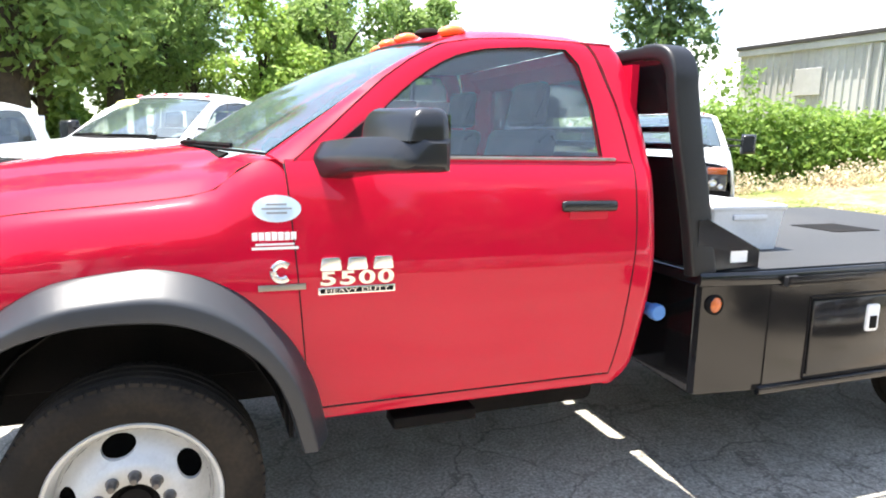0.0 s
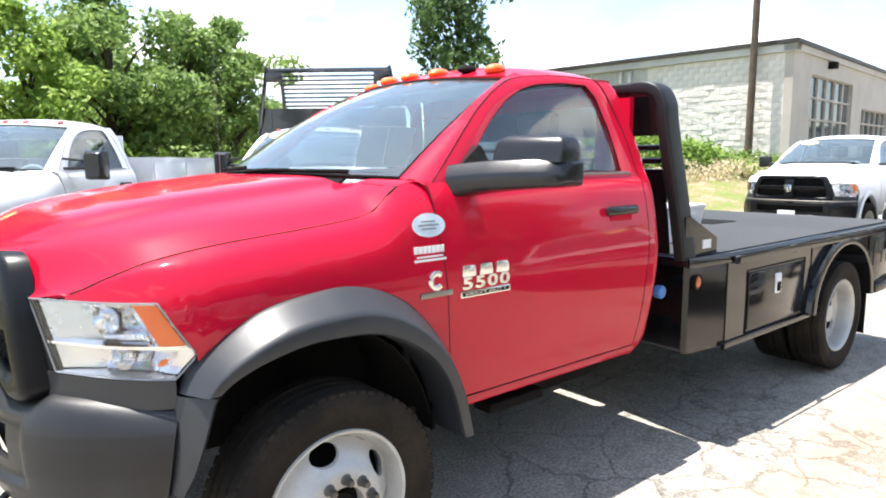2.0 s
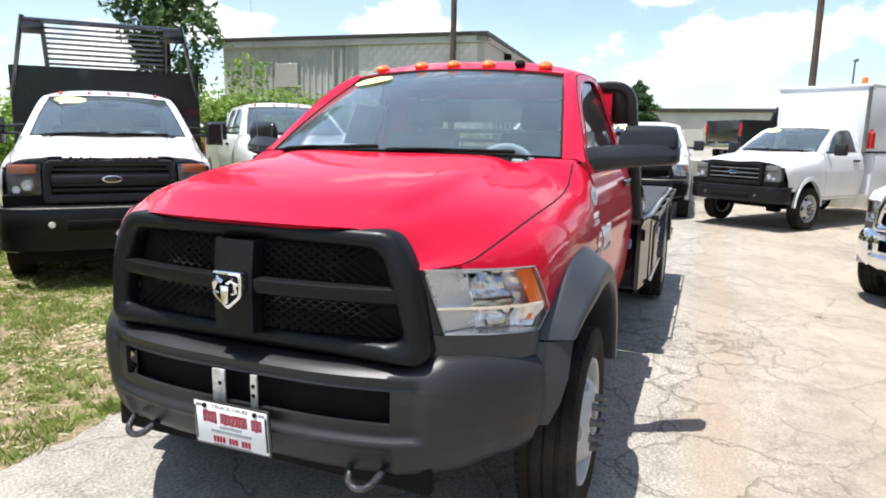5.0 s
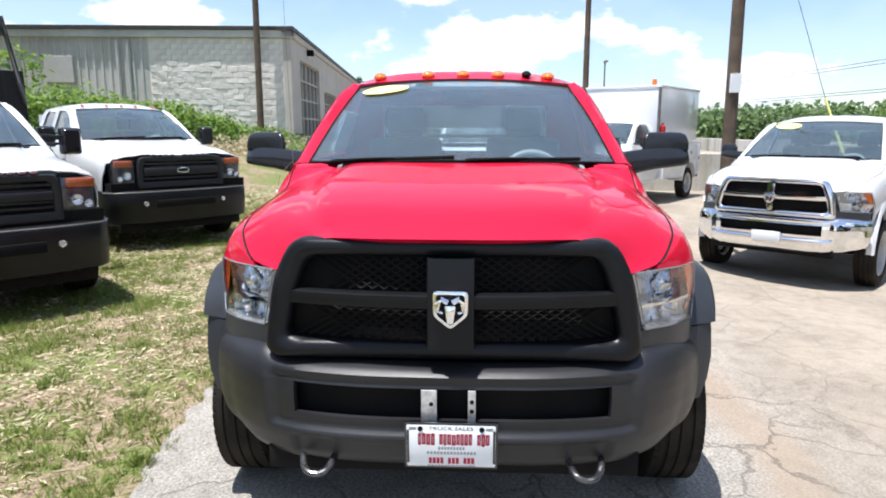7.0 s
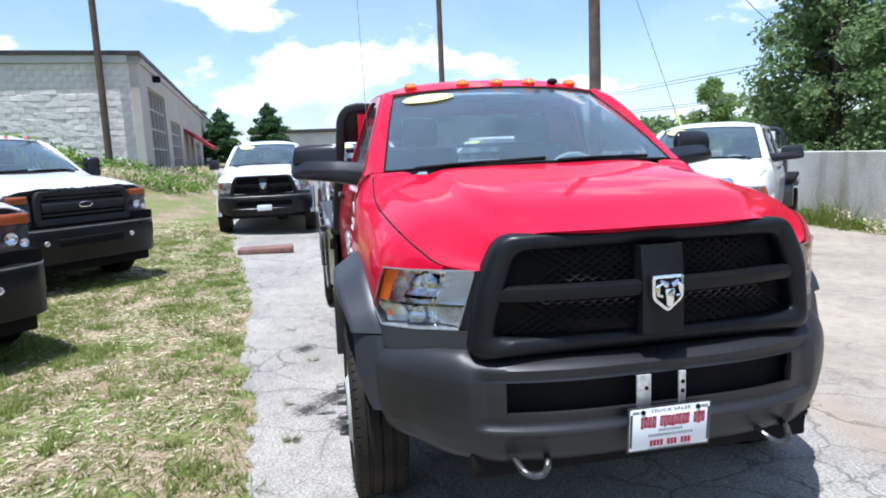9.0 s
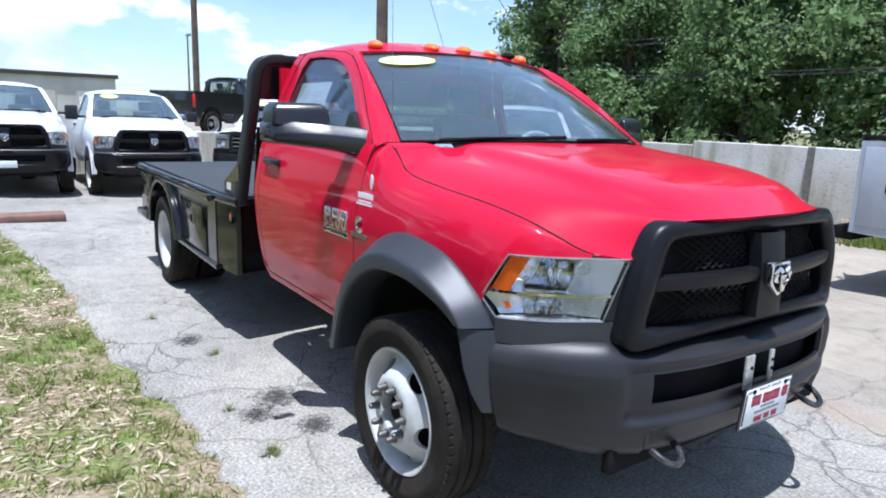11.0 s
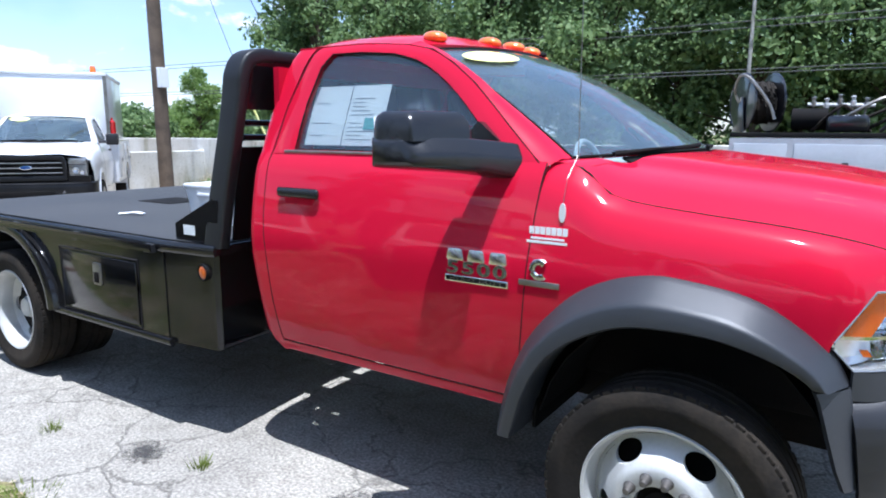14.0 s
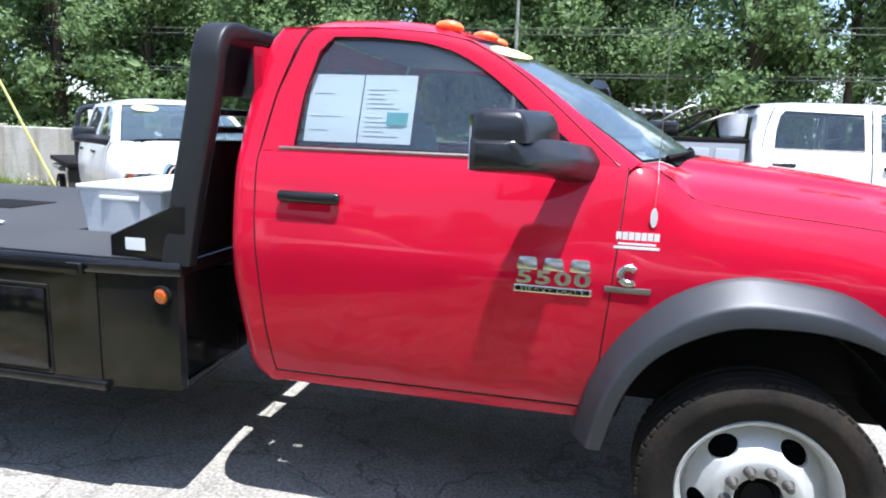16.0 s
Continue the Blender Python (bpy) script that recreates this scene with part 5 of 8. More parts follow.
def cab_side(parent, paint, style, s, doors, ext, hero):
    """Doors with window frames, panes, handles and the corner panel behind them."""
    E = ext
    for k in range(doors):
        first, last = k == 0, k == doors - 1
        fa = door_front if first else (lambda z: 1.71)
        fb = (lambda z: lerp(REAR_GAP, z) + E) if last else (lambda z: 1.70)
        rows = []
        zs = list(np.linspace(0.612, 1.494, 24))
        for z in zs:
            xa, xb = fa(z) + 0.002, fb(z) - 0.003
            rows.append([(x, s * side_y(x, z, style), z) for x in np.linspace(xa, xb, 18)])
        door = part("door", grid(rows, 0.03), paint, parent, smooth=40)
        top_b = fb(1.49)
        if first:
            so = [[(0.535, 1.490), (top_b - 0.004, 1.490)], None, None, [(1.26, 1.945), (1.12, 1.928), (1.0, 1.876), (0.88, 1.793), (0.76, 1.69), (0.535, 1.490)]]
            si = [[(0.70, 1.512), (top_b - 0.085, 1.512)], None, None, [(1.32, 1.903), (1.20, 1.886), (1.09, 1.845), (0.98, 1.775), (0.87, 1.68), (0.70, 1.512)]]
        else:
            so = [[(1.712, 1.490), (top_b - 0.004, 1.490)], None, None, [(1.712, 1.945), (1.712, 1.490)]]
            si = [[(1.775, 1.512), (top_b - 0.085, 1.512)], None, None, [(1.79, 1.88), (1.775, 1.512)]]
        if last:
            so[1] = [(top_b - 0.004, 1.490), (1.876 + E, 1.70), (1.80 + E, 1.90), (1.765 + E, 1.945)]
            si[1] = [(top_b - 0.140, 1.512), (1.762 + E, 1.70), (1.722 + E, 1.85), (1.67 + E, 1.905)]
            so[2] = [(1.765 + E, 1.945), so[3][0]]
            si[2] = [(1.67 + E, 1.905), si[3][0]]
        else:
            so[1] = [(top_b - 0.004, 1.490), (1.696, 1.945)]
            si[1] = [(1.615, 1.512), (1.615, 1.88)]
            so[2] = [(1.696, 1.945), so[3][0]]
            si[2] = [(1.615, 1.88), (1.56, 1.905), si[3][0]]
        part("window_frame", loops_band(so, si, 12, 0.0, style, s), paint, door, smooth=50)
        part("window_pane", pane_on_side(si, s, 0.014), TINTED, door, "dark tinted door glass", smooth=0)
        gasket = []
        for sg in si:
            gasket += [(p.x, s * (curve(SIDE, p.z) - 0.004), p.z) for p in resample([(q[0], 0, q[1]) for q in sg], 12)[:-1]]
        part("window_gasket", tube(gasket, 0.0045, 6, closed=True), DARK, door)
        belt = [(x, s * (curve(SIDE, 1.506) + 0.004), 1.506) for x in np.linspace(si[0][0][0], si[0][1][0], 8)]
        part("belt_moulding", tube(belt, 0.007, 6), STEEL, door)
        hx = fb(1.32) - 0.334
        hb = box(hx - 0.028, hx + 0.228, s * (side_y(1.5, 1.325, style) + 0.020) - 0.012, s * (side_y(1.5, 1.325, style) + 0.020) + 0.014, 1.303, 1.347, 0.015, 3)
        handle = part("door_handle", hb, MIRRORSHELL, door, "black plastic pull handle")
        part("handle_recess", prism(rounded([(hx + 0.015, 1.235), (hx + 0.19, 1.235), (hx + 0.19, 1.325), (hx + 0.015, 1.325)], 0.03), s * (side_y(1.5, 1.28, style) - 0.008), s * (side_y(1.5, 1.28, style) + 0.0015)), paint, door)
        part("handle_mount", box(hx + 0.008, hx + 0.162, s * (side_y(1.5, 1.325, style)) - 0.006, s * (side_y(1.5, 1.325, style)) + 0.014, 1.31, 1.338, 0.004), DARK, door)
        # gaps round the door
        zz = np.linspace(0.608, 1.49, 20)
        part("door_seam", tube([(fb(z), s * (side_y(1.5, z, style) - 0.001), z) for z in zz], 0.0024, 6), SEAM, door)
        if first:
            part("door_seam", tube([(fa(z) - 0.001, s * (side_y(0.5, z, style) - 0.001), z) for z in zz], 0.0024, 6), SEAM, door)
        part("door_seam", tube([(x, s * (side_y(x, 0.606, style) - 0.001), 0.606) for x in np.linspace(fa(0.606), fb(0.606), 10)], 0.0022, 6), SEAM, door)
        if first:
            top = [(p.x, s * (curve(SIDE, p.z) + 0.001), p.z) for p in resample([(q[0], 0, q[1]) for q in so[3]], 16)]
            part("door_seam", tube(top, 0.0018, 6), SEAM, door)
        over = [(p.x, s * (curve(SIDE, p.z) + 0.001), p.z) for p in resample([(q[0], 0, q[1]) for q in (so[2][::-1] + so[1][::-1][1:])], 20)]
        part("door_seam", tube(over, 0.0018, 6), SEAM, door)
    # sill and rear corner
    rows = [[(x, s * y, z) for x in np.linspace(0.575, 1.85 + E, 10)] for z, y in ((0.602, 0.977), (0.585, 0.976), (0.56, 0.965), (0.545, 0.935), (0.54, 0.86))]
    part("rocker_panel", grid(rows, 0.01), paint, parent)
    rows = []
    for z in np.linspace(0.548, 1.945, 30):
        a, b = lerp(REAR_GAP, z) + E + 0.004, lerp(CAB_END, z) + E
        y = curve(SIDE, z)
        r = 0.055
        row = [(x, s * y, z) for x in np.linspace(a, b - r, 5)]
        row += [(b - r + r * math.sin(radians(t)), s * (y - r + r * math.cos(radians(t))), z) for t in (20, 45, 70, 90)]
        row.append((b, s * (y - 0.20), z))
        rows.append(row)
    part("cab_corner", grid(rows, 0.012), paint, parent, smooth=40)


def cab_top(parent, paint, ext, lights, hero):
    """Roof, windscreen, pillars, back wall and cabin."""
    E = ext

    def bottom(v):
        return Vector((0.17 + 0.28 * v * v, 0.825 * v, 1.525 - 0.02 * v * v))

    def top(v):
        return Vector((1.055 + 0.13 * v * v, 0.665 * v, 1.985 - 0.035 * v * v))
    rows = []
    for i in range(9):
        t = i / 8
        row = []
        for j in range(21):
            v = -1 + j / 10
            p = bottom(v).lerp(top(v), t)
            p.z += 0.045 * math.sin(math.pi * t) * (1 - 0.5 * v * v)
            row.append(p)
        rows.append(row)
    part("windscreen", grid(rows, 0.005), GLASS, parent, "raked curved windscreen", smooth=60)
    edge = [bottom(v / 10) + Vector((0.004, 0, 0.003)) for v in range(-10, 11)]
    part("windscreen_gasket", tube(edge + [r[-1] for r in rows][1:] + [top(v / 10) for v in range(9, -11, -1)] + [r[0] for r in rows][::-1][1:-1], 0.006, 6, closed=True), DARK, parent)
    # roof
    rr = []
    for i in range(15):
        u = i / 14
        row = []
        for j in range(29):
            v = -1 + j / 14
            f = top(v)
            a = abs(v)
            yb = (0.665 + (0.741 - 0.665) * min(1, u * 3)) * v
            xb = f.x + (1.90 + E - f.x) * u
            crown = 1.947 + 0.085 * (1 - a ** 3.2) - 0.03 * max(0, u - 0.8) / 0.2
            start = f.z + 0.004
            k = min(1.0, u * 4)
            row.append((xb, yb, start * (1 - k) + crown * k if a < 0.999 else max(1.945, start * (1 - k) + 1.945 * k)))
        rr.append(row)
    part("roof", grid(rr, 0.012), paint, parent, smooth=40)
    if lights:
        zl = lambda x, y: 2.0
        for x, y in ((1.25, 0.54), (1.15, 0.22), (1.135, 0.0), (1.15, -0.22), (1.25, -0.54)):
            b = bmesh.new()
            bmesh.ops.create_uvsphere(b, u_segments=14, v_segments=8, radius=1)
            moved(b, Matrix.Translation((x, y, 2.012 - 0.05 * abs(y) ** 2)) @ Matrix.Diagonal((0.062, 0.043, 0.028, 1) if hero else (0.05, 0.026, 0.02, 1)))
            part("roof_marker_lamp", b, AMBER if hero else PINKLENS, parent, "amber dome clearance lamp" if hero else "small faded red clearance lamp")
    for s in (-1, 1):
        rows = []
        band = resample([(0.505, 0, 1.475), (0.535, 0, 1.49), (0.76, 0, 1.692), (0.88, 0, 1.795), (1.0, 0, 1.878), (1.12, 0, 1.930), (1.26, 0, 1.947)], 14)
        for i in range(14):
            t = i / 13
            a = bottom(1).lerp(top(1), t)
            a.z += 0.045 * math.sin(math.pi * t) * 0.5
            b = Vector((band[i].x, curve(SIDE, band[i].z) - 0.002, band[i].z))
            m = a.lerp(b, 0.5) + Vector((-0.012, 0.012, 0.014))
            rows.append([(p.x, s * p.y, p.z) for p in (a + Vector((0.012, 0, -0.012)), a, m, b)])
        part("a_pillar", grid(rows, 0.0), paint, parent, smooth=50)
        # cowl corner between hood, pillar and fender
        cols = []
        for y in (0.70, 0.74, 0.78, 0.825):
            q = y / 0.895
            xh, v = curve(HOOD_BACK, q), y / 0.825
            zh = curve(SHUT_Z["ram"], xh) + (curve(DOME["ram"], xh) - curve(SHUT_Z["ram"], xh)) * curve(HOOD_ARC, q)
            cols.append(((xh - 0.022, y, zh - 0.006), (0.17 + 0.28 * v * v - 0.004, y, 1.521 - 0.02 * v * v)))
        cols[0] = tuple((q[0], q[1], q[2] - 0.008) for q in cols[0])
        cols += [((0.392, 0.872, 1.478), (0.474, 0.868, 1.502)), ((0.400, 0.889, 1.479), (0.496, 0.898, 1.498)), ((0.44, 0.892, 1.488), (0.508, 0.925, 1.489))]
        q = [[Vector(a).lerp(Vector(b), t) + Vector((0, 0, 0.006 * math.sin(math.pi * t))) for a, b in cols] for t in np.linspace(0, 1, 6)]
        part("cowl_corner", grid([[(p.x, s * p.y, p.z) for p in r] for r in q], 0.003), paint, parent, smooth=60)
    # cowl
    rows = [[bottom(v / 8) + Vector((dx * (1 - 0.6 * (v / 8) ** 2), 0, dz - 0.012 * (v / 8) ** 2)) for v in range(-6, 7)] for dx, dz in ((0.01, 0.0), (-0.05, -0.022), (-0.08, -0.034))]
    part("cowl_grille", grid(rows, 0.01), DARK, parent)
    def on_glass(v, t, out):
        p = bottom(v).lerp(top(v), t)
        return p + Vector((-0.4 * out, 0, 0.045 * math.sin(math.pi * t) * (1 - 0.5 * v * v) + 0.9 * out))
    for v0, v1, t1, a0 in ((0.80, 0.03, 0.024, 0.62), (-0.06, -0.76, 0.022, -0.70)):
        wp = part("wiper", tube([on_glass(v0 + (v1 - v0) * k / 7, 0.004 + (t1 - 0.004) * (k / 7) ** 1.4, 0.008) for k in range(8)], 0.007, 6, flat=(0.007, 0.010)), DARK, parent, "black wiper blade lying along the glass")
        vm = v0 + (v1 - v0) * 0.52
        part("wiper_arm", tube([on_glass(v0 + 0.02, -0.004, 0.010), on_glass((v0 + vm) / 2, 0.002, 0.016), on_glass(vm, 0.012, 0.014)], [0.010, 0.008, 0.005], 6), DARK, wp)
    # back wall
    w = bmesh.new()
    box(1.975 + E, 2.015 + E, -0.90, 0.90, 0.95, 1.50, 0, bm=w), box(1.91 + E, 1.95 + E, -0.90, 0.90, 0.60, 0.95, 0, bm=w)
    box(1.95 + E, 1.985 + E, -0.84, -0.62, 1.50, 1.86, 0, bm=w), box(1.95 + E, 1.985 + E, 0.62, 0.84, 1.50, 1.86, 0, bm=w), box(1.945 + E, 2.015 + E, -0.86, 0.86, 1.46, 1.50, 0, bm=w)
    rows = [[(1.88 + E + (0.09 if z < 1.9 else 0), y, z) for y in np.linspace(-0.74, 0.74, 9)] for z in (1.84, 1.90, 1.945)]
    grid(rows, 0.01, w)
    part("cab_back", w, paint, parent)
    part("rear_window", box(1.965 + E, 1.971 + E, -0.63, 0.63, 1.49, 1.86), TINTED, parent)
    # cabin
    part("cabin_floor", box(0.5, 1.85 + E, -0.90, 0.90, 0.60, 0.66), DARK, parent)
    dash = [(0.24, 1.30), (0.26, 1.47), (0.40, 1.50), (0.62, 1.475), (0.72, 1.40), (0.74, 1.28), (0.66, 1.02), (0.30, 1.0)]
    part("dashboard", prism(dash, -0.66, 0.66, "xz", bevel=0.02), INTERIOR, parent)
    part("headliner", box(1.20, 1.78 + E, -0.70, 0.70, 1.925, 1.94), INTERIOR, parent)
    wheel = []
    for k in range(28):
        a = 2 * math.pi * k / 28
        wheel.append(Vector((0.84 + 0.065 * math.sin(a), -0.42 + 0.19 * math.cos(a), 1.37 + 0.18 * math.sin(a))))
    st = tube(wheel, 0.016, 8, closed=True)
    box(0.80, 0.85, -0.50, -0.34, 1.34, 1.40, 0.01, bm=st)
    tube([(0.84, -0.60, 1.37), (0.83, -0.24, 1.37)], 0.014, 6, st), tube([(0.84, -0.42, 1.37), (0.775, -0.42, 1.20)], 0.014, 6, st)
    part("steering_wheel", st, INTERIOR, parent)
    for y in (-0.42, 0.42):
        for dx in ([0.0] if E < 0.5 else [0.0, E]):
            sb = prism(rounded([(1.46 + dx, 1.05), (1.60 + dx, 1.05), (1.72 + dx, 1.62), (1.60 + dx, 1.62)], 0.05), y - 0.26, y + 0.26, "xz", bevel=0.03)
            box(1.10 + dx, 1.58 + dx, y - 0.26, y + 0.26, 0.92, 1.08, 0.04, bm=sb)
            seat = part("seat", sb, SEATM, parent)
            part("headrest", prism(rounded([(1.63 + dx, 1.65), (1.73 + dx, 1.65), (1.74 + dx, 1.83), (1.66 + dx, 1.83)], 0.03), y - 0.13, y + 0.13, "xz", bevel=0.03), SEATM, seat)
    part("rear_view_mirror", box(0.99, 1.01, -0.12, 0.12, 1.86, 1.92, 0.008), DARK, parent)
    # under the body
    for y in (-0.41, 0.41):
        part("chassis_rail", box(-0.72, 2.2 + E, y - 0.05, y + 0.05, 0.46, 0.66), DARK, parent)
    e = box(-0.70, 0.46, -0.60, 0.60, 0.62, 1.20, 0.03)
    part("engine_block", e, DARK, parent)
    ax = tube([(0, -0.95, 0.40), (0, 0.95, 0.40)], 0.05, 8)
    box(-0.10, 0.10, -0.45, -0.20, 0.28, 0.52, 0.04, bm=ax)
    part("front_axle", ax, DARK, parent)
    for s in (-1, 1):
        rows = []
        for k in range(13):
            th = radians(14 + 152 * k / 12)
            rows.append([(0.50 * math.cos(th), s * y, 0.44 + 0.57 * math.sin(th)) for y in (0.55, 0.80, 0.97)])
        part("wheel_well", grid(rows, 0.006), DARK, parent)
        part("splash_shield", box(0.50, 0.515, min(s * 0.46, s * 0.965), max(s * 0.46, s * 0.965), 0.50, 1.12), DARK, parent)


def towing_mirror(parent, s):
    """Mirror on a deep arm with a sloping upper face; the head stands on the arm's outer half."""
    out, back = (1.345, 0.962) if s < 0 else (1.315, 1.01)
    rows = []
    for y, xf, xr, z0, zt in ((0.90, 0.585, 0.69, 1.415, 1.555), (0.945, 0.61, 0.715, 1.424, 1.562), (1.0, 0.64, 0.745, 1.436, 1.568), (1.06, 0.665, 0.785, 1.447, 1.573), (1.10, 0.682, 0.835, 1.453, 1.575), (1.18, 0.725, 0.835 + (back - 0.835) * 0.40, 1.460, 1.578),
                              (out - 0.06, 0.775, back - 0.015, 1.468, 1.580), (out - 0.018, 0.805, back - 0.006, 1.474, 1.576), (out, 0.84, back - 0.024, 1.490, 1.56)):
        o = rounded([(xf, z0 + 0.006), (xr, z0), (xr, zt), (xf + 0.046, zt), (xf, zt - 0.056)], [0.02, 0.012, 0.008, 0.01, 0.012], 3)
        rows.append([(p[0], s * y, p[1]) for p in o])
    b = grid(rows, closed=True)
    b.verts.ensure_lookup_table()
    nn = len(rows[0])
    b.faces.new([b.verts[i] for i in range(nn)][::-1]), b.faces.new([b.verts[i] for i in range(len(b.verts) - nn, len(b.verts))])
    arm = part("side_mirror", b, MIRRORSHELL, parent, "black towing mirror on a long arm", smooth=38)
    head = []
    for z, d, f in ((1.565, 0.0, 0.0), (1.60, 0.0, 0.004), (1.632, 0.005, 0.012), (1.652, 0.014, 0.024), (1.664, 0.030, 0.040), (1.668, 0.045, 0.052)):
        head.append([(p[0], s * p[1], z) for p in rounded([(0.735 + f, 1.05 + d), (0.80, 1.05 + d), (0.845 - d * 0.4, 1.10 + d), (back - 0.002 - d * 0.4, out - 0.03 - d), (back - 0.03 - d * 0.4, out - 0.012 - d), (0.825 + f, out - 0.012 - d)], [0.02, 0.012, 0.012, 0.012, 0.012, 0.018], 3)])
    hb = grid(head, closed=True)
    hb.verts.ensure_lookup_table()
    hb.faces.new([hb.verts[i] for i in range(len(hb.verts) - len(head[0]), len(hb.verts))])
    part("mirror_head", hb, MIRRORSHELL, arm, smooth=50)
    face = [(0.847, 1.115), (back - 0.006, out - 0.04), (back + 0.001, out - 0.04), (0.854, 1.115)]
    part("mirror_glass", prism([(x, s * y) for x, y in face], 1.475, 1.648, "xy"), MIRROR, arm)
    part("mirror_base", prism(rounded([(0.56, 1.41), (0.66, 1.415), (0.86, 1.56), (0.80, 1.642), (0.70, 1.56)], 0.015, 3), s * 0.88, s * 0.918), MIRRORSHELL, arm)


# wheels: built once, then shared
WHEELS = {}


def disc_sector(b, n_holes, r1, r2, depth, holes):
    """The dished wheel disc with oval hand holes cut through."""
    half = math.pi / n_holes
    for h in range(n_holes):
        mid = 2 * half * h + 0.35
        ring_o, ring_i, ring_d = [], [], []
        for k in range(24):
            a = 2 * math.pi * k / 24
            c, s = math.cos(a), math.sin(a)
            m = max(abs(c), abs(s))
            ro, to = (r1 + r2) / 2 + (r2 - r1) / 2 * c / m, half * s / m
            ri, ti = (r1 + r2) / 2 + 0.0315 * c, (0.053 / ((r1 + r2) / 2)) * s
            for r, t, ring, dd in ((ro, to, ring_o, 0), (ri, ti, ring_i, 0), (ri, ti, ring_d, -0.02)):
                ring.append((r * math.cos(mid + t), depth(r) + dd, r * math.sin(mid + t)))
        grid([ring_o, ring_i, ring_d], bm=b, closed=True)


def wheel_meshes():
    tyre = lathe([(0.262, -0.085), (0.30, -0.112), (0.352, -0.118), (0.385, -0.112), (0.399, -0.100), (0.405, -0.085), (0.405, -0.062), (0.394, -0.058), (0.394, -0.046), (0.405, -0.042), (0.405, -0.006), (0.394, -0.003), (0.394, 0.003), (0.405, 0.006),
                  (0.405, 0.042), (0.394, 0.046), (0.394, 0.058), (0.405, 0.062), (0.405, 0.085), (0.399, 0.100), (0.385, 0.112), (0.352, 0.118), (0.335, 0.1195), (0.330, 0.117), (0.30, 0.113), (0.275, 0.104), (0.262, 0.085)], 72)
    for k in range(64):
        a = 2 * math.pi * k / 64
        for y in (-0.096, 0.096):
            t = box(0.385, 0.4045, y - 0.0105, y + 0.0105, -0.015, 0.015, 0.003, 1)
            moved(t, Matrix.Rotation(a, 4, "Y"))
            merge(tyre, t)
    me = {}
    me["tyre"] = part("tyre", tyre, RUBBER)
    out = lathe([(0.262, 0.085), (0.272, 0.100), (0.268, 0.108), (0.258, 0.104), (0.246, 0.080), (0.238, 0.05), (0.236, -0.085), (0.262, -0.10)], 64)

    def convex(r):
        return lerp([(0.09, 0.128), (0.135, 0.128), (0.15, 0.120), (0.175, 0.095), (0.21, 0.055), (0.238, 0.035)], r)
    front = lathe([(0.262, 0.085), (0.272, 0.100), (0.268, 0.108), (0.258, 0.104), (0.246, 0.080), (0.238, 0.035), (0.236, -0.085), (0.262, -0.10)], 60)
    lathe([(0.238, convex(0.238)), (0.228, convex(0.228))], 60, front)
    disc_sector(front, 5, 0.158, 0.228, convex, 5)
    lathe([(0.158, convex(0.158)), (0.15, 0.120), (0.14, 0.127), (0.13, 0.129), (0.085, 0.129), (0.080, 0.125), (0.080, 0.03)], 60, front)
    bmesh.ops.remove_doubles(front, verts=front.verts[:], dist=0.004)
    me["front"] = part("wheel", front, RIMP, smooth=40)

    def dish(r):
        return lerp([(0.09, -0.06), (0.14, -0.06), (0.17, -0.045), (0.21, -0.02), (0.238, 0.0)], r)
    rear = lathe([(0.262, 0.085), (0.272, 0.100), (0.268, 0.108), (0.258, 0.104), (0.246, 0.085), (0.240, 0.05), (0.238, 0.0), (0.236, -0.085), (0.262, -0.10)], 60)
    lathe([(0.238, 0.0), (0.228, dish(0.228))], 60, rear)
    disc_sector(rear, 5, 0.158, 0.228, dish, 5)
    lathe([(0.158, dish(0.158)), (0.14, -0.06), (0.08, -0.06), (0.075, 0.0), (0.06, 0.03), (0.0, 0.032)], 48, rear)
    bmesh.ops.remove_doubles(rear, verts=rear.verts[:], dist=0.004)
    me["rear"] = part("wheel", rear, RIMP, smooth=40)
    cyl = lathe([(0.0, 0.172), (0.010, 0.170), (0.014, 0.160), (0.016, 0.134), (0.021, 0.130), (0.021, 0.122)], 12)
    me["nut"] = part("lug_nut", cyl, NUTM)
    hubm = lathe([(0.0, 0.10), (0.05, 0.10), (0.055, 0.085), (0.078, 0.08), (0.079, 0.0)], 24)
    me["hub"] = part("hub", hubm, DARK)
    back = lathe([(0.0, -0.03), (0.236, -0.03), (0.236, -0.06)], 32)
    me["drum"] = part("brake_drum", back, DARK)
    for k, o in me.items():
        WHEELS[k] = o.data
        bpy.data.objects.remove(o)


wheel_meshes()


def wheel(parent, x, y, s, kind, turn=0.0, scale=1.0, material=None):
    """kind: front (bulging disc) or rear (deep dish). s: the side that it faces."""
    m = pose(x, y, 0.405 * scale, 0, 0, 0 if s > 0 else 180) @ Matrix.Rotation(turn, 4, "Y") @ Matrix.Scale(scale, 4)
    w = share("wheel", WHEELS[kind], parent, m)
    share("tyre", WHEELS["tyre"], w, Matrix.Identity(4))
    share("brake_drum", WHEELS["drum"], w, Matrix.Identity(4))
    if kind == "front":
        share("hub", WHEELS["hub"], w, Matrix.Identity(4))
        for k in range(10):
            a = 2 * math.pi * k / 10
            share("lug_nut", WHEELS["nut"], w, Matrix.Translation((0.108 * math.cos(a), 0, 0.108 * math.sin(a))))
    return w


LAMP_PLAN = [(-0.812, 0.628), (-0.792, 0.655), (-0.715, 0.757), (-0.65, 0.838), (-0.59, 0.895), (-0.51, 0.953), (-0.415, 0.992)]


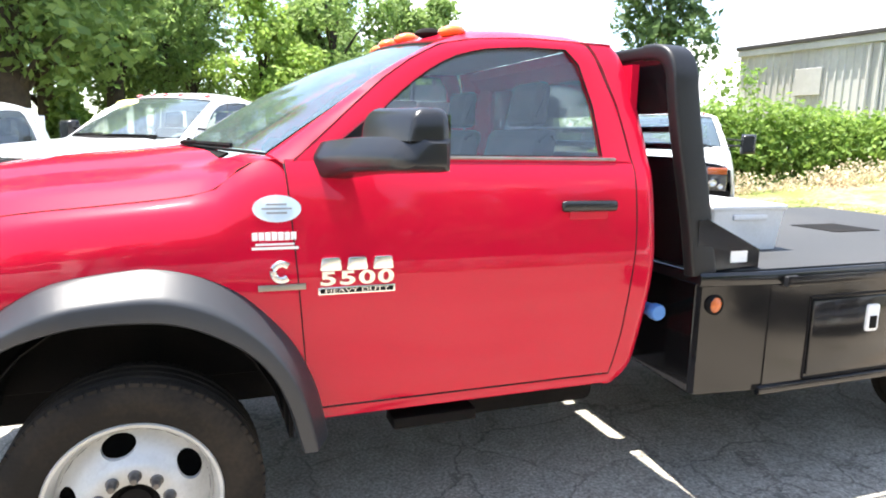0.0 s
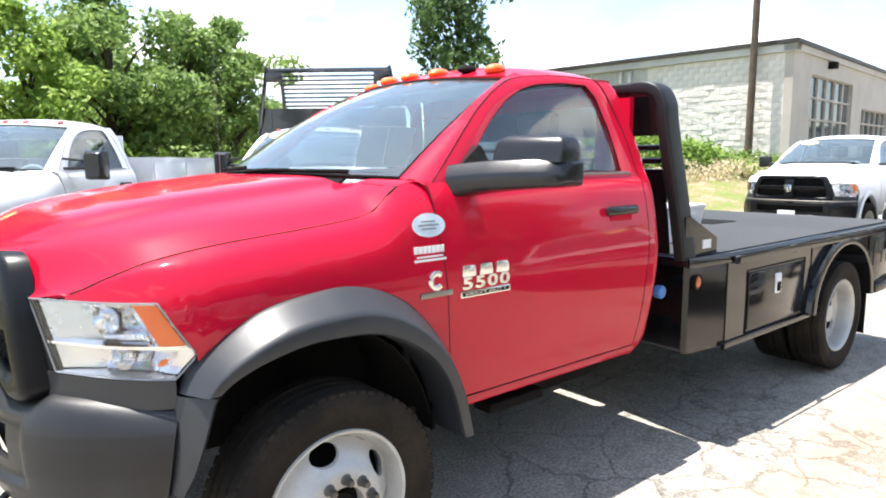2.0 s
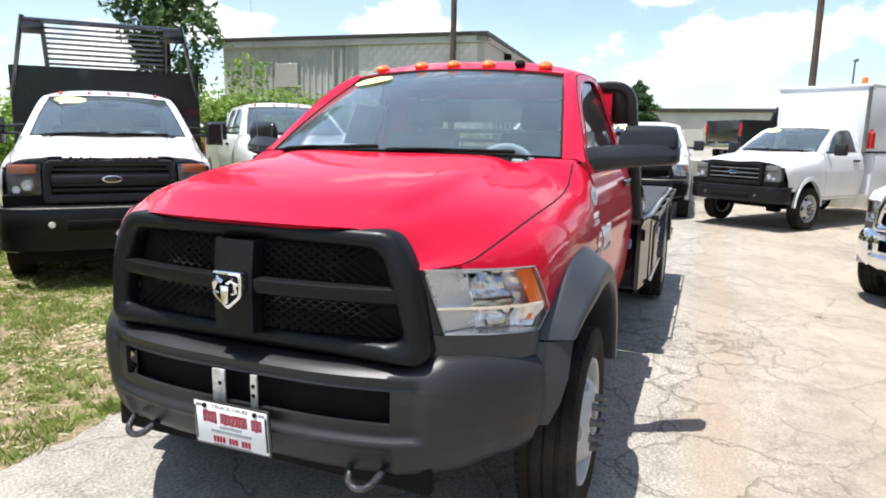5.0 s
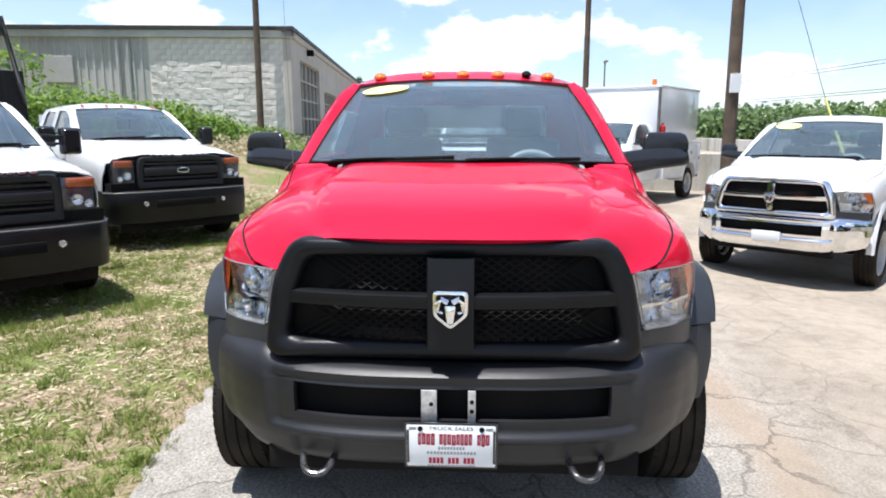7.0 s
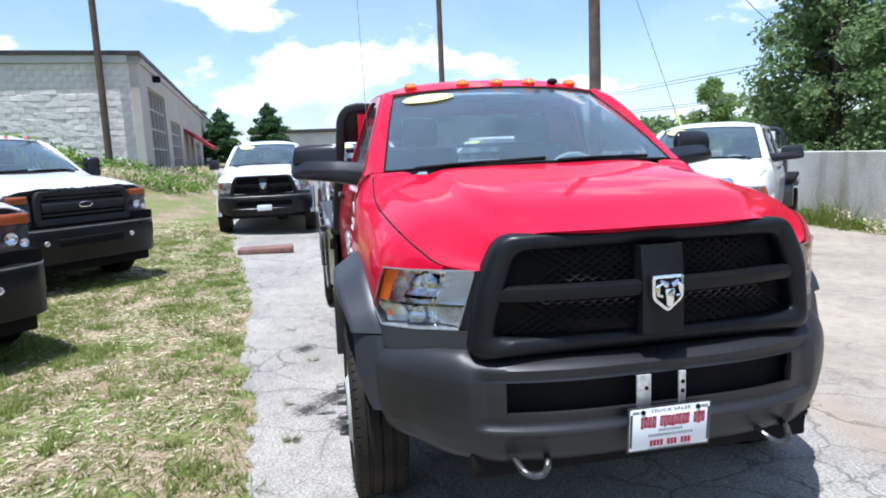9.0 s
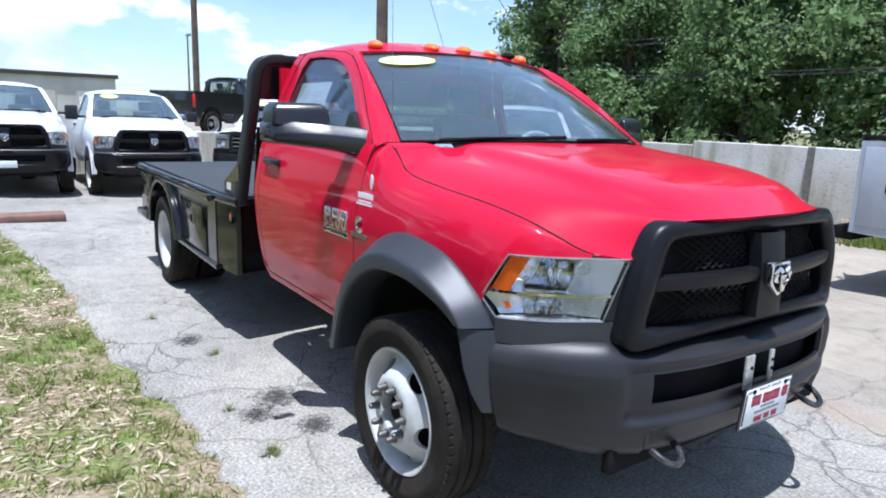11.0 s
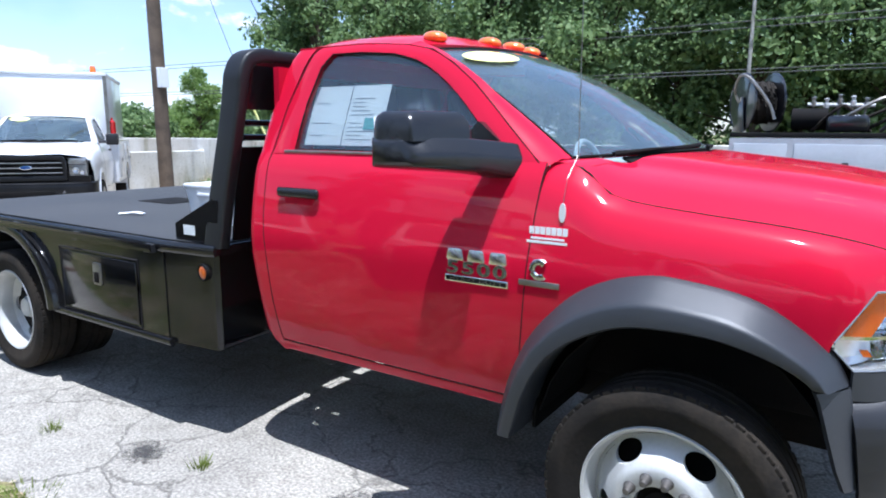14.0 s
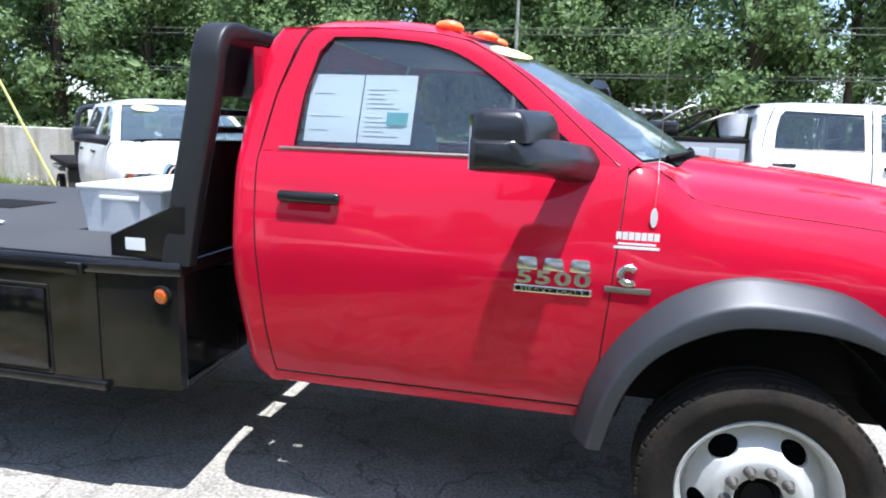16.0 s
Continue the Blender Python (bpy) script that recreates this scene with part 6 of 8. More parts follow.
def ram_lamp(parent, s, hero):
    """Lamp whose clear lens wraps round the corner to a pointed outer end; chambers, flutes and amber lens behind it."""
    P = resample(smooth_path([(a, b, 0) for a, b in LAMP_PLAN], 12), 121)
    ys, xs = [p.y for p in P], [p.x for p in P]

    def spot(w, t, inset=0.0):
        zi, zo = 0.953 + 0.222 * t, 0.933 + 0.233 * t
        a = float(np.interp(0.715 - 0.060 * t, ys, range(121)))
        b = float(np.interp(lerp([(0.933, -0.478), (1.0, -0.418), (1.166, -0.512)], zo), xs, range(121)))
        i = min(max(a + (b - a) * w, 0.0), 119.99)
        k = int(i)
        p, d = P[k].lerp(P[k + 1], i - k), (P[min(k + 2, 120)] - P[max(k - 2, 0)]).normalized()
        n = Vector((-d.y, d.x, 0))
        return (p.x - n.x * inset, s * (p.y - n.y * inset), zi + (zo - zi) * w)

    def sheet(w0, w1, t0, t1, inset, nw=14, nt=8, thick=0.003):
        deep = inset if callable(inset) else (lambda w, t: inset)
        return grid([[spot(w, t, deep(w, t)) for w in np.linspace(w0, w1, nw)] for t in np.linspace(t0, t1, nt)], thick)
    lamp = part("headlamp", sheet(0.0, 1.0, 0.0, 1.0, 0.0, 22, 9), CLEAR, parent, "clear polycarbonate headlamp with amber corner", smooth=60)
    # smooth inner chamber wall, fluted middle, plain outer end
    part("inner_reflector", sheet(0.02, 0.36, 0.03, 0.97, lambda w, t: 0.020 + 0.16 * w, 8, 4), LAMPIN, lamp, "smooth silver chamber wall", smooth=20)
    flutes = grid([[spot(w, t, 0.058 + (0.014 if i % 2 else 0.0) + 0.024 * abs(math.sin(t * math.pi * 2.2))) for i, w in enumerate(np.linspace(0.34, 0.74, 27))] for t in np.linspace(0.02, 0.98, 11)], 0.003)
    part("reflector", flutes, CHROME, lamp, "bright fluted silver reflector", smooth=0)
    part("outer_reflector", sheet(0.70, 0.99, 0.03, 0.97, lambda w, t: 0.066 - 0.040 * max(0.0, w - 0.75) / 0.25 + 0.008 * math.sin(t * 15), 9, 12), LAMPIN, lamp, smooth=0)
    part("turn_signal", sheet(0.805, 0.972, 0.38, 0.965, 0.010, 8, 8), TURNLENS, lamp, "amber corner lens")
    part("side_reflector", sheet(0.79, 0.845, 0.15, 0.24, 0.016, 4, 4), TURNLENS, lamp)
    for w, t, r in ((0.47, 0.71, 0.046), (0.50, 0.20, 0.036)):
        c = Vector(spot(w, t, 0.045))
        d = lathe([(r, 0.0), (r * 0.92, 0.018), (r * 0.62, 0.040), (0.014, 0.048), (0.0, 0.026)], 24, axis="X")
        part("lamp_bowl", moved(d, Matrix.Translation(c) @ Matrix.Rotation(radians(-s * 38), 4, "Z")), CHROME, lamp)
    for t in (0.012, 0.988):
        part("chamber_wall", grid([[spot(w, t, i) for w in np.linspace(0.01, 0.99, 18)] for i in (0.004, 0.05, 0.11)], 0.002), LAMPIN, lamp)
    part("lamp_divider", grid([[spot(w, t, i) for w in np.linspace(0.0, 0.98, 18)] for t, i in ((0.37, 0.05), (0.375, 0.008), (0.42, 0.008), (0.43, 0.05))], 0.002), CHROME, lamp)
    rim = [spot(w, 1, -0.001) for w in np.linspace(0, 1, 16)] + [spot(1, t, -0.001) for t in np.linspace(0.94, 0, 12)] + [spot(w, 0, -0.001) for w in np.linspace(0.94, 0, 15)] + [spot(0, t, -0.001) for t in np.linspace(0.1, 0.9, 8)]
    part("lamp_rim", tube(rim, 0.0030, 6, closed=True), LAMPTRIM, lamp)
    rows = []
    for t in np.linspace(0, 1, 4):
        row = []
        for w in np.linspace(-0.10, 1.0, 20):
            p = spot(max(w, 0.0), 0.0, -0.003) if w >= 0 else spot(w, 0.0, 0.004)
            row.append((p[0], p[1], p[2] - 0.004 - t * (p[2] - 0.848)))
        rows.append(row)
    part("lamp_bezel", grid(rows, 0.015), BEZELP, parent)
    part("lamp_surround", sheet(-0.16, -0.005, 0.0, 1.0, 0.010, 4, 6, 0.006), BUMPERP, parent)


def gx(y, z):
    """The grille's bowed and backward leaning face."""
    return -0.929 + 0.096 * (abs(y) / 0.66) ** 2.4 + 0.030 * max(0.0, (z - 1.08) / 0.22) ** 1.5


def ram_grille(parent, frame_mat, slim=1.0):
    outer = rounded([(-0.692, 0.89), (-0.66, 0.858), (0.66, 0.858), (0.692, 0.89), (0.648, 1.165), (0.572, 1.303), (-0.572, 1.303), (-0.648, 1.165)], [0.03, 0.03, 0.03, 0.03, 0.10, 0.06, 0.06, 0.10], 4)
    inner = rounded([(-0.602, 0.945), (-0.54, 0.932), (0.54, 0.932), (0.602, 0.945), (0.570, 1.08), (0.515, 1.240), (-0.515, 1.240), (-0.570, 1.08)], [0.03, 0.03, 0.03, 0.03, 0.15, 0.05, 0.05, 0.15], 4)
    rows = []
    for t, out in ((0.0, -0.06), (0.0, -0.008), (0.06, 0.004), (0.22, 0.012), (0.50, 0.012), (0.80, 0.0), (0.97, -0.022), (1.0, -0.035), (1.0, -0.075)):
        rows.append([(gx(a[0] * (1 - t) + b[0] * t, a[1] * (1 - t) + b[1] * t) - out, a[0] * (1 - t) + b[0] * t, a[1] * (1 - t) + b[1] * t) for a, b in zip(outer, inner)])
    g = part("grille", grid(rows, closed=True), frame_mat, parent, "bold cross-bar grille surround", smooth=50)
    bars = bmesh.new()
    ys = list(np.linspace(-0.595, 0.595, 25))
    sec = [(-0.030, 0.01), (-0.024, -0.012), (0.0, -0.020), (0.021, -0.018), (0.027, -0.006), (0.028, 0.02)]
    grid([[(gx(y, 1.092) + dx + 0.022, y, 1.092 + dz) for y in ys] for dz, dx in sec], 0.012, bars)
    part("grille_bar", bars, frame_mat, g)
    vb = grid([[(gx(0, z) + dx + 0.014, y, z) for z in np.linspace(0.925, 1.245, 10)] for y, dx in ((-0.088 * slim, 0.03), (-0.08 * slim, -0.015), (0, -0.022), (0.08 * slim, -0.015), (0.088 * slim, 0.03))], 0.012)
    part("grille_bar", vb, frame_mat, g)
    part("grille_backing", grid([[(gx(y, z) + 0.085, y, z) for y in ys] for z in (0.925, 1.03, 1.13, 1.245)], 0.004), DARK, g)
    mesh = bmesh.new()
    for sgn in (-1, 1):
        for k in range(-8, 30):
            for z0, z1 in ((0.938, 1.064), (1.120, 1.236)):
                y0 = -0.58 + k * 0.042
                pts = []
                for t in (0, 0.5, 1):
                    z = z0 + (z1 - z0) * t
                    y = y0 + sgn * (z - 1.0) * 1.55
                    pts.append((y, z))
                if all(abs(p[0]) < 0.598 - 0.3 * max(0.0, p[1] - 0.95) for p in pts):
                    tube([(gx(p[0], p[1]) + 0.060, p[0], p[1]) for p in pts], 0.0048, 4, mesh)
    part("grille_mesh", mesh, DARK, g)
    sh = rounded([(-0.062, 0.062), (0.062, 0.062), (0.060, -0.025), (0.0, -0.075), (-0.060, -0.025)], 0.016, 3)
    e = part("front_badge", prism([(p[0] * 1.0, 1.08 + p[1]) for p in sh], gx(0, 1.07) - 0.032, gx(0, 1.07) - 0.004, "yz", bevel=0.004), CHROME, g, "chrome shield badge")
    part("badge_field", prism([(p[0] * 0.8, 1.08 + p[1] * 0.8) for p in sh], gx(0, 1.07) - 0.0345, gx(0, 1.07) - 0.02, "yz"), DARK, e)
    hb = prism(rounded([(-0.020, 1.095), (0.020, 1.095), (0.011, 1.03), (-0.011, 1.03)], 0.006, 2), gx(0, 1.07) - 0.046, gx(0, 1.07) - 0.03, "yz", bevel=0.003)
    for sgn in (-1, 1):
        tube([(gx(0, 1.07) - 0.038, sgn * q[0], q[1]) for q in ((0.008, 1.105), (0.030, 1.118), (0.044, 1.10), (0.040, 1.072), (0.026, 1.066))], [0.011, 0.011, 0.010, 0.008, 0.005], 6, hb)
    part("badge_relief", hb, CHROME, e)
    return g


BUMPER_PLAN = [(-0.955, 0.0), (-0.948, 0.30), (-0.92, 0.50), (-0.885, 0.62), (-0.825, 0.735), (-0.745, 0.83), (-0.655, 0.905), (-0.57, 0.958), (-0.487, 1.0)]


def ram_bumper(parent, mat, hero=True):
    half = smooth_path([(a, b, 0) for a, b in BUMPER_PLAN], 9)
    plan = [Vector((p.x, -p.y, 0)) for p in half[::-1]] + half[1:]
    normals = []
    for i in range(len(plan)):
        d = (plan[min(len(plan) - 1, i + 1)] - plan[max(0, i - 1)]).normalized()
        n = Vector((-d.y, d.x, 0))
        normals.append(-n if n.x > 0 else n)

    def topz(y):
        return curve([(0, 0.842), (0.60, 0.846), (0.68, 0.858), (0.755, 0.880), (0.85, 0.876), (1.0, 0.856)], abs(y))

    def botz(y):
        return lerp([(0, 0.455), (0.5, 0.45), (0.8, 0.462), (1.06, 0.52)], abs(y))

    def ease(a, b, v):
        q = min(1.0, max(0.0, (v - a) / (b - a)))
        return q * q * (3 - 2 * q)
    roll = [(0.0, 0.078), (0.05, 0.046), (0.12, 0.029), (0.28, 0.012), (0.5, -0.001), (0.72, -0.005), (0.84, -0.001), (0.87, 0.004), (0.91, 0.012), (0.945, 0.024), (0.975, 0.040), (1.0, 0.064), (1.0, 0.12)]
    levels = [roll[0], roll[1]] + [(t, lerp(roll[:-1], t)) for t in sorted(list(np.linspace(0.08, 0.855, 34)) + [0.53, 0.838])] + roll[7:]
    rows = []
    for t, o in levels:
        row = []
        for p, n in zip(plan, normals):
            z = lerp([(0.0, botz(p.y)), (0.53, 0.660), (0.838, 0.778), (1.0, topz(p.y))], t)
            dent = 0.026 * ease(0.70, 0.655, abs(p.y)) * ease(0.592, 0.622, z) * ease(0.822, 0.792, z)
            dent += 0.020 * ease(0.60, 0.57, abs(p.y)) * ease(0.585, 0.565, z)
            row.append(p - n * (o + dent) + Vector((-0.062 * (1 - t) * ease(0.88, 1.0, abs(p.y)), 0, z + (0.004 if o > 0.1 else 0))))
        rows.append(row)
    b = grid(rows)
    dele = [f for f in b.faces if all(abs(v.co.y) < 0.585 and 0.6595 < v.co.z < 0.7785 and v.co.x < -0.8 for v in f.verts)]
    bmesh.ops.delete(b, geom=dele, context="FACES")
    bmesh.ops.recalc_face_normals(b, faces=b.faces)
    bmesh.ops.solidify(b, geom=b.faces[:], thickness=0.02)
    bp = part("front_bumper", b, mat, parent, "moulded wrap-around front bumper", smooth=50)
    inner = [(p - n * 0.09) for p, n in zip(plan, normals) if abs(p.y) < 0.66]
    part("bumper_slot", grid([[q + Vector((0, 0, z)) for q in inner] for z in (0.60, 0.84)], 0.006), DARK, bp)
    part("lower_valance", box(-0.82, -0.78, -0.70, 0.70, 0.40, 0.50, 0.01), DARK, bp)
    return bp


def tow_hook(parent, y):
    pts = smooth_path([(-0.74, y - 0.055, 0.50), (-0.87, y - 0.06, 0.492), (-0.93, y - 0.04, 0.462), (-0.945, y, 0.450), (-0.93, y + 0.04, 0.462), (-0.875, y + 0.062, 0.490)], 6)
    part("tow_hook", tube(pts, 0.013, 10), HOOKM, parent, "bent steel tow hook with worn black coat")


def text_on(name, word, size, m, mat, parent, depth=0.003):
    cu = bpy.data.curves.new(name, "FONT")
    cu.body, cu.size, cu.extrude, cu.align_x, cu.align_y = word, size, depth, "CENTER", "CENTER"
    cu.offset = 0.0022 if name == "numeral" else 0.0
    tmp = new(name, cu)
    deps = bpy.context.evaluated_depsgraph_get()
    me = bpy.data.meshes.new_from_object(tmp.evaluated_get(deps))
    bpy.data.objects.remove(tmp)
    me.materials.clear()
    me.materials.append(mat)
    o = new(name, me)
    o.parent = parent
    o.matrix_basis = m
    return o

SATIN = plain("satin_black_steel", (0.008, 0.008, 0.009), 0.45, 0.0, 0.0, (0.014, 0.014, 0.014), 2.5, 0.03, 60, spec=0.4)


def flat_bar(pts, w, h):
    """A broad bar of rounded oblong section, its width kept along the vehicle."""
    b = bmesh.new()
    pts = [Vector(p) for p in pts]
    sec = rounded([(-w, -h), (w, -h), (w, h), (-w, h)], 0.016, 3)
    rings = []
    for i, p in enumerate(pts):
        d = (pts[min(i + 1, len(pts) - 1)] - pts[max(i - 1, 0)]).normalized()
        u = (Vector((1, 0, 0)) - d * d.x).normalized()
        v = d.cross(u)
        rings.append([b.verts.new(p + u * q[0] + v * q[1]) for q in sec])
    n = len(sec)
    for a, c in zip(rings, rings[1:]):
        for k in range(n):
            b.faces.new((a[k], a[(k + 1) % n], c[(k + 1) % n], c[k]))
    b.faces.new(rings[0][::-1]), b.faces.new(rings[-1])
    bmesh.ops.recalc_face_normals(b, faces=b.faces[:])
    return b



def flatbed_body(parent):
    """Black steel skirted deck with tool boxes, wheel arches and a headache rack."""
    z1 = 1.035
    plan = [(2.19, -1.072), (2.55, -1.115), (5.46, -1.115), (5.46, 1.115), (2.55, 1.115), (2.19, 1.072)]
    deck = part("deck", prism(plan, 0.985, z1, "xy", bevel=0.006), BLACKPAINT, parent, "gloss black steel deck edge")
    part("deck_mat", prism([(2.22, -1.04), (2.57, -1.08), (5.43, -1.08), (5.43, 1.08), (2.57, 1.08), (2.22, 1.04)], z1 + 0.002, z1 + 0.008, "xy"), DECK, deck, "matt black rubberised deck surface")
    part("gooseneck_hatch", box(4.0, 4.40, -0.24, 0.10, z1 + 0.0085, z1 + 0.0125), DARK, deck)
    for s in (-1, 1):
        rail = []
        for x, y in ((2.19, 1.074), (2.55, 1.117), (3.9, 1.117), (5.46, 1.117)):
            rail.append((x, s * y, 1.01))
        part("deck_rail", tube(rail, 0.03, 8, flat=(0.012, 0.03)), BLACKPAINT, deck)
        part("rub_rail", tube([(2.60, s * 1.158, 1.0), (5.45, s * 1.158, 1.0)], 0.02, 6, flat=(0.006, 0.024)), BLACKPAINT, deck, "flat black rub rail along the deck's side")
        for x in (2.64, 3.36, 4.08, 4.76, 5.40):
            part("stake_pocket", box(x - 0.035, x + 0.035, s * 1.138 - 0.016, s * 1.138 + 0.016, 0.972, 1.018, 0.004, 1), PLASTIC, deck)
        # front tool box: slanting corner, then the long side
        corner = [[(2.20, s * 1.05, z), (2.21, s * 1.073, z), (2.55, s * 1.113, z)] for z in (0.505, 0.75, 0.985)]
        bx = bmesh.new()
        grid(corner, 0.006, bx)
        grid([[(x, s * y, z) for x, y in ((2.20, 1.05), (2.262, 1.02), (2.262, 0.70), (2.262, 0.46))] for z in (0.505, 0.985)], 0.006, bx)
        box(2.55, 3.66, s * 1.113 - 0.006, s * 1.113 + 0.006, 0.505, 0.985, 0, bm=bx)
        grid([[(2.20, s * 1.05, 0.505), (2.21, s * 1.073, 0.505), (2.55, s * 1.113, 0.505), (3.66, s * 1.113, 0.505)], [(2.262, s * 0.46, 0.505), (2.265, s * 0.46, 0.505), (2.55, s * 0.46, 0.505), (3.66, s * 0.46, 0.505)]], 0.006, bx)
        grid([[(3.66, s * y, z) for y in (1.113, 0.46)] for z in (0.505, 0.985)], 0.006, bx)
        tb = part("tool_box", bx, BLACKPAINT, parent, "gloss black side tool box", smooth=20)
        part("box_door", box(2.80, 3.58, s * 1.124 - 0.005, s * 1.124 + 0.005, 0.545, 0.895, 0.006), BLACKPAINT, tb)
        dl = [(2.785, s * 1.1205, 0.53), (3.595, s * 1.1205, 0.53), (3.595, s * 1.1205, 0.91), (2.785, s * 1.1205, 0.91)]
        part("door_gap", tube(dl, 0.006, 4, closed=True), SEAM, tb)
        la = part("paddle_latch", prism(rounded([(3.135, 0.725), (3.215, 0.725), (3.215, 0.855), (3.135, 0.855)], 0.015, 3), s * 1.124, s * 1.138, "xz", bevel=0.003), LINER if s < 0 else STEEL, tb, "pale zinc paddle latch" if s < 0 else "dull zinc paddle latch")
        part("latch_paddle", box(3.155, 3.195, s * 1.141 - 0.004, s * 1.141 + 0.004, 0.74, 0.80, 0.003), DARK, la)
        part("lower_rail", tube([(2.52, s * 1.122, 0.500), (3.70, s * 1.122, 0.500)], 0.018, 8, flat=(0.016, 0.022)), BLACKPAINT, tb)
        mx, my = 2.277, 1.082
        d = lathe([(0.0, 0.014), (0.018, 0.013), (0.028, 0.009), (0.034, 0.004), (0.036, -0.01)], 20)
        moved(d, Matrix.Translation((mx, s * (my + 0.002), 0.90)) @ Matrix.Rotation(radians(-6 if s > 0 else 186), 4, "Z"))
        mk = part("side_marker", d, MARKERLENS, tb, "round amber side marker lamp")
        ring = lathe([(0.034, 0.006), (0.039, 0.010), (0.044, 0.006), (0.045, -0.01)], 20)
        part("marker_ring", moved(ring, Matrix.Translation((mx, s * (my + 0.002), 0.90)) @ Matrix.Rotation(radians(-6 if s > 0 else 186), 4, "Z")), DARK, mk)
        # wheel arch
        rows = []
        for k in range(21):
            th = radians(180 * k / 20)
            c, sn = math.cos(th), math.sin(th)
            rows.append([(4.27 + 0.52 * c, s * 0.62, 0.50 + 0.44 * sn), (4.27 + 0.52 * c, s * 1.11, 0.50 + 0.44 * sn), (4.27 + 0.525 * c, s * 1.16, 0.50 + 0.445 * sn), (4.27 + 0.56 * c, s * 1.168, 0.50 + 0.475 * sn), (4.27 + 0.60 * c, s * 1.155, 0.50 + 0.505 * sn), (4.27 + 0.61 * c, s * 1.11, 0.50 + 0.51 * sn)])
        part("rear_wheel_arch", grid(rows, 0.006), BLACKPAINT, parent, smooth=50)
        # panel over the arch and the small rear box
        fill = bmesh.new()
        for k in range(20):
            xa, xb = 3.66 + 1.22 * k / 20, 3.66 + 1.22 * (k + 1) / 20
            za, zb = [0.50 + 0.47 * math.sqrt(max(0, 1 - ((x - 4.27) / 0.56) ** 2)) for x in (xa, xb)]
            grid([[(xa, s * 1.113, min(0.98, za)), (xa, s * 1.113, 0.985)], [(xb, s * 1.113, min(0.98, zb)), (xb, s * 1.113, 0.985)]], 0.006, fill)
        part("side_panel", fill, BLACKPAINT, parent)
        rb = box(4.88, 5.44, s * 0.78 - 0.335, s * 0.78 + 0.335, 0.56, 0.985, 0.01)
        rbx = part("tool_box", rb, BLACKPAINT, parent, "short gloss black rear tool box")
        part("box_door", box(4.93, 5.36, s * 1.118 - 0.006, s * 1.118 + 0.006, 0.60, 0.93, 0.006), BLACKPAINT, rbx)
        part("paddle_latch", box(5.10, 5.18, s * 1.126 - 0.006, s * 1.126 + 0.006, 0.72, 0.82, 0.004), STEEL, rbx)
        part("rear_step", box(4.92, 5.50, s * 0.9 - 0.26, s * 0.9 + 0.26, 0.49, 0.555, 0.01), BLACKPAINT, rbx)
        part("tail_lamp", box(5.455, 5.475, s * 0.85 - 0.09, s * 0.85 + 0.09, 0.70, 0.78, 0.008), REDLENS, parent)
        part("mud_flap", box(4.86, 4.875, s * 0.86 - 0.25, s * 0.86 + 0.25, 0.16, 0.55), DARK, parent)
        # rack side: leaning flat tube with a rounded shoulder
        pts = smooth_path([(2.225, s * 1.035, 1.03), (2.19, s * 1.01, 1.30), (2.14, s * 0.98, 1.60), (2.118, s * 0.963, 1.78), (2.112, s * 0.955, 1.86), (2.108, s * 0.92, 1.925), (2.104, s * 0.86, 1.952), (2.10, s * 0.78, 1.957)], 6)
        part("rack_upright", flat_bar(pts, 0.062, 0.034), SATIN, parent, "broad flat black rack upright with a curved shoulder")
        gus = [(2.18, z1 + 0.005), (2.52, z1 + 0.005), (2.52, 1.125), (2.225, 1.262), (2.18, 1.262)]
        gp = part("rack_gusset", prism(gus, s * 1.052 - 0.006, s * 1.052 + 0.006, "xz"), BLACKPAINT, parent)
        part("gusset_lip", tube([(2.52, s * 1.037, 1.127), (2.225, s * 1.037, 1.264)], 0.012, 6, flat=(0.02, 0.006)), BLACKPAINT, gp)
        part("maker_decal", box(2.36, 2.45, s * 1.0595 - 0.001, s * 1.0595 + 0.001, 1.075, 1.125), PAPER, gp)
    part("rack_top_bar", flat_bar([(2.07, -0.80, 1.957), (2.06, -0.6, 1.957), (2.06, 0.6, 1.957), (2.07, 0.80, 1.957)], 0.024, 0.03), SATIN, parent)
    low = bmesh.new()
    grid([[(2.214, y, 1.05) for y in np.linspace(-0.95, 0.95, 9)], [(2.146, y, 1.52) for y in np.linspace(-0.94, 0.94, 9)]], 0.012, low)
    part("rack_panel", low, BLACKPAINT, parent, "solid black lower rack panel")
    up = bmesh.new()
    grid([[(2.09, y, 1.70) for y in np.linspace(-0.95, 0.95, 9)], [(2.06, y, 1.945) for y in np.linspace(-0.92, 0.92, 9)]], 0.012, up)
    part("rack_panel", up, BLACKPAINT, parent)
    for z, x in ((1.565, 2.115), (1.635, 2.108)):
        part("rack_bar", tube([(x, -0.93, z), (x, 0.93, z)], 0.016, 8), BLACKPAINT, parent)
    # fuel filler
    f = lathe([(0.0, 0.03), (0.032, 0.03), (0.036, 0.022), (0.036, -0.005), (0.027, -0.01), (0.027, -0.12)], 20)
    moved(f, Matrix.Translation((2.04, -0.99, 0.865)) @ Matrix.Rotation(radians(180), 4, "Z"))
    part("fuel_filler", f, BLUEHOSE, parent, "blue fuel filler cap")
    tube_b = tube([(2.04, -0.9, 0.865), (2.0, -0.7, 0.80), (2.0, -0.5, 0.7)], 0.03, 8)
    part("filler_hose", tube_b, DARK, parent)
    fr = bmesh.new()
    box(1.9, 5.40, 0.36, 0.46, 0.62, 0.90, 0, bm=fr), box(1.9, 5.40, -0.46, -0.36, 0.62, 0.90, 0, bm=fr)
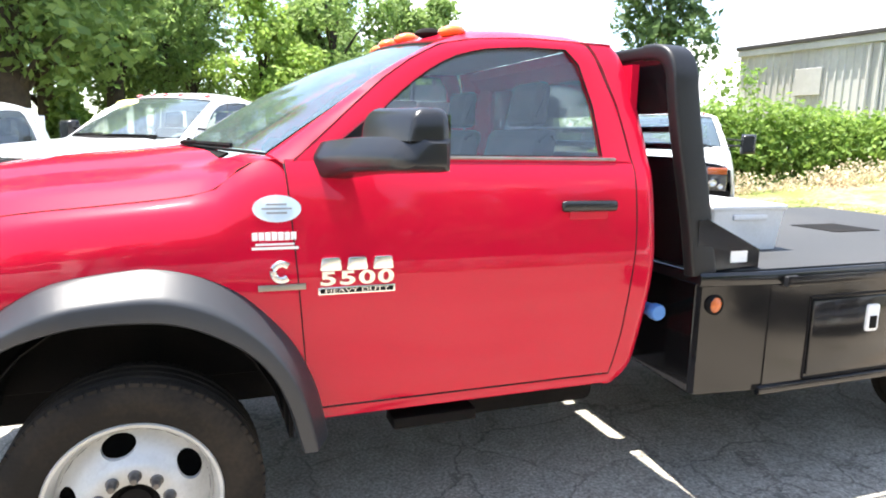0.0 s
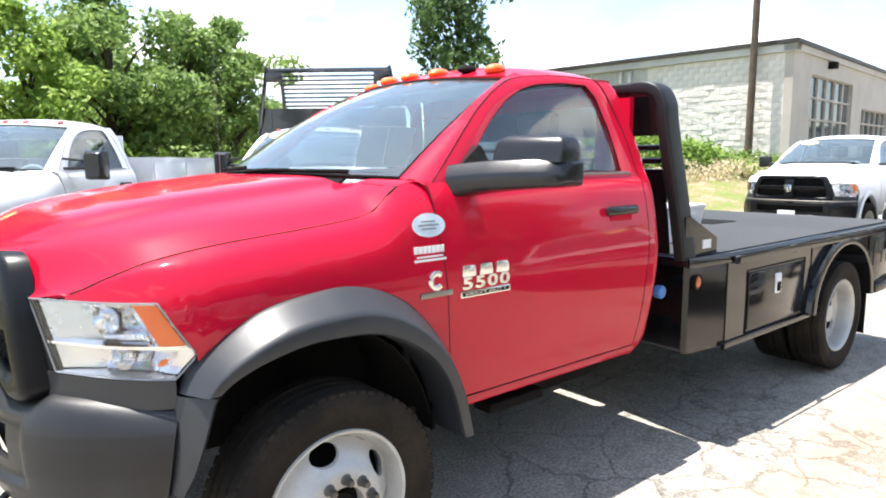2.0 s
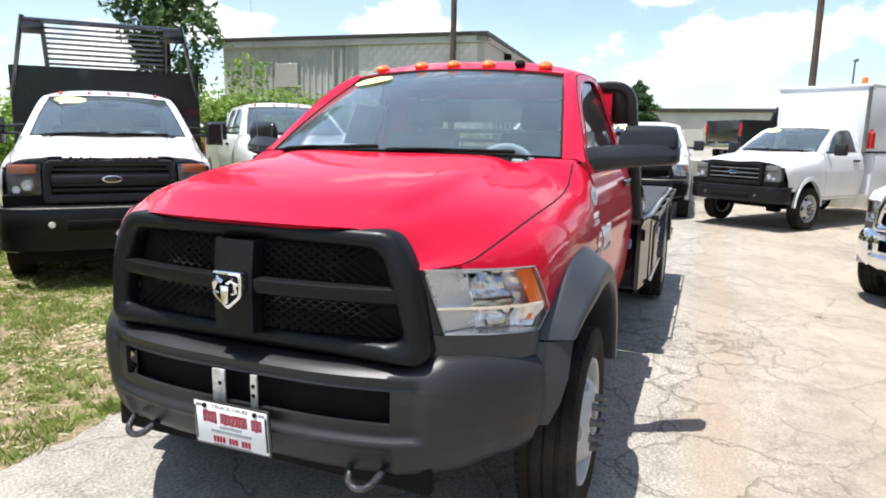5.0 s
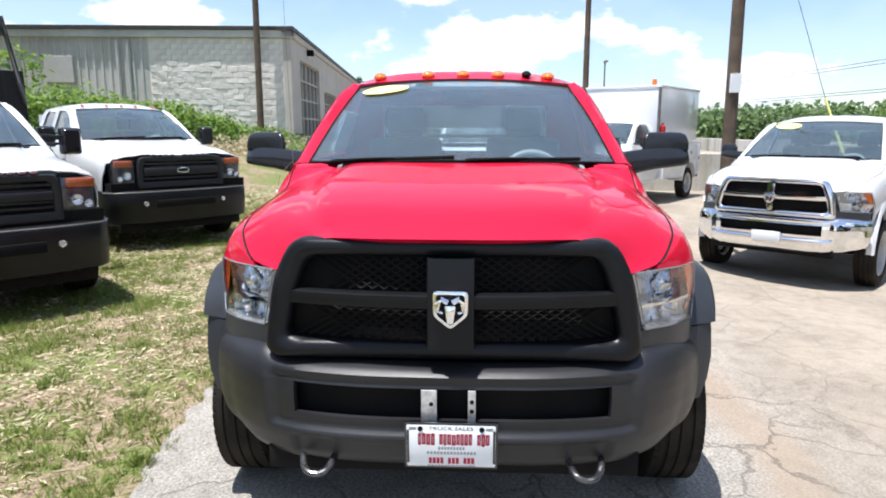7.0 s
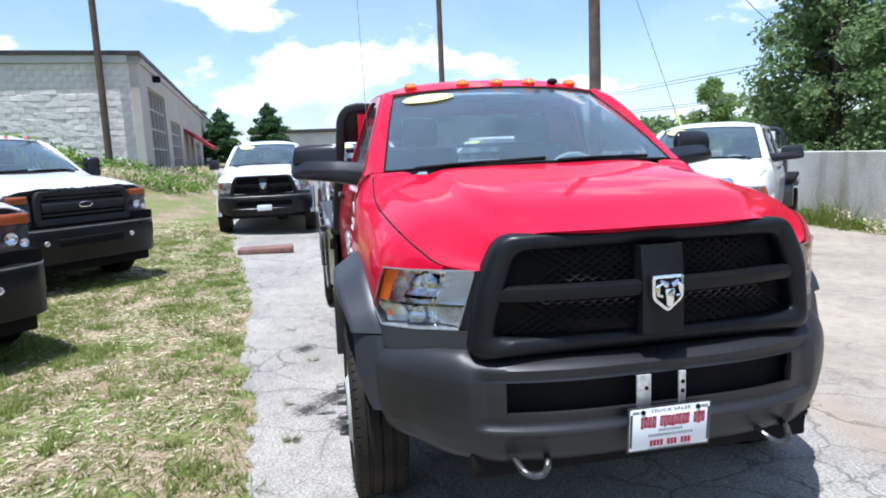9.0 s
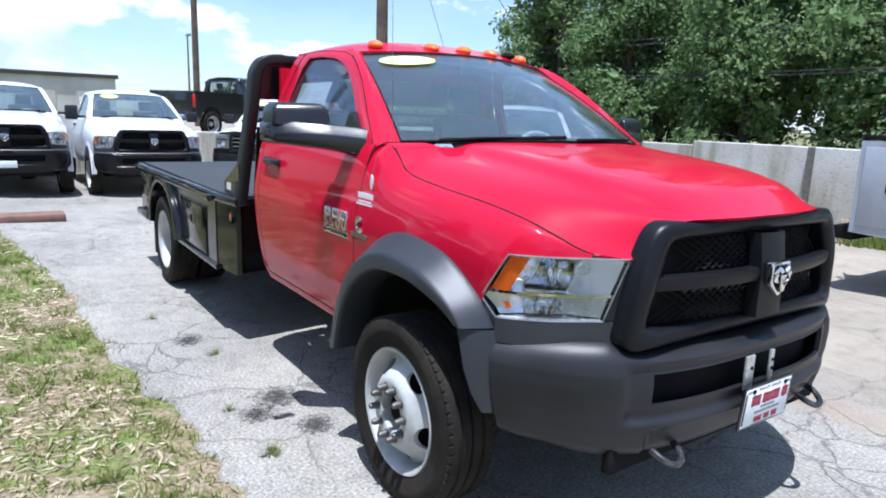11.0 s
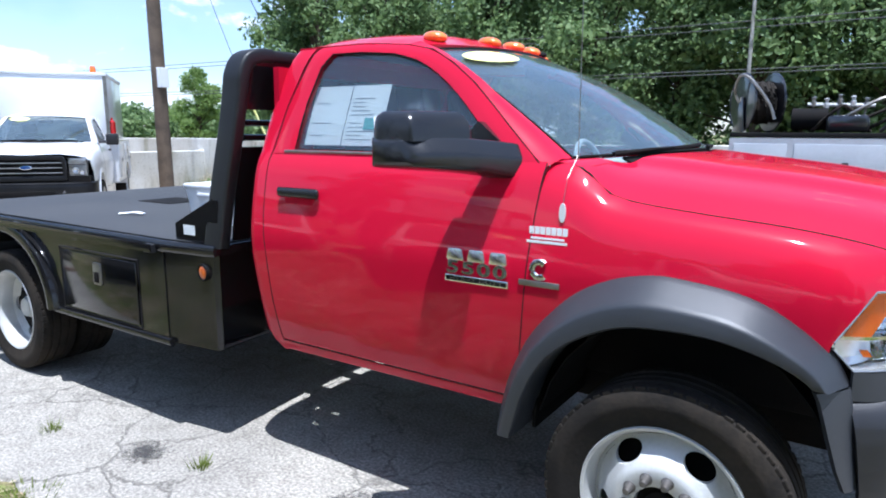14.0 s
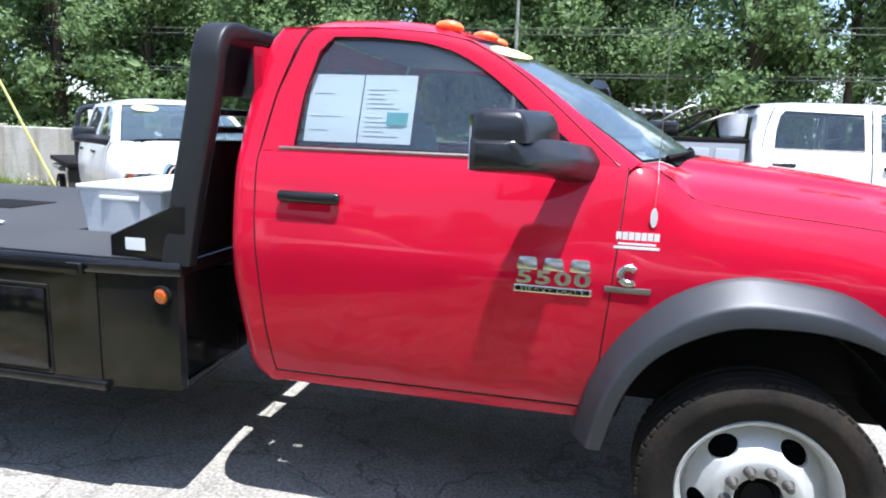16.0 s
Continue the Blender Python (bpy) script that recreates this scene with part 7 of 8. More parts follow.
    for x in (2.4, 3.1, 3.8, 4.7, 5.3):
        box(x, x + 0.08, -1.08, 1.08, 0.90, 0.985, 0, bm=fr)
    part("bed_frame", fr, DARK, parent)
    ax = tube([(4.27, -0.9, 0.405), (4.27, 0.9, 0.405)], 0.06, 8)
    b2 = bmesh.new()
    bmesh.ops.create_uvsphere(b2, u_segments=14, v_segments=10, radius=0.2)
    moved(b2, Matrix.Translation((4.27, 0, 0.405)))
    merge(ax, b2)
    tube([(0.3, 0.1, 0.5), (4.1, 0, 0.42)], 0.05, 8, ax)
    part("rear_axle", ax, DARK, parent)
    t = box(1.05, 1.95, -0.72, -0.42, 0.36, 0.60, 0.05)
    part("fuel_tank", t, DARK, parent)
    ex = tube([(0.8, 0.45, 0.45), (2.05, 0.48, 0.45)], 0.06, 10)
    part("exhaust", ex, STEEL, parent)


def badges(parent, s):
    """Raised chrome lettering on the door and fender."""
    def on(x, z, dx=0.0):
        return side_y(x, z, "ram") + dx
    turn = pose(0, 0, 0, 90, 0, 0) if s < 0 else pose(0, 0, 0, 90, 0, 180)
    # plain blocks in place of the maker's name, numerals and words as read
    y0 = on(0.72, 1.13)
    pl = bmesh.new()
    w = 0.078
    for k in range(3):
        xc = 0.643 + k * 0.0925
        o = rounded([(xc - w / 2, 1.118), (xc + w / 2, 1.118), (xc + w / 2 - 0.008, 1.164), (xc - w / 2 + 0.008, 1.164)], 0.008, 2)
        prism(o, s * (y0 - 0.006), s * (y0 + 0.006), "xz", pl, 0.002)
    nb = part("door_badge", pl, BADGE, parent, "chrome model badge on the door")
    for k, digit in enumerate("5500"):
        t = text_on("numeral", digit, 0.066, pose(0.735 - s * (k - 1.5) * 0.068, s * (on(0.72, 1.09) + 0.002), 1.090) @ turn, BADGE, nb, 0.004)
        t.scale = (1.75, 1.0, 1.0)
    part("badge_bar", box(0.598, 0.873, s * (on(0.72, 1.05) + 0.0005) - 0.004, s * (on(0.72, 1.05) + 0.0005) + 0.004, 1.034, 1.062, 0.003), BADGE, nb)
    part("badge_inset", box(0.606, 0.865, s * (on(0.72, 1.05) + 0.0005) - 0.0046, s * (on(0.72, 1.05) + 0.0005) + 0.0046, 1.040, 1.056, 0.0), DARK, nb)
    t = text_on("words", "HEAVY DUTY", 0.019, pose(0.735, s * (on(0.72, 1.05) + 0.0052), 1.048) @ turn, BADGE, nb, 0.0005)
    t.scale = (2.0, 1.0, 1.0)
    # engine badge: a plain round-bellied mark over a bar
    xb, zb = 0.478, 1.121
    ring = [(xb + s * -0.0 + 0.028 * math.cos(a), s * (on(xb, zb) + 0.003), zb + 0.028 * math.sin(a)) for a in np.linspace(radians(45), radians(315), 16)]
    if s > 0:
        ring = [(2 * xb - p[0], p[1], p[2]) for p in ring]
    eb = part("engine_badge", tube(ring, 0.011, 8, flat=(0.005, 0.012)), BADGE, parent, "chrome round engine badge")
    part("badge_bar", box(0.400, 0.557, s * (on(xb, 1.068) + 0.001) - 0.004, s * (on(xb, 1.068) + 0.001) + 0.004, 1.059, 1.080, 0.002), STEEL, eb)
    # dealer decal: pale lettering bars
    zz = 1.228 if s < 0 else 1.244
    d = bmesh.new()
    for z, hgt, x0, x1 in ((zz + 0.012, 0.030, 0.386, 0.533), (zz - 0.013, 0.007, 0.396, 0.522), (zz - 0.026, 0.009, 0.384, 0.536)):
        y = on(0.44, z)
        if hgt > 0.02:
            for k in range(7):
                xa = x0 + (x1 - x0) * k / 7
                box(xa, xa + (x1 - x0) / 7 - 0.003, s * (y + 0.0008) - 0.0012, s * (y + 0.0008) + 0.0012, z - hgt / 2, z + hgt / 2, 0, bm=d)
        else:
            box(x0, x1, s * (y + 0.0008) - 0.0012, s * (y + 0.0008) + 0.0012, z - hgt / 2, z + hgt / 2, 0, bm=d)
    part("dealer_decal", d, PAPER, parent, "white lettering strip on the fender")


def hero_truck():
    t = holder("red_flatbed_truck", pose(0, 0, 0), "red regular-cab work truck with black flatbed", "truck")
    hood(t, RED, "ram")
    for s in (-1, 1):
        fender(t, RED, "ram", s, True)
        flare(t, s, FLARE)
        cab_side(t, RED, "ram", s, 1, 0.0, True)
        ram_lamp(t, s, True)
        towing_mirror(t, s)
        badges(t, s)
        wheel(t, 0, s * 0.985, s, "front", 0.25 if s < 0 else 0.7)
        wheel(t, 4.27, s * 1.03, s, "rear", 0.4), wheel(t, 4.27, s * 0.76, -s, "front", 0.1)
        tow_hook(t, s * 0.49)
    part("step_bracket", box(0.92, 1.28, -0.86, -0.74, 0.42, 0.47, 0.01), DARK, t)
    cab_top(t, RED, 0.0, True, True)
    ram_grille(t, GRILLEP)
    ram_bumper(t, BUMPERP)
    flatbed_body(t)
    # sticker, antenna pod and plate
    ov = bmesh.new()
    ring = [(0.470 + 0.080 * math.cos(a), 1.332 + 0.045 * math.sin(a)) for a in np.linspace(0, 2 * math.pi, 28)[:-1]]
    lo = [ov.verts.new((p[0], -(side_y(p[0], p[1], "ram") + 0.0025), p[1])) for p in ring]
    ov.faces.new(lo)
    bmesh.ops.solidify(ov, geom=ov.faces[:], thickness=0.0015)
    st = part("oval_decal", ov, BLUEST, t, "pale blue and white oval decal")
    for z, x0, x1 in ((1.346, 0.435, 0.502), (1.332, 0.42, 0.518), (1.318, 0.435, 0.502)):
        part("decal_print", box(x0, x1, -(side_y(0.45, z, "ram") + 0.0038), -(side_y(0.45, z, "ram") + 0.002), z - 0.003, z + 0.003), INK, st)
    pod = bmesh.new()
    bmesh.ops.create_uvsphere(pod, u_segments=12, v_segments=6, radius=1)
    moved(pod, Matrix.Translation((1.19, -0.40, 2.012)) @ Matrix.Diagonal((0.06, 0.03, 0.022, 1)))
    part("roof_antenna", pod, DARK, t)
    part("plate_bracket", box(-0.935, -0.925, -0.090, -0.062, 0.64, 0.775, 0.003), BRACKETM, t), part("plate_bracket", box(-0.935, -0.925, 0.048, 0.104, 0.64, 0.775, 0.003), BRACKETM, t)
    for y, z in ((-0.076, 0.735), (-0.076, 0.70), (0.068, 0.725)):
        part("bracket_bolt", tube([(-0.938, y, z), (-0.93, y, z)], 0.008, 8), DARK, t)
    pm = Matrix.Translation((-0.968, -0.004, 0.585)) @ Matrix.Rotation(radians(-4), 4, "Y")
    pf = part("dealer_plate", moved(box(-0.005, 0.005, -0.158, 0.158, -0.082, 0.082, 0.006), pm), PAPER, t, "white dealer plate with maroon print in a black-edged frame")
    part("frame_border", moved(box(-0.003, 0.008, -0.164, 0.164, -0.088, 0.088, 0.004), pm), DARKCAR, pf, "black outer edge of the plate frame")
    part("plate_face", moved(box(-0.0075, -0.004, -0.147, 0.147, -0.070, 0.056, 0.002), pm), PAPER, pf)
    for y in (-0.1515, 0.1515):
        part("frame_edge", moved(box(-0.0072, -0.004, y - 0.004, y + 0.004, -0.066, 0.062, 0.001), pm), DARKCAR, pf)
    for y in (-0.108, 0.108):
        part("plate_screw", moved(tube([(-0.010, y, 0.068), (-0.004, y, 0.068)], 0.009, 10), pm), DARK, pf)
    for y0, y1 in ((-0.147, -0.122), (0.122, 0.147)):
        part("frame_print", moved(box(-0.0062, -0.004, y0, y1, 0.063, 0.073), pm), INK, pf)
    rnd = random.Random(6)
    y = -0.135
    for k in range(17):
        wide = rnd.uniform(0.011, 0.015)
        if k not in (3, 12):
            o = moved(box(-0.0088, -0.007, y, y + wide, 0.006 + rnd.uniform(-0.003, 0.003), 0.050 + rnd.uniform(-0.003, 0.002), 0.002, 1), pm)
            part("plate_print", o, MAROON, pf)
            part("print_core", moved(box(-0.0094, -0.0086, y + wide * 0.36, y + wide * 0.62, 0.018, 0.040), pm), PINK, pf)
        y += wide + 0.0020
    for k in range(12):
        if k not in (3, 7):
            part("plate_print", moved(box(-0.0088, -0.007, -0.082 + k * 0.0136, -0.082 + k * 0.0136 + 0.0105, -0.066, -0.043), pm), MAROON, pf)
    for z, w, g in ((-0.006, 0.048, 9), (-0.024, 0.088, 15)):
        for k in range(g):
            part("plate_print", moved(box(-0.0088, -0.007, -w + 2 * w * k / g, -w + 2 * w * (k + 0.72) / g, z - 0.0055, z + 0.0055), pm), INK, pf)
    for k in range(14):
        part("frame_print", moved(box(-0.0062, -0.004, -0.085 + k * 0.0122, -0.085 + k * 0.0122 + 0.009, -0.0795, -0.0735), pm), INK, pf)
    tw = text_on("plate_words", "TRUCK SALES", 0.019, pm @ pose(-0.0056, 0.0, 0.0685, 90, 0, -90), DARKCAR, pf, 0.0006)
    tw.scale = (1.35, 1.0, 1.0)
    # yellow oval on the windscreen, passenger side
    ov = bmesh.new()

    def screen(y, t):
        v = y / (0.825 + (0.665 - 0.825) * t)
        p = Vector((0.17 + 0.28 * v * v, y, 1.525 - 0.02 * v * v)).lerp(Vector((1.055 + 0.13 * v * v, y, 1.985 - 0.035 * v * v)), t)
        p.z += 0.045 * math.sin(math.pi * t) * (1 - 0.5 * v * v)
        return p + Vector((-0.006, 0, 0.010))
    vs = [ov.verts.new(screen(0.475 + 0.15 * math.cos(a), 0.85 + 0.074 * math.sin(a))) for a in np.linspace(0, 2 * math.pi, 36)[:-1]]
    ov.faces.new(vs)
    bmesh.ops.triangulate(ov, faces=ov.faces)
    part("year_sticker", ov, YELLOW, t, "pale yellow oval windscreen sticker")
    # papers in the passenger window
    for x0, x1 in ((1.315, 1.53), (1.535, 1.755)):
        b = grid([[(x, curve(SIDE, z) - 0.032, z) for x in np.linspace(x0, x1, 4)] for z in np.linspace(1.535, 1.80, 8)], 0.001)
        pp = part("window_paper", b, PAPER, t, "printed white sheet behind the door glass")
        pr = bmesh.new()
        rnd = random.Random(int(x0 * 100))
        for z in np.arange(1.56, 1.79, 0.018):
            if rnd.random() < 0.6:
                wl = rnd.uniform(0.05, 0.17)
                xx = x1 - 0.02 - wl
                grid([[(xx, curve(SIDE, zz) - 0.0305, zz), (xx + wl, curve(SIDE, zz) - 0.0305, zz)] for zz in (z, z + 0.003)], 0.0, pr)
        part("paper_print", pr, INK, pp)
    b = grid([[(x, curve(SIDE, z) - 0.0295, z) for x in (1.335, 1.42)] for z in (1.605, 1.655)], 0.001)
    part("paper_picture", b, TEAL, t)
    # hanging tag on a wire at the passenger side of the cowl
    settle(t, 0.0)
    return t


hero_truck()


def aerial():
    a = holder("whip_aerial", pose(0.40, 0.90, 1.50), "thin steel whip aerial with a hanging tag", "aerial")
    part("whip", tube([(0, 0, 0), (0.0, 0.02, 0.9)], [0.0018, 0.0011], 6), STEEL, a)
    part("tag_string", tube([(0.0, 0.0, 0.02), (0.005, 0.08, -0.06), (0.01, 0.095, -0.14)], 0.0011, 5), STEEL, a)
    tg = [(0.012 * math.cos(k), 0.034 * math.sin(k)) for k in np.linspace(0, 6.283, 18)[:-1]]
    part("tag", moved(prism(tg, -0.003, 0.003, "xz"), Matrix.Translation((0.01, 0.098, -0.175))), LINER, a, "pale oval tag")


aerial()


def bed_chest():
    c = holder("white_chest", pose(2.84, -0.07, 1.043), "white plastic chest standing on the truck deck", "chest")
    rows = [[(p[0], p[1], z) for p in rounded([(-0.215 - g, -0.585 - g), (0.215 + g, -0.585 - g), (0.215 + g, 0.65 + g), (-0.215 - g, 0.65 + g)], 0.02, 3)] for z, g in ((0.0, 0.0), (0.10, 0.009), (0.215, 0.020))]
    tub = grid(rows, closed=True)
    tub.verts.ensure_lookup_table()
    tub.faces.new([tub.verts[i] for i in range(len(rows[0]))][::-1])
    part("body", tub, LINER, c, smooth=30)
    part("lid", box(-0.242, 0.242, -0.612, 0.680, 0.206, 0.235, 0.01), LINER, c)
    for y in (-0.605, 0.672):
        part("grip", box(-0.11, 0.11, y - 0.008, y + 0.008, 0.158, 0.185, 0.006), LINER, c)
    s = holder("tie_strap", pose(3.6, 0.62, 1.043), "short pale strap lying on the deck", "strap")
    part("webbing", tube([(-0.06, -0.03, 0.012), (0.0, 0.0, 0.02), (0.05, 0.02, 0.012), (0.09, 0.06, 0.01)], 0.02, 6, flat=(0.02, 0.006)), PAPER, s)


bed_chest()

DARKLAMP = plain("smoked_lamp_reflector", (0.16, 0.16, 0.17), 0.25, 0.5, 0, (0.05, 0.05, 0.055), 12, 0.4, 40)
AMBERDARK = plain("dull_amber_lens", (0.46, 0.10, 0.02), 0.2, 0, 0.8)
DULLCHROME = plain("dull_silver_trim", (0.38, 0.38, 0.38), 0.3, 0.6, 0, (0.28, 0.28, 0.28), 12)
BADGEBLUE = plain("dark_blue_enamel", (0.02, 0.06, 0.20), 0.25)


def ford_front(parent, grille_mat, bars, bumper_mat, paint):
    """Tall upright grille between square stacked lamps over a deep straight bumper."""
    old = bars is CHROME
    outer = rounded([(-0.61, 0.86), (0.61, 0.86), (0.60, 1.20), (0.56, 1.285), (-0.56, 1.285), (-0.60, 1.20)], [0.03, 0.03, 0.05, 0.05, 0.05, 0.05], 3)
    inner = rounded([(-0.54, 0.945), (0.54, 0.945), (0.53, 1.18), (0.50, 1.225), (-0.50, 1.225), (-0.53, 1.18)], [0.02] * 6, 3)
    rows = []
    for t, x in ((0.0, -0.90), (0.0, -0.965), (0.12, -0.985), (0.6, -0.99), (1.0, -0.975), (1.0, -0.93)):
        rows.append([(x, a[0] + (b[0] - a[0]) * t, a[1] + (b[1] - a[1]) * t) for a, b in zip(outer, inner)])
    g = part("grille", grid(rows, 0.0, None, True), BLACKGLOSS if old else grille_mat, parent, "wide upright grille", smooth=40)
    part("grille_opening", box(-0.945, -0.925, -0.56, 0.56, 0.93, 1.24, 0.01), DARK, g)
    for z in (np.linspace(1.0, 1.17, 3) if old else np.linspace(0.99, 1.19, 5)):
        w = 0.008 if old else 0.012
        part("grille_slat", box(-0.978, -0.945, -0.53, 0.53, z - w, z + w, 0.006), DULLCHROME if old else bars, g)
    if not old:
        part("grille_bar", box(-1.0, -0.955, -0.53, 0.53, 1.055, 1.135, 0.012), grille_mat, g)
    bd = [(0.092 * math.cos(a), 1.095 + 0.037 * math.sin(a)) for a in np.linspace(0, 6.283, 26)[:-1]]
    e = part("front_badge", prism(bd, -1.014, -0.985, "yz", bevel=0.003), CHROME, g, "plain oval badge")
    part("badge_field", prism([(q[0] * 0.82, 1.095 + (q[1] - 1.095) * 0.76) for q in bd], -1.0165, -0.99, "yz"), BADGEBLUE if old else DARKCAR, e)
    if not old:
        # raised lettering along the hood's lip, as plain bars
        for k in range(10):
            if k != 5:
                part("lip_lettering", box(-0.99, -0.955, -0.43 + k * 0.088, -0.43 + k * 0.088 + 0.062, 1.296, 1.316, 0.004, 1), BADGE, g)
    for s in (-1, 1):
        lamp = part("headlamp", box(-0.955, -0.70, s * 0.76 - 0.145, s * 0.76 + 0.145, 0.93, 1.25, 0.03), CLEAR, parent, "tall rectangular headlamp", smooth=30)
        part("lamp_housing", box(-0.90, -0.70, s * 0.76 - 0.14, s * 0.76 + 0.14, 0.935, 1.245, 0.01), DULLCHROME if old else DARKLAMP, lamp)
        part("turn_signal", box(-0.935, -0.72, s * 0.775 - 0.125, s * 0.775 + 0.115, 1.150, 1.238, 0.014), DULLCHROME if old else AMBERDARK, lamp)
        for z, y in ((1.04, 0.735), (1.00, 0.83)):
            d = lathe([(0.052, 0.0), (0.046, 0.018), (0.03, 0.034), (0.012, 0.040), (0.0, 0.02)], 18, axis="X")
            part("lamp_bowl", moved(d, Matrix.Translation((-0.948, s * y, z)) @ Matrix.Scale(1.0 if y < 0.8 else 0.7, 4)), CHROME, lamp)
        part("lamp_divider", box(-0.93, -0.88, s * 0.76 - 0.135, s * 0.76 + 0.135, 1.128, 1.142, 0.004), DARKLAMP, lamp)
    ends = ((-0.62, 1.03), (-0.80, 1.02), (-0.90, 0.97), (-0.97, 0.88), (-1.02, 0.70), (-1.045, 0.45), (-1.05, 0.0))
    line = [(x, -y) for x, y in ends] + [(x, y) for x, y in ends[::-1][1:]]
    rows = [[(x + o, y, z) for x, y in line] for z, o in ((0.52 if old else 0.38, 0.06), (0.535 if old else 0.40, 0.01), (0.56, -0.005), (0.60, -0.02), (0.76, -0.022), (0.80, -0.015), (0.825, 0.0), (0.84, 0.05))]
    bp = part("front_bumper", grid(rows, 0.02), bumper_mat, parent, smooth=40)
    part("bumper_edge", tube([(x - 0.012, y, 0.818) for x, y in line[1:-1]], 0.009, 6), STEEL if not old else bumper_mat, bp, "bright worn upper edge")
    part("bumper_slot", box(-1.085, -1.04, -0.42, 0.42, 0.60, 0.70, 0.01), DARK, bp)
    for y in (-0.55, 0.55):
        part("fog_lamp", lathe([(0.0, -0.01), (0.03, -0.008), (0.034, 0.0), (0.034, 0.02)], 14, axis="X"), DARKLAMP if old else LAMPIN, bp).location = (-1.058, y, 0.66)
    part("valance", box(-0.95, -0.70, -0.95, 0.95, 0.83, 0.94), DARK, parent)
    if not old:
        part("lower_valance", box(-0.93, -0.88, -0.86, 0.86, 0.27, 0.40, 0.01), DARK, parent)


def chrome_grille_parts(parent):
    ram_grille(parent, CHROME, 0.5)
    ram_bumper(parent, CHROME, False)
    part("plate", box(-0.975, -0.962, -0.16, 0.16, 0.56, 0.68, 0.003), PAPER, parent)


def paddle_mirror(parent, s):
    """Tall black mirror on two level bars."""
    a = part("side_mirror", tube([(0.64, s * 0.90, 1.52), (0.72, s * 1.10, 1.525), (0.74, s * 1.22, 1.525)], 0.016, 8), PLASTIC, parent, "tall black mirror on two bars")
    part("mirror_bar", tube([(0.66, s * 0.90, 1.62), (0.73, s * 1.10, 1.60), (0.74, s * 1.22, 1.60)], 0.014, 8), PLASTIC, a)
    head = []
    for x, d in ((0.66, 0.03), (0.69, 0.008), (0.74, 0.0), (0.80, 0.0), (0.815, 0.012)):
        head.append([(x, s * p[0], p[1]) for p in rounded([(1.10 + d, 1.40 + d), (1.31 - d, 1.40 + d), (1.31 - d, 1.70 - d), (1.10 + d, 1.70 - d)], 0.03, 3)])
    hb = grid(head, closed=True)
    hb.verts.ensure_lookup_table()
    n = len(head[0])
    hb.faces.new([hb.verts[i] for i in range(n)]), hb.faces.new([hb.verts[i] for i in range(len(hb.verts) - n, len(hb.verts))])
    part("mirror_head", hb, MIRRORSHELL, a, smooth=40)
    part("mirror_glass", box(0.814, 0.820, s * 1.205 - 0.085, s * 1.205 + 0.085, 1.43, 1.67), MIRROR, a)


def small_mirror(parent, s, mat):
    a = part("side_mirror", tube([(0.62, s * 0.92, 1.50), (0.66, s * 1.12, 1.50)], 0.025, 8), PLASTIC, parent)
    part("mirror_head", box(0.62, 0.76, s * 1.17 - 0.11, s * 1.17 + 0.11, 1.44, 1.66, 0.03), mat, a)
    part("mirror_glass", box(0.758, 0.764, s * 1.17 - 0.09, s * 1.17 + 0.09, 1.46, 1.64), MIRROR, a)


def parked(name, m, label, style, paint, doors, ext, bed, bumper, big_mirror=True, lights=True, chrome=False, wheelbase=3.6, sticker=False):
    t = holder(name, m, label, "truck", "trucks parked on the lot")
    hood(t, paint, style)
    for s in (-1, 1):
        fender(t, paint, style, s)
        cab_side(t, paint, style, s, doors, ext, False)
        if style == "ram":
            ram_lamp(t, s, False)
        if big_mirror and style == "ford":
            paddle_mirror(t, s)
        elif big_mirror:
            towing_mirror(t, s)
        else:
            small_mirror(t, s, PLASTIC)
        rows = []
        for k in range(25):
            th = radians(2 + 176 * k / 24)
            rows.append([((0.44 + 0.05 * q) * math.cos(th), s * y, 0.42 + (0.53 + 0.10 * q) * math.sin(th)) for q, y in ((0, 0.95), (0, 1.03), (0.4, 1.04), (1, 1.015))])
        part("wheel_arch", grid(rows, 0.006), paint, t, smooth=50)
        wheel(t, 0, s * 0.93, s, "front" if wheelbase > 3.9 else "rear", 0.3)
        wheel(t, wheelbase + ext, s * 0.95, s, "rear", 0.5)
    cab_top(t, paint, ext, lights, False)
    if style == "ram":
        if chrome:
            chrome_grille_parts(t)
        else:
            ram_grille(t, GRILLEP)
            ram_bumper(t, BLACKGLOSS if bumper is PLASTIC else bumper, False)
            if bumper is PLASTIC:
                edge = smooth_path([(a - 0.004, b, 0.862) for a, b in BUMPER_PLAN[::-1]] + [(a - 0.004, -b, 0.862) for a, b in BUMPER_PLAN[1:]], 4)
                part("bumper_edge", tube(edge, 0.012, 6), STEEL, t, "bright upper edge of the bumper")
            part("plate", box(-0.975, -0.962, -0.15, 0.15, 0.56, 0.68, 0.003), PAPER, t)
    else:
        ford_front(t, CHROME if bumper is CHROME or chrome else PLASTIC, CHROME if chrome else PLASTIC, BLACKGLOSS if bumper is PLASTIC else bumper, paint)
    if sticker:
        vs = bmesh.new()
        ring = [vs.verts.new((0.933 + 0.068 * math.sin(a), 0.42 + 0.17 * math.cos(a), 1.928 + 0.040 * math.sin(a))) for a in np.linspace(0, 6.283, 24)[:-1]]
        vs.faces.new(ring)
        part("year_sticker", vs, YELLOW, t, "pale yellow oval windscreen sticker")
    bed(t, 2.08 + ext, paint, wheelbase + ext)
    settle(t, ext)
    return t


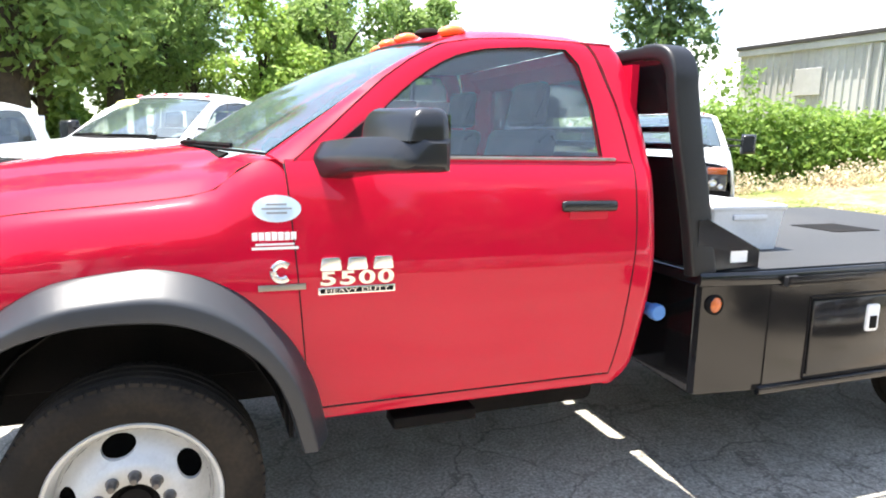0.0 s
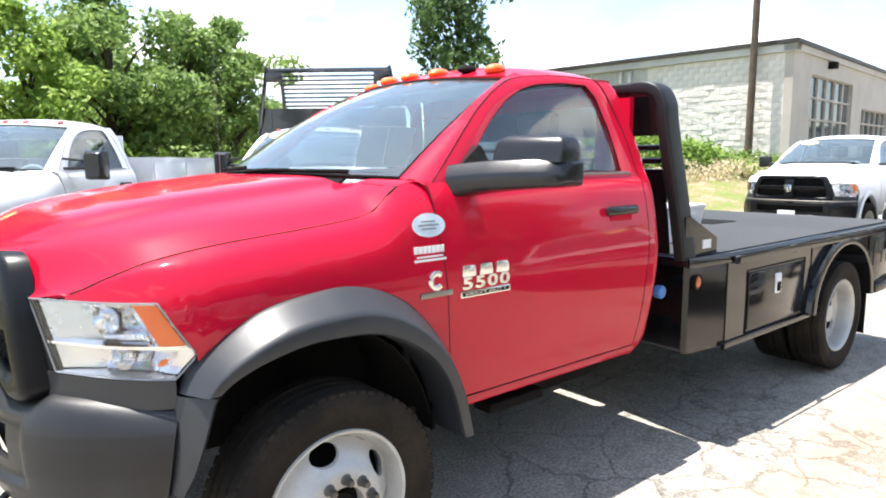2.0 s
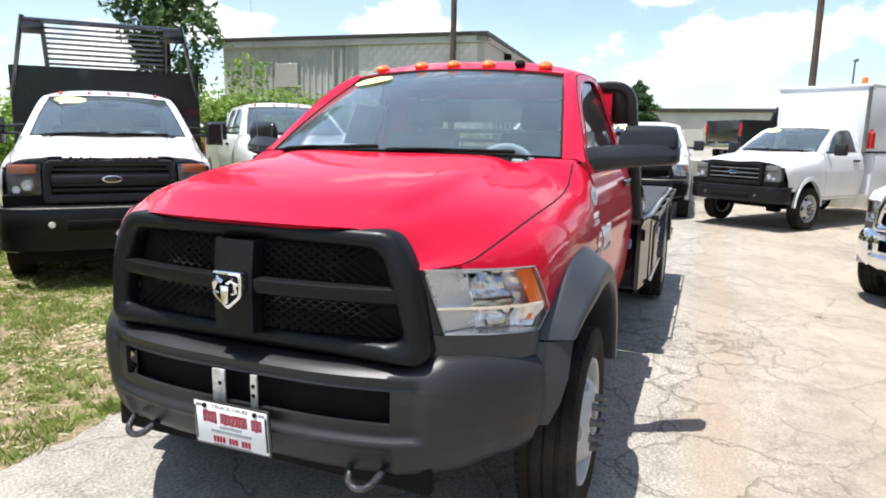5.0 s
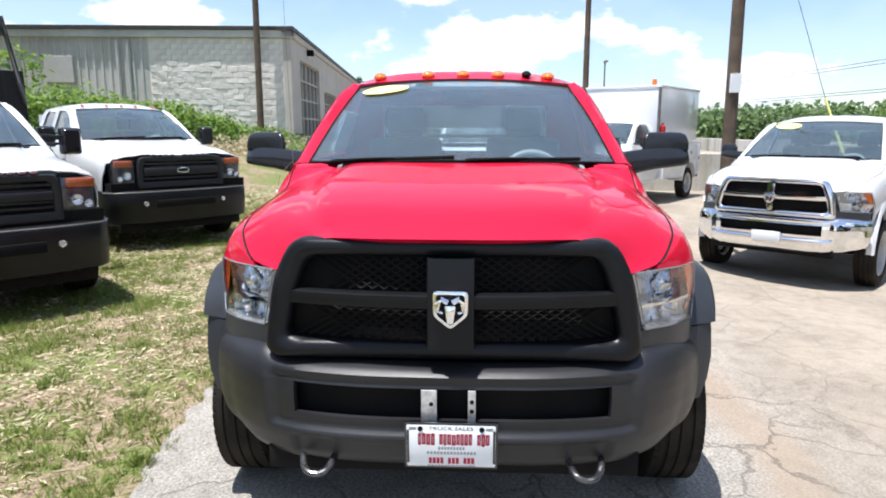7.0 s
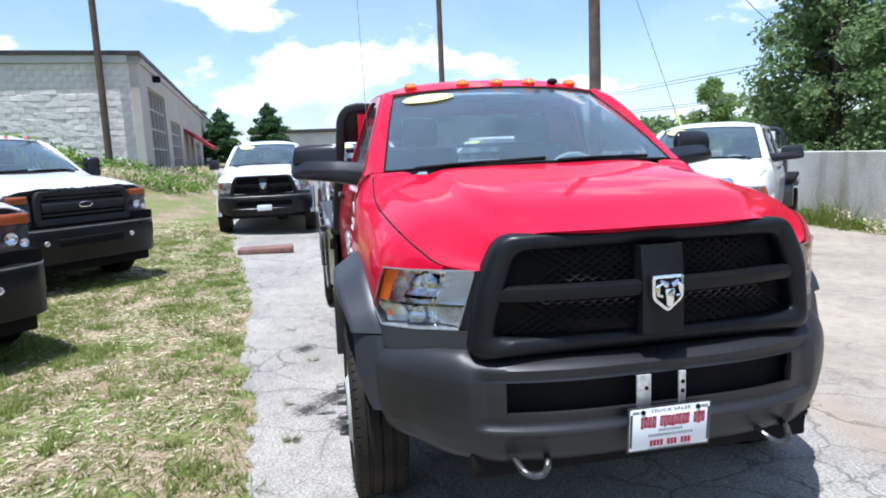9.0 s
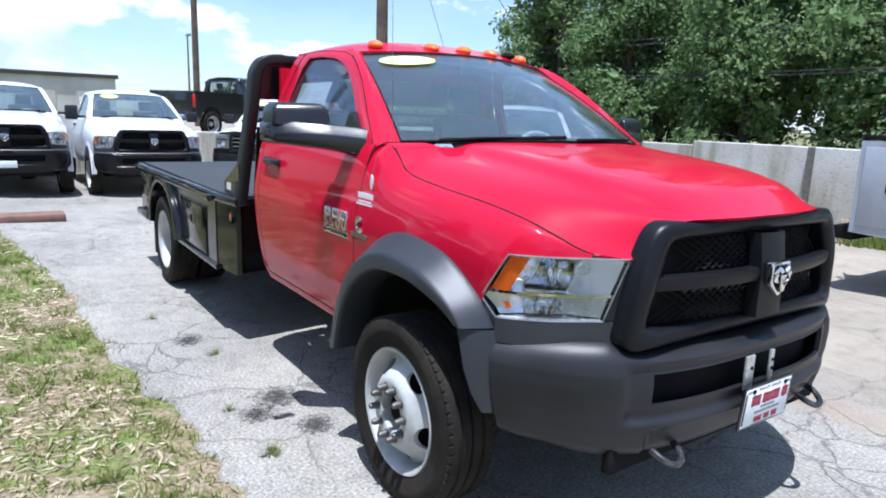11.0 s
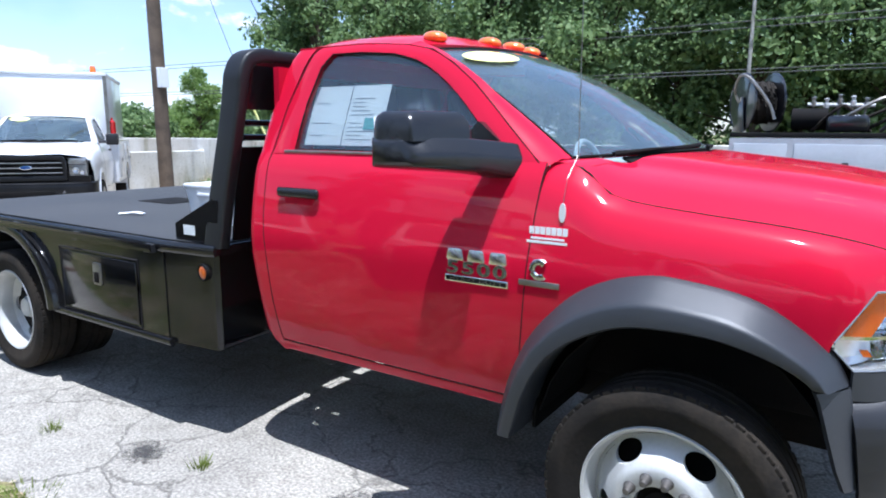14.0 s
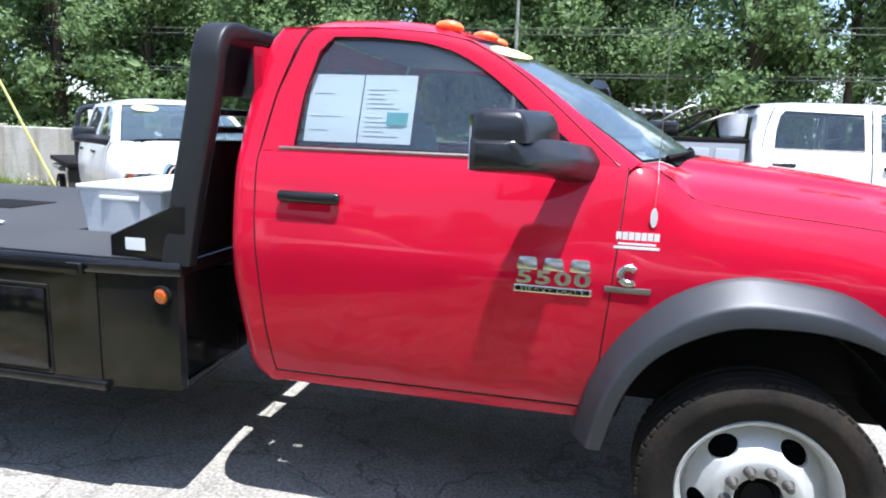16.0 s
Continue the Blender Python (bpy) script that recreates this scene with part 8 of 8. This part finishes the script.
def pickup_bed(t, x0, paint, wb):
    L = 2.25
    for s in (-1, 1):
        b = bmesh.new()
        top = [(x0, 1.0), (x0, 1.45), (x0 + L, 1.47), (x0 + L, 0.62), (wb + 0.50, 0.58)]
        arch = [(wb + 0.48 * math.cos(radians(a)), 0.45 + 0.55 * math.sin(radians(a))) for a in range(8, 180, 12)]
        prism(top + arch + [(wb - 0.5, 0.56), (x0, 0.58)], s * 0.93, s * 1.005, "xz", b)
        part("bedside", b, paint, t)
        part("tail_lamp", box(x0 + L - 0.02, x0 + L + 0.02, s * 0.97 - 0.06, s * 0.97 + 0.06, 0.95, 1.35, 0.01), REDLENS, t)
    part("bed_floor", box(x0, x0 + L, -0.93, 0.93, 0.78, 0.83), DARK, t)
    part("bed_front", box(x0, x0 + 0.04, -0.93, 0.93, 0.8, 1.45), paint, t)
    part("tailgate", box(x0 + L - 0.03, x0 + L + 0.02, -0.90, 0.90, 0.75, 1.46, 0.01), paint, t)
    part("rear_bumper", box(x0 + L + 0.02, x0 + L + 0.15, -0.95, 0.95, 0.52, 0.72, 0.03), CHROME, t)


def dump_bed(t, x0, paint, wb):
    x0 += 0.35
    b = bmesh.new()
    grid([[(x0, y, z) for y in (-1.18, 1.18)] for z in (1.05, 2.42)], 0.05, b)
    for s in (-1, 1):
        prism([(x0, 1.05), (x0 + 3.4, 1.05), (x0 + 3.4, 1.75), (x0 + 0.6, 1.75), (x0, 2.42)], s * 1.18 - 0.03, s * 1.18 + 0.03, "xz", b)
    box(x0, x0 + 3.4, -1.15, 1.15, 1.0, 1.08, 0, bm=b)
    part("dump_body", b, DARKCAR, t, "black steel dump body")
    for y in (-1.0, -0.35, 0.35, 1.0):
        part("body_rib", box(x0 - 0.06, x0 - 0.02, y - 0.03, y + 0.03, 1.1, 2.40), DARKCAR, t)
    for s in (-1, 1):
        part("rack_post", tube([(x0 - 0.03, s * 1.19, 2.0), (x0 - 0.2, s * 0.98, 3.06)], 0.035, 8, flat=(0.03, 0.045)), DARKCAR, t)
        part("rack_plate", box(x0 - 0.22, x0 - 0.19, s * 0.87 - 0.13, s * 0.87 + 0.13, 2.82, 3.0, 0.005), DARKCAR, t)
        part("rack_frame", tube([(x0 - 0.10, s * 0.74, 2.40), (x0 - 0.20, s * 0.76, 3.0)], 0.03, 6), DARKCAR, t)
    part("rack_frame", tube([(x0 - 0.2, -1.0, 3.0), (x0 - 0.2, 1.0, 3.0)], 0.035, 8), DARKCAR, t)
    for k in range(8):
        z = 2.45 + 0.066 * k
        part("rack_slat", tube([(x0 - 0.11 - 0.011 * k, -0.74, z), (x0 - 0.11 - 0.011 * k, 0.74, z)], 0.017, 6), DARKCAR, t)
    part("bed_frame", box(x0 - 0.4, x0 + 3.3, -0.45, 0.45, 0.62, 1.0), DARK, t)


def service_bed(t, x0, paint, wb, high=False, top=1.48, L=2.75):
    x0 += 0.05
    for s in (-1, 1):
        b = bmesh.new()
        arch = [(wb + 0.50 * math.cos(radians(a)), 0.45 + 0.52 * math.sin(radians(a))) for a in range(8, 180, 12)]
        prism([(x0, 0.62), (x0, top), (x0 + L, top), (x0 + L, 0.62)] + [(wb + 0.52, 0.6)] + arch + [(wb - 0.52, 0.6)], s * 0.68, s * 1.10, "xz", b, 0.0)
        cab = part("side_cabinet", b, paint, t, "white steel service cabinet")
        for a, c, z0, z1 in ((x0 + 0.06, wb - 0.55, 0.70, top - 0.06), (wb - 0.48, wb + 0.48, 1.03, top - 0.06), (wb + 0.55, x0 + L - 0.05, 0.70, top - 0.06)):
            if c - a > 0.12:
                d = part("cabinet_door", box(a, c, s * 1.105 - 0.008, s * 1.105 + 0.008, z0, z1, 0.006), paint, cab)
                part("latch", box((a + c) / 2 - 0.03, (a + c) / 2 + 0.03, s * 1.116 - 0.006, s * 1.116 + 0.006, (z0 + z1) / 2 - 0.045, (z0 + z1) / 2 + 0.045, 0.004), DARK, d)
        part("tail_lamp", box(x0 + L, x0 + L + 0.03, s * 0.9 - 0.06, s * 0.9 + 0.06, 0.9, 1.1), REDLENS, t)
    part("bed_floor", box(x0, x0 + L, -0.68, 0.68, 0.80, 0.86), DARK, t)
    part("bed_front", box(x0, x0 + 0.03, -0.68, 0.68, 0.86, top), paint, t)
    part("rear_bumper", box(x0 + L, x0 + L + 0.2, -1.0, 1.0, 0.52, 0.66, 0.01), DARK, t)


def tall_service_bed(t, x0, paint, wb):
    service_bed(t, x0, paint, wb, top=1.64, L=2.7)


def box_bed(t, x0, paint, wb):
    service_bed(t, x0, paint, wb)
    L = 2.75
    b = box(x0 - 0.12, x0 + L, -0.99, 0.99, 1.52, 2.86, 0.03)
    bx = part("high_box", b, paint, t, "tall white enclosed box over the cabinets")
    part("corner_strip", box(x0 - 0.135, x0 - 0.11, -1.01, -0.94, 1.5, 2.85), STEEL, bx)
    part("top_strip", box(x0 - 0.14, x0 + 2.76, -1.01, 1.01, 2.845, 2.91, 0.01), LINER, bx)
    part("warning_beacon", lathe([(0.0, 3.06), (0.05, 3.05), (0.06, 3.01), (0.06, 2.905)], 14, axis="Z"), AMBER, bx).location = (x0 + 0.05, -0.75, 0)
    ext = part("fire_extinguisher", lathe([(0.0, 1.93), (0.02, 1.93), (0.02, 1.88), (0.07, 1.84), (0.07, 1.52), (0.0, 1.52)], 14, axis="Z"), REDLENS, t, "red fire extinguisher")
    ext.location = (x0 + 0.0, -1.04, 0.06)


def low_flatbed(t, x0, paint, wb):
    part("deck", box(x0 + 0.05, x0 + 2.7, -1.15, 1.15, 0.98, 1.06, 0.01), DARK, t, "black flat deck")
    part("bed_frame", box(x0 + 0.1, x0 + 2.6, -0.45, 0.45, 0.62, 0.98), DARK, t)
    for s in (-1, 1):
        part("rack_upright", tube(smooth_path([(x0 + 0.1, s * 1.0, 1.05), (x0 + 0.08, s * 0.98, 1.6), (x0 + 0.05, s * 0.9, 1.9), (x0 + 0.05, s * 0.6, 1.95)], 5), 0.045, 8), DARKCAR, t)
        part("tool_box", box(x0 + 0.2, x0 + 0.75, s * 0.9 - 0.24, s * 0.9 + 0.24, 0.55, 0.97, 0.01), DARKCAR, t)
        part("wheel_arch", box(wb - 0.5, wb + 0.5, s * 0.98 - 0.22, s * 0.98 + 0.22, 0.88, 0.97, 0.03), DARKCAR, t)
        wheel(t, wb, s * 1.06, s, "rear", 0.2)
    part("rack_top_bar", tube([(x0 + 0.05, -0.62, 1.95), (x0 + 0.05, 0.62, 1.95)], 0.045, 8), DARKCAR, t)
    part("rack_panel", box(x0 + 0.05, x0 + 0.08, -0.95, 0.95, 1.05, 1.5), DARKCAR, t)


def reel_bed(t, x0, paint, wb):
    # cabinets take the white that has shade mixed into its colour
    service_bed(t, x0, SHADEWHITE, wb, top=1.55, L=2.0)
    part("deck_tray", box(x0, x0 + 2.06, -1.05, 1.05, 1.56, 1.61, 0.01), DARK, t)
    xr, r, yr = x0 + 1.90, 0.335, 0.42
    zc = 1.62 + r
    drum = lathe([(0.0, -0.17), (r, -0.17), (r, -0.155), (r * 0.55, -0.14), (r * 0.55, 0.14), (r, 0.155), (r, 0.17), (r * 0.9, 0.18), (r * 0.3, 0.176), (0.0, 0.176)], 36)
    rp = part("hose_reel", drum, DARKCAR, t, "black hose reel with solid flanges on the tray")
    part("reel_hub", lathe([(0.0, 0.205), (0.05, 0.20), (0.06, 0.178)], 20), STEEL, rp)
    for y in (-0.17, 0.17):
        part("reel_rim", tube([(r * math.cos(q), y, r * math.sin(q)) for q in np.linspace(0, 6.283, 40)[:-1]], 0.011, 6, closed=True), DARKCAR, rp)
    part("hose", tube([((r * 0.66 + 0.012 * (k % 2)) * math.cos(k * 0.5), -0.125 + 0.25 * k / 110, (r * 0.66 + 0.012 * (k % 2)) * math.sin(k * 0.5)) for k in range(110)], 0.022, 6), RUBBER, rp)
    part("reel_stand", prism([(-0.15, -r), (0.15, -r), (0.07, 0.06), (-0.07, 0.06)], 0.19, 0.205, "xz", bevel=0.003), DARKCAR, rp)
    part("feed_hose", tube(smooth_path([(0.0, 0.21, 0.0), (0.02, 0.26, 0.14), (-0.10, 0.26, 0.30), (-0.26, 0.20, 0.24), (-0.40, 0.05, -0.02), (-0.46, 0.0, -0.20)], 6), 0.017, 8), STEEL, rp)
    rp.matrix_basis = Matrix.Translation((xr, yr, zc)) @ Matrix.Rotation(radians(-57), 4, "Z")
    mf = part("valve_manifold", tube([(x0 + 0.72, 0.55, 1.90), (x0 + 1.36, 0.55, 1.92)], 0.022, 8), BRACKETM, t, "pale metal valve manifold with pipes")
    for k in range(5):
        xv = x0 + 0.80 + 0.125 * k
        part("valve", lathe([(0.0, 0.0), (0.030, 0.0), (0.030, 0.05), (0.018, 0.06), (0.018, 0.09), (0.034, 0.095), (0.0, 0.11)], 10, axis="Z"), BRACKETM if k % 2 else STEEL, mf).location = (xv, 0.55, 1.88 + 0.02 * (k % 3))
        part("pipe", tube([(xv, 0.55, 1.90), (xv + 0.02, 0.52, 1.76), (xv - 0.03, 0.50, 1.62)], 0.014, 6), STEEL, mf)
    rnd = random.Random(3)
    for k in range(5):
        xa = x0 + 0.10 + 0.16 * k
        pts = smooth_path([(xa, 0.6, 1.62), (xa + rnd.uniform(-0.1, 0.3), 0.7, 1.80 + rnd.uniform(0, 0.18)), (xa + 0.35, 0.75, 1.74 + rnd.uniform(0, 0.15)), (xa + 0.55, 0.6, 1.63)], 6)
        part("hose", tube(pts, 0.02, 6), RUBBER if k % 3 else STEEL, t)
    part("pump", box(x0 + 0.75, x0 + 1.15, 0.3, 0.8, 1.62, 1.80, 0.05), DARKCAR, t)
    part("pump_motor", lathe([(0.0, 0.0), (0.12, 0.0), (0.12, 0.35), (0.0, 0.35)], 16, axis="X"), DARK, t).location = (x0 + 1.15, 0.55, 1.76)
    part("bucket", lathe([(0.13, 1.62), (0.16, 1.90), (0.165, 1.90), (0.15, 1.64)], 18, axis="Z"), LINER, t).location = (x0 + 0.12, 0.6, 0)


def at(x, y, rz, dz=0.0):
    return pose(x, y, rise(x, y) + dz, 0, 0, rz)


parked("pickup_truck", at(6.6, 4.77, 48, -0.04), "white extended-cab pickup with black grille on the grass", "ford", WHITE, 2, 0.55, pickup_bed, PLASTIC)
parked("dump_truck", at(2.83, 4.79, 48, -0.02), "white truck with black dump body and slatted rack", "ford", WHITE, 1, 0.0, dump_bed, PLASTIC, sticker=True, wheelbase=4.1)
parked("service_truck", at(-0.88, 4.86, 48, -0.03), "white truck with pale grey service body beside the dump truck", "ford", WHITE, 1, 0.0, tall_service_bed, PLASTIC, sticker=True)
parked("service_truck", at(-3.3, 5.4, 54, -0.05) @ Matrix.Scale(0.93, 4), "white work truck parked at the row's end", "ford", WHITE, 1, 0.0, service_bed, PLASTIC)
parked("pickup_truck", at(12.27, 2.24, 0), "white crew-cab pickup with black grille", "ram", WHITE, 2, 0.95, pickup_bed, PLASTIC, big_mirror=False, lights=False, sticker=True)
parked("pickup_truck", at(12.33, -0.12, 2), "white regular-cab pickup with black grille", "ram", WHITE, 1, 0.0, pickup_bed, PLASTIC, big_mirror=False, lights=False, sticker=True)
parked("box_truck", at(11.5, -2.48, -36) @ Matrix.Scale(0.94, 4), "white service truck with tall enclosed box", "ford", WHITE, 1, 0.0, box_bed, PLASTIC, big_mirror=False, lights=False, chrome=True, sticker=True, wheelbase=4.1)
parked("flatbed_truck", at(5.56, -4.22, -41.4, 0.0), "white crew-cab flatbed with chrome grille and bumper", "ram", WHITE, 2, 0.95, low_flatbed, CHROME, chrome=True, lights=False, sticker=True, wheelbase=3.4)
parked("pickup_truck", pose(19.7, -5.6, 0.88, 0, 0, 121) @ Matrix.Scale(0.84, 4), "black crew-cab pickup on the upper lot", "ram", DARKCAR, 2, 0.95, pickup_bed, CHROME, chrome=True, big_mirror=False, lights=False)
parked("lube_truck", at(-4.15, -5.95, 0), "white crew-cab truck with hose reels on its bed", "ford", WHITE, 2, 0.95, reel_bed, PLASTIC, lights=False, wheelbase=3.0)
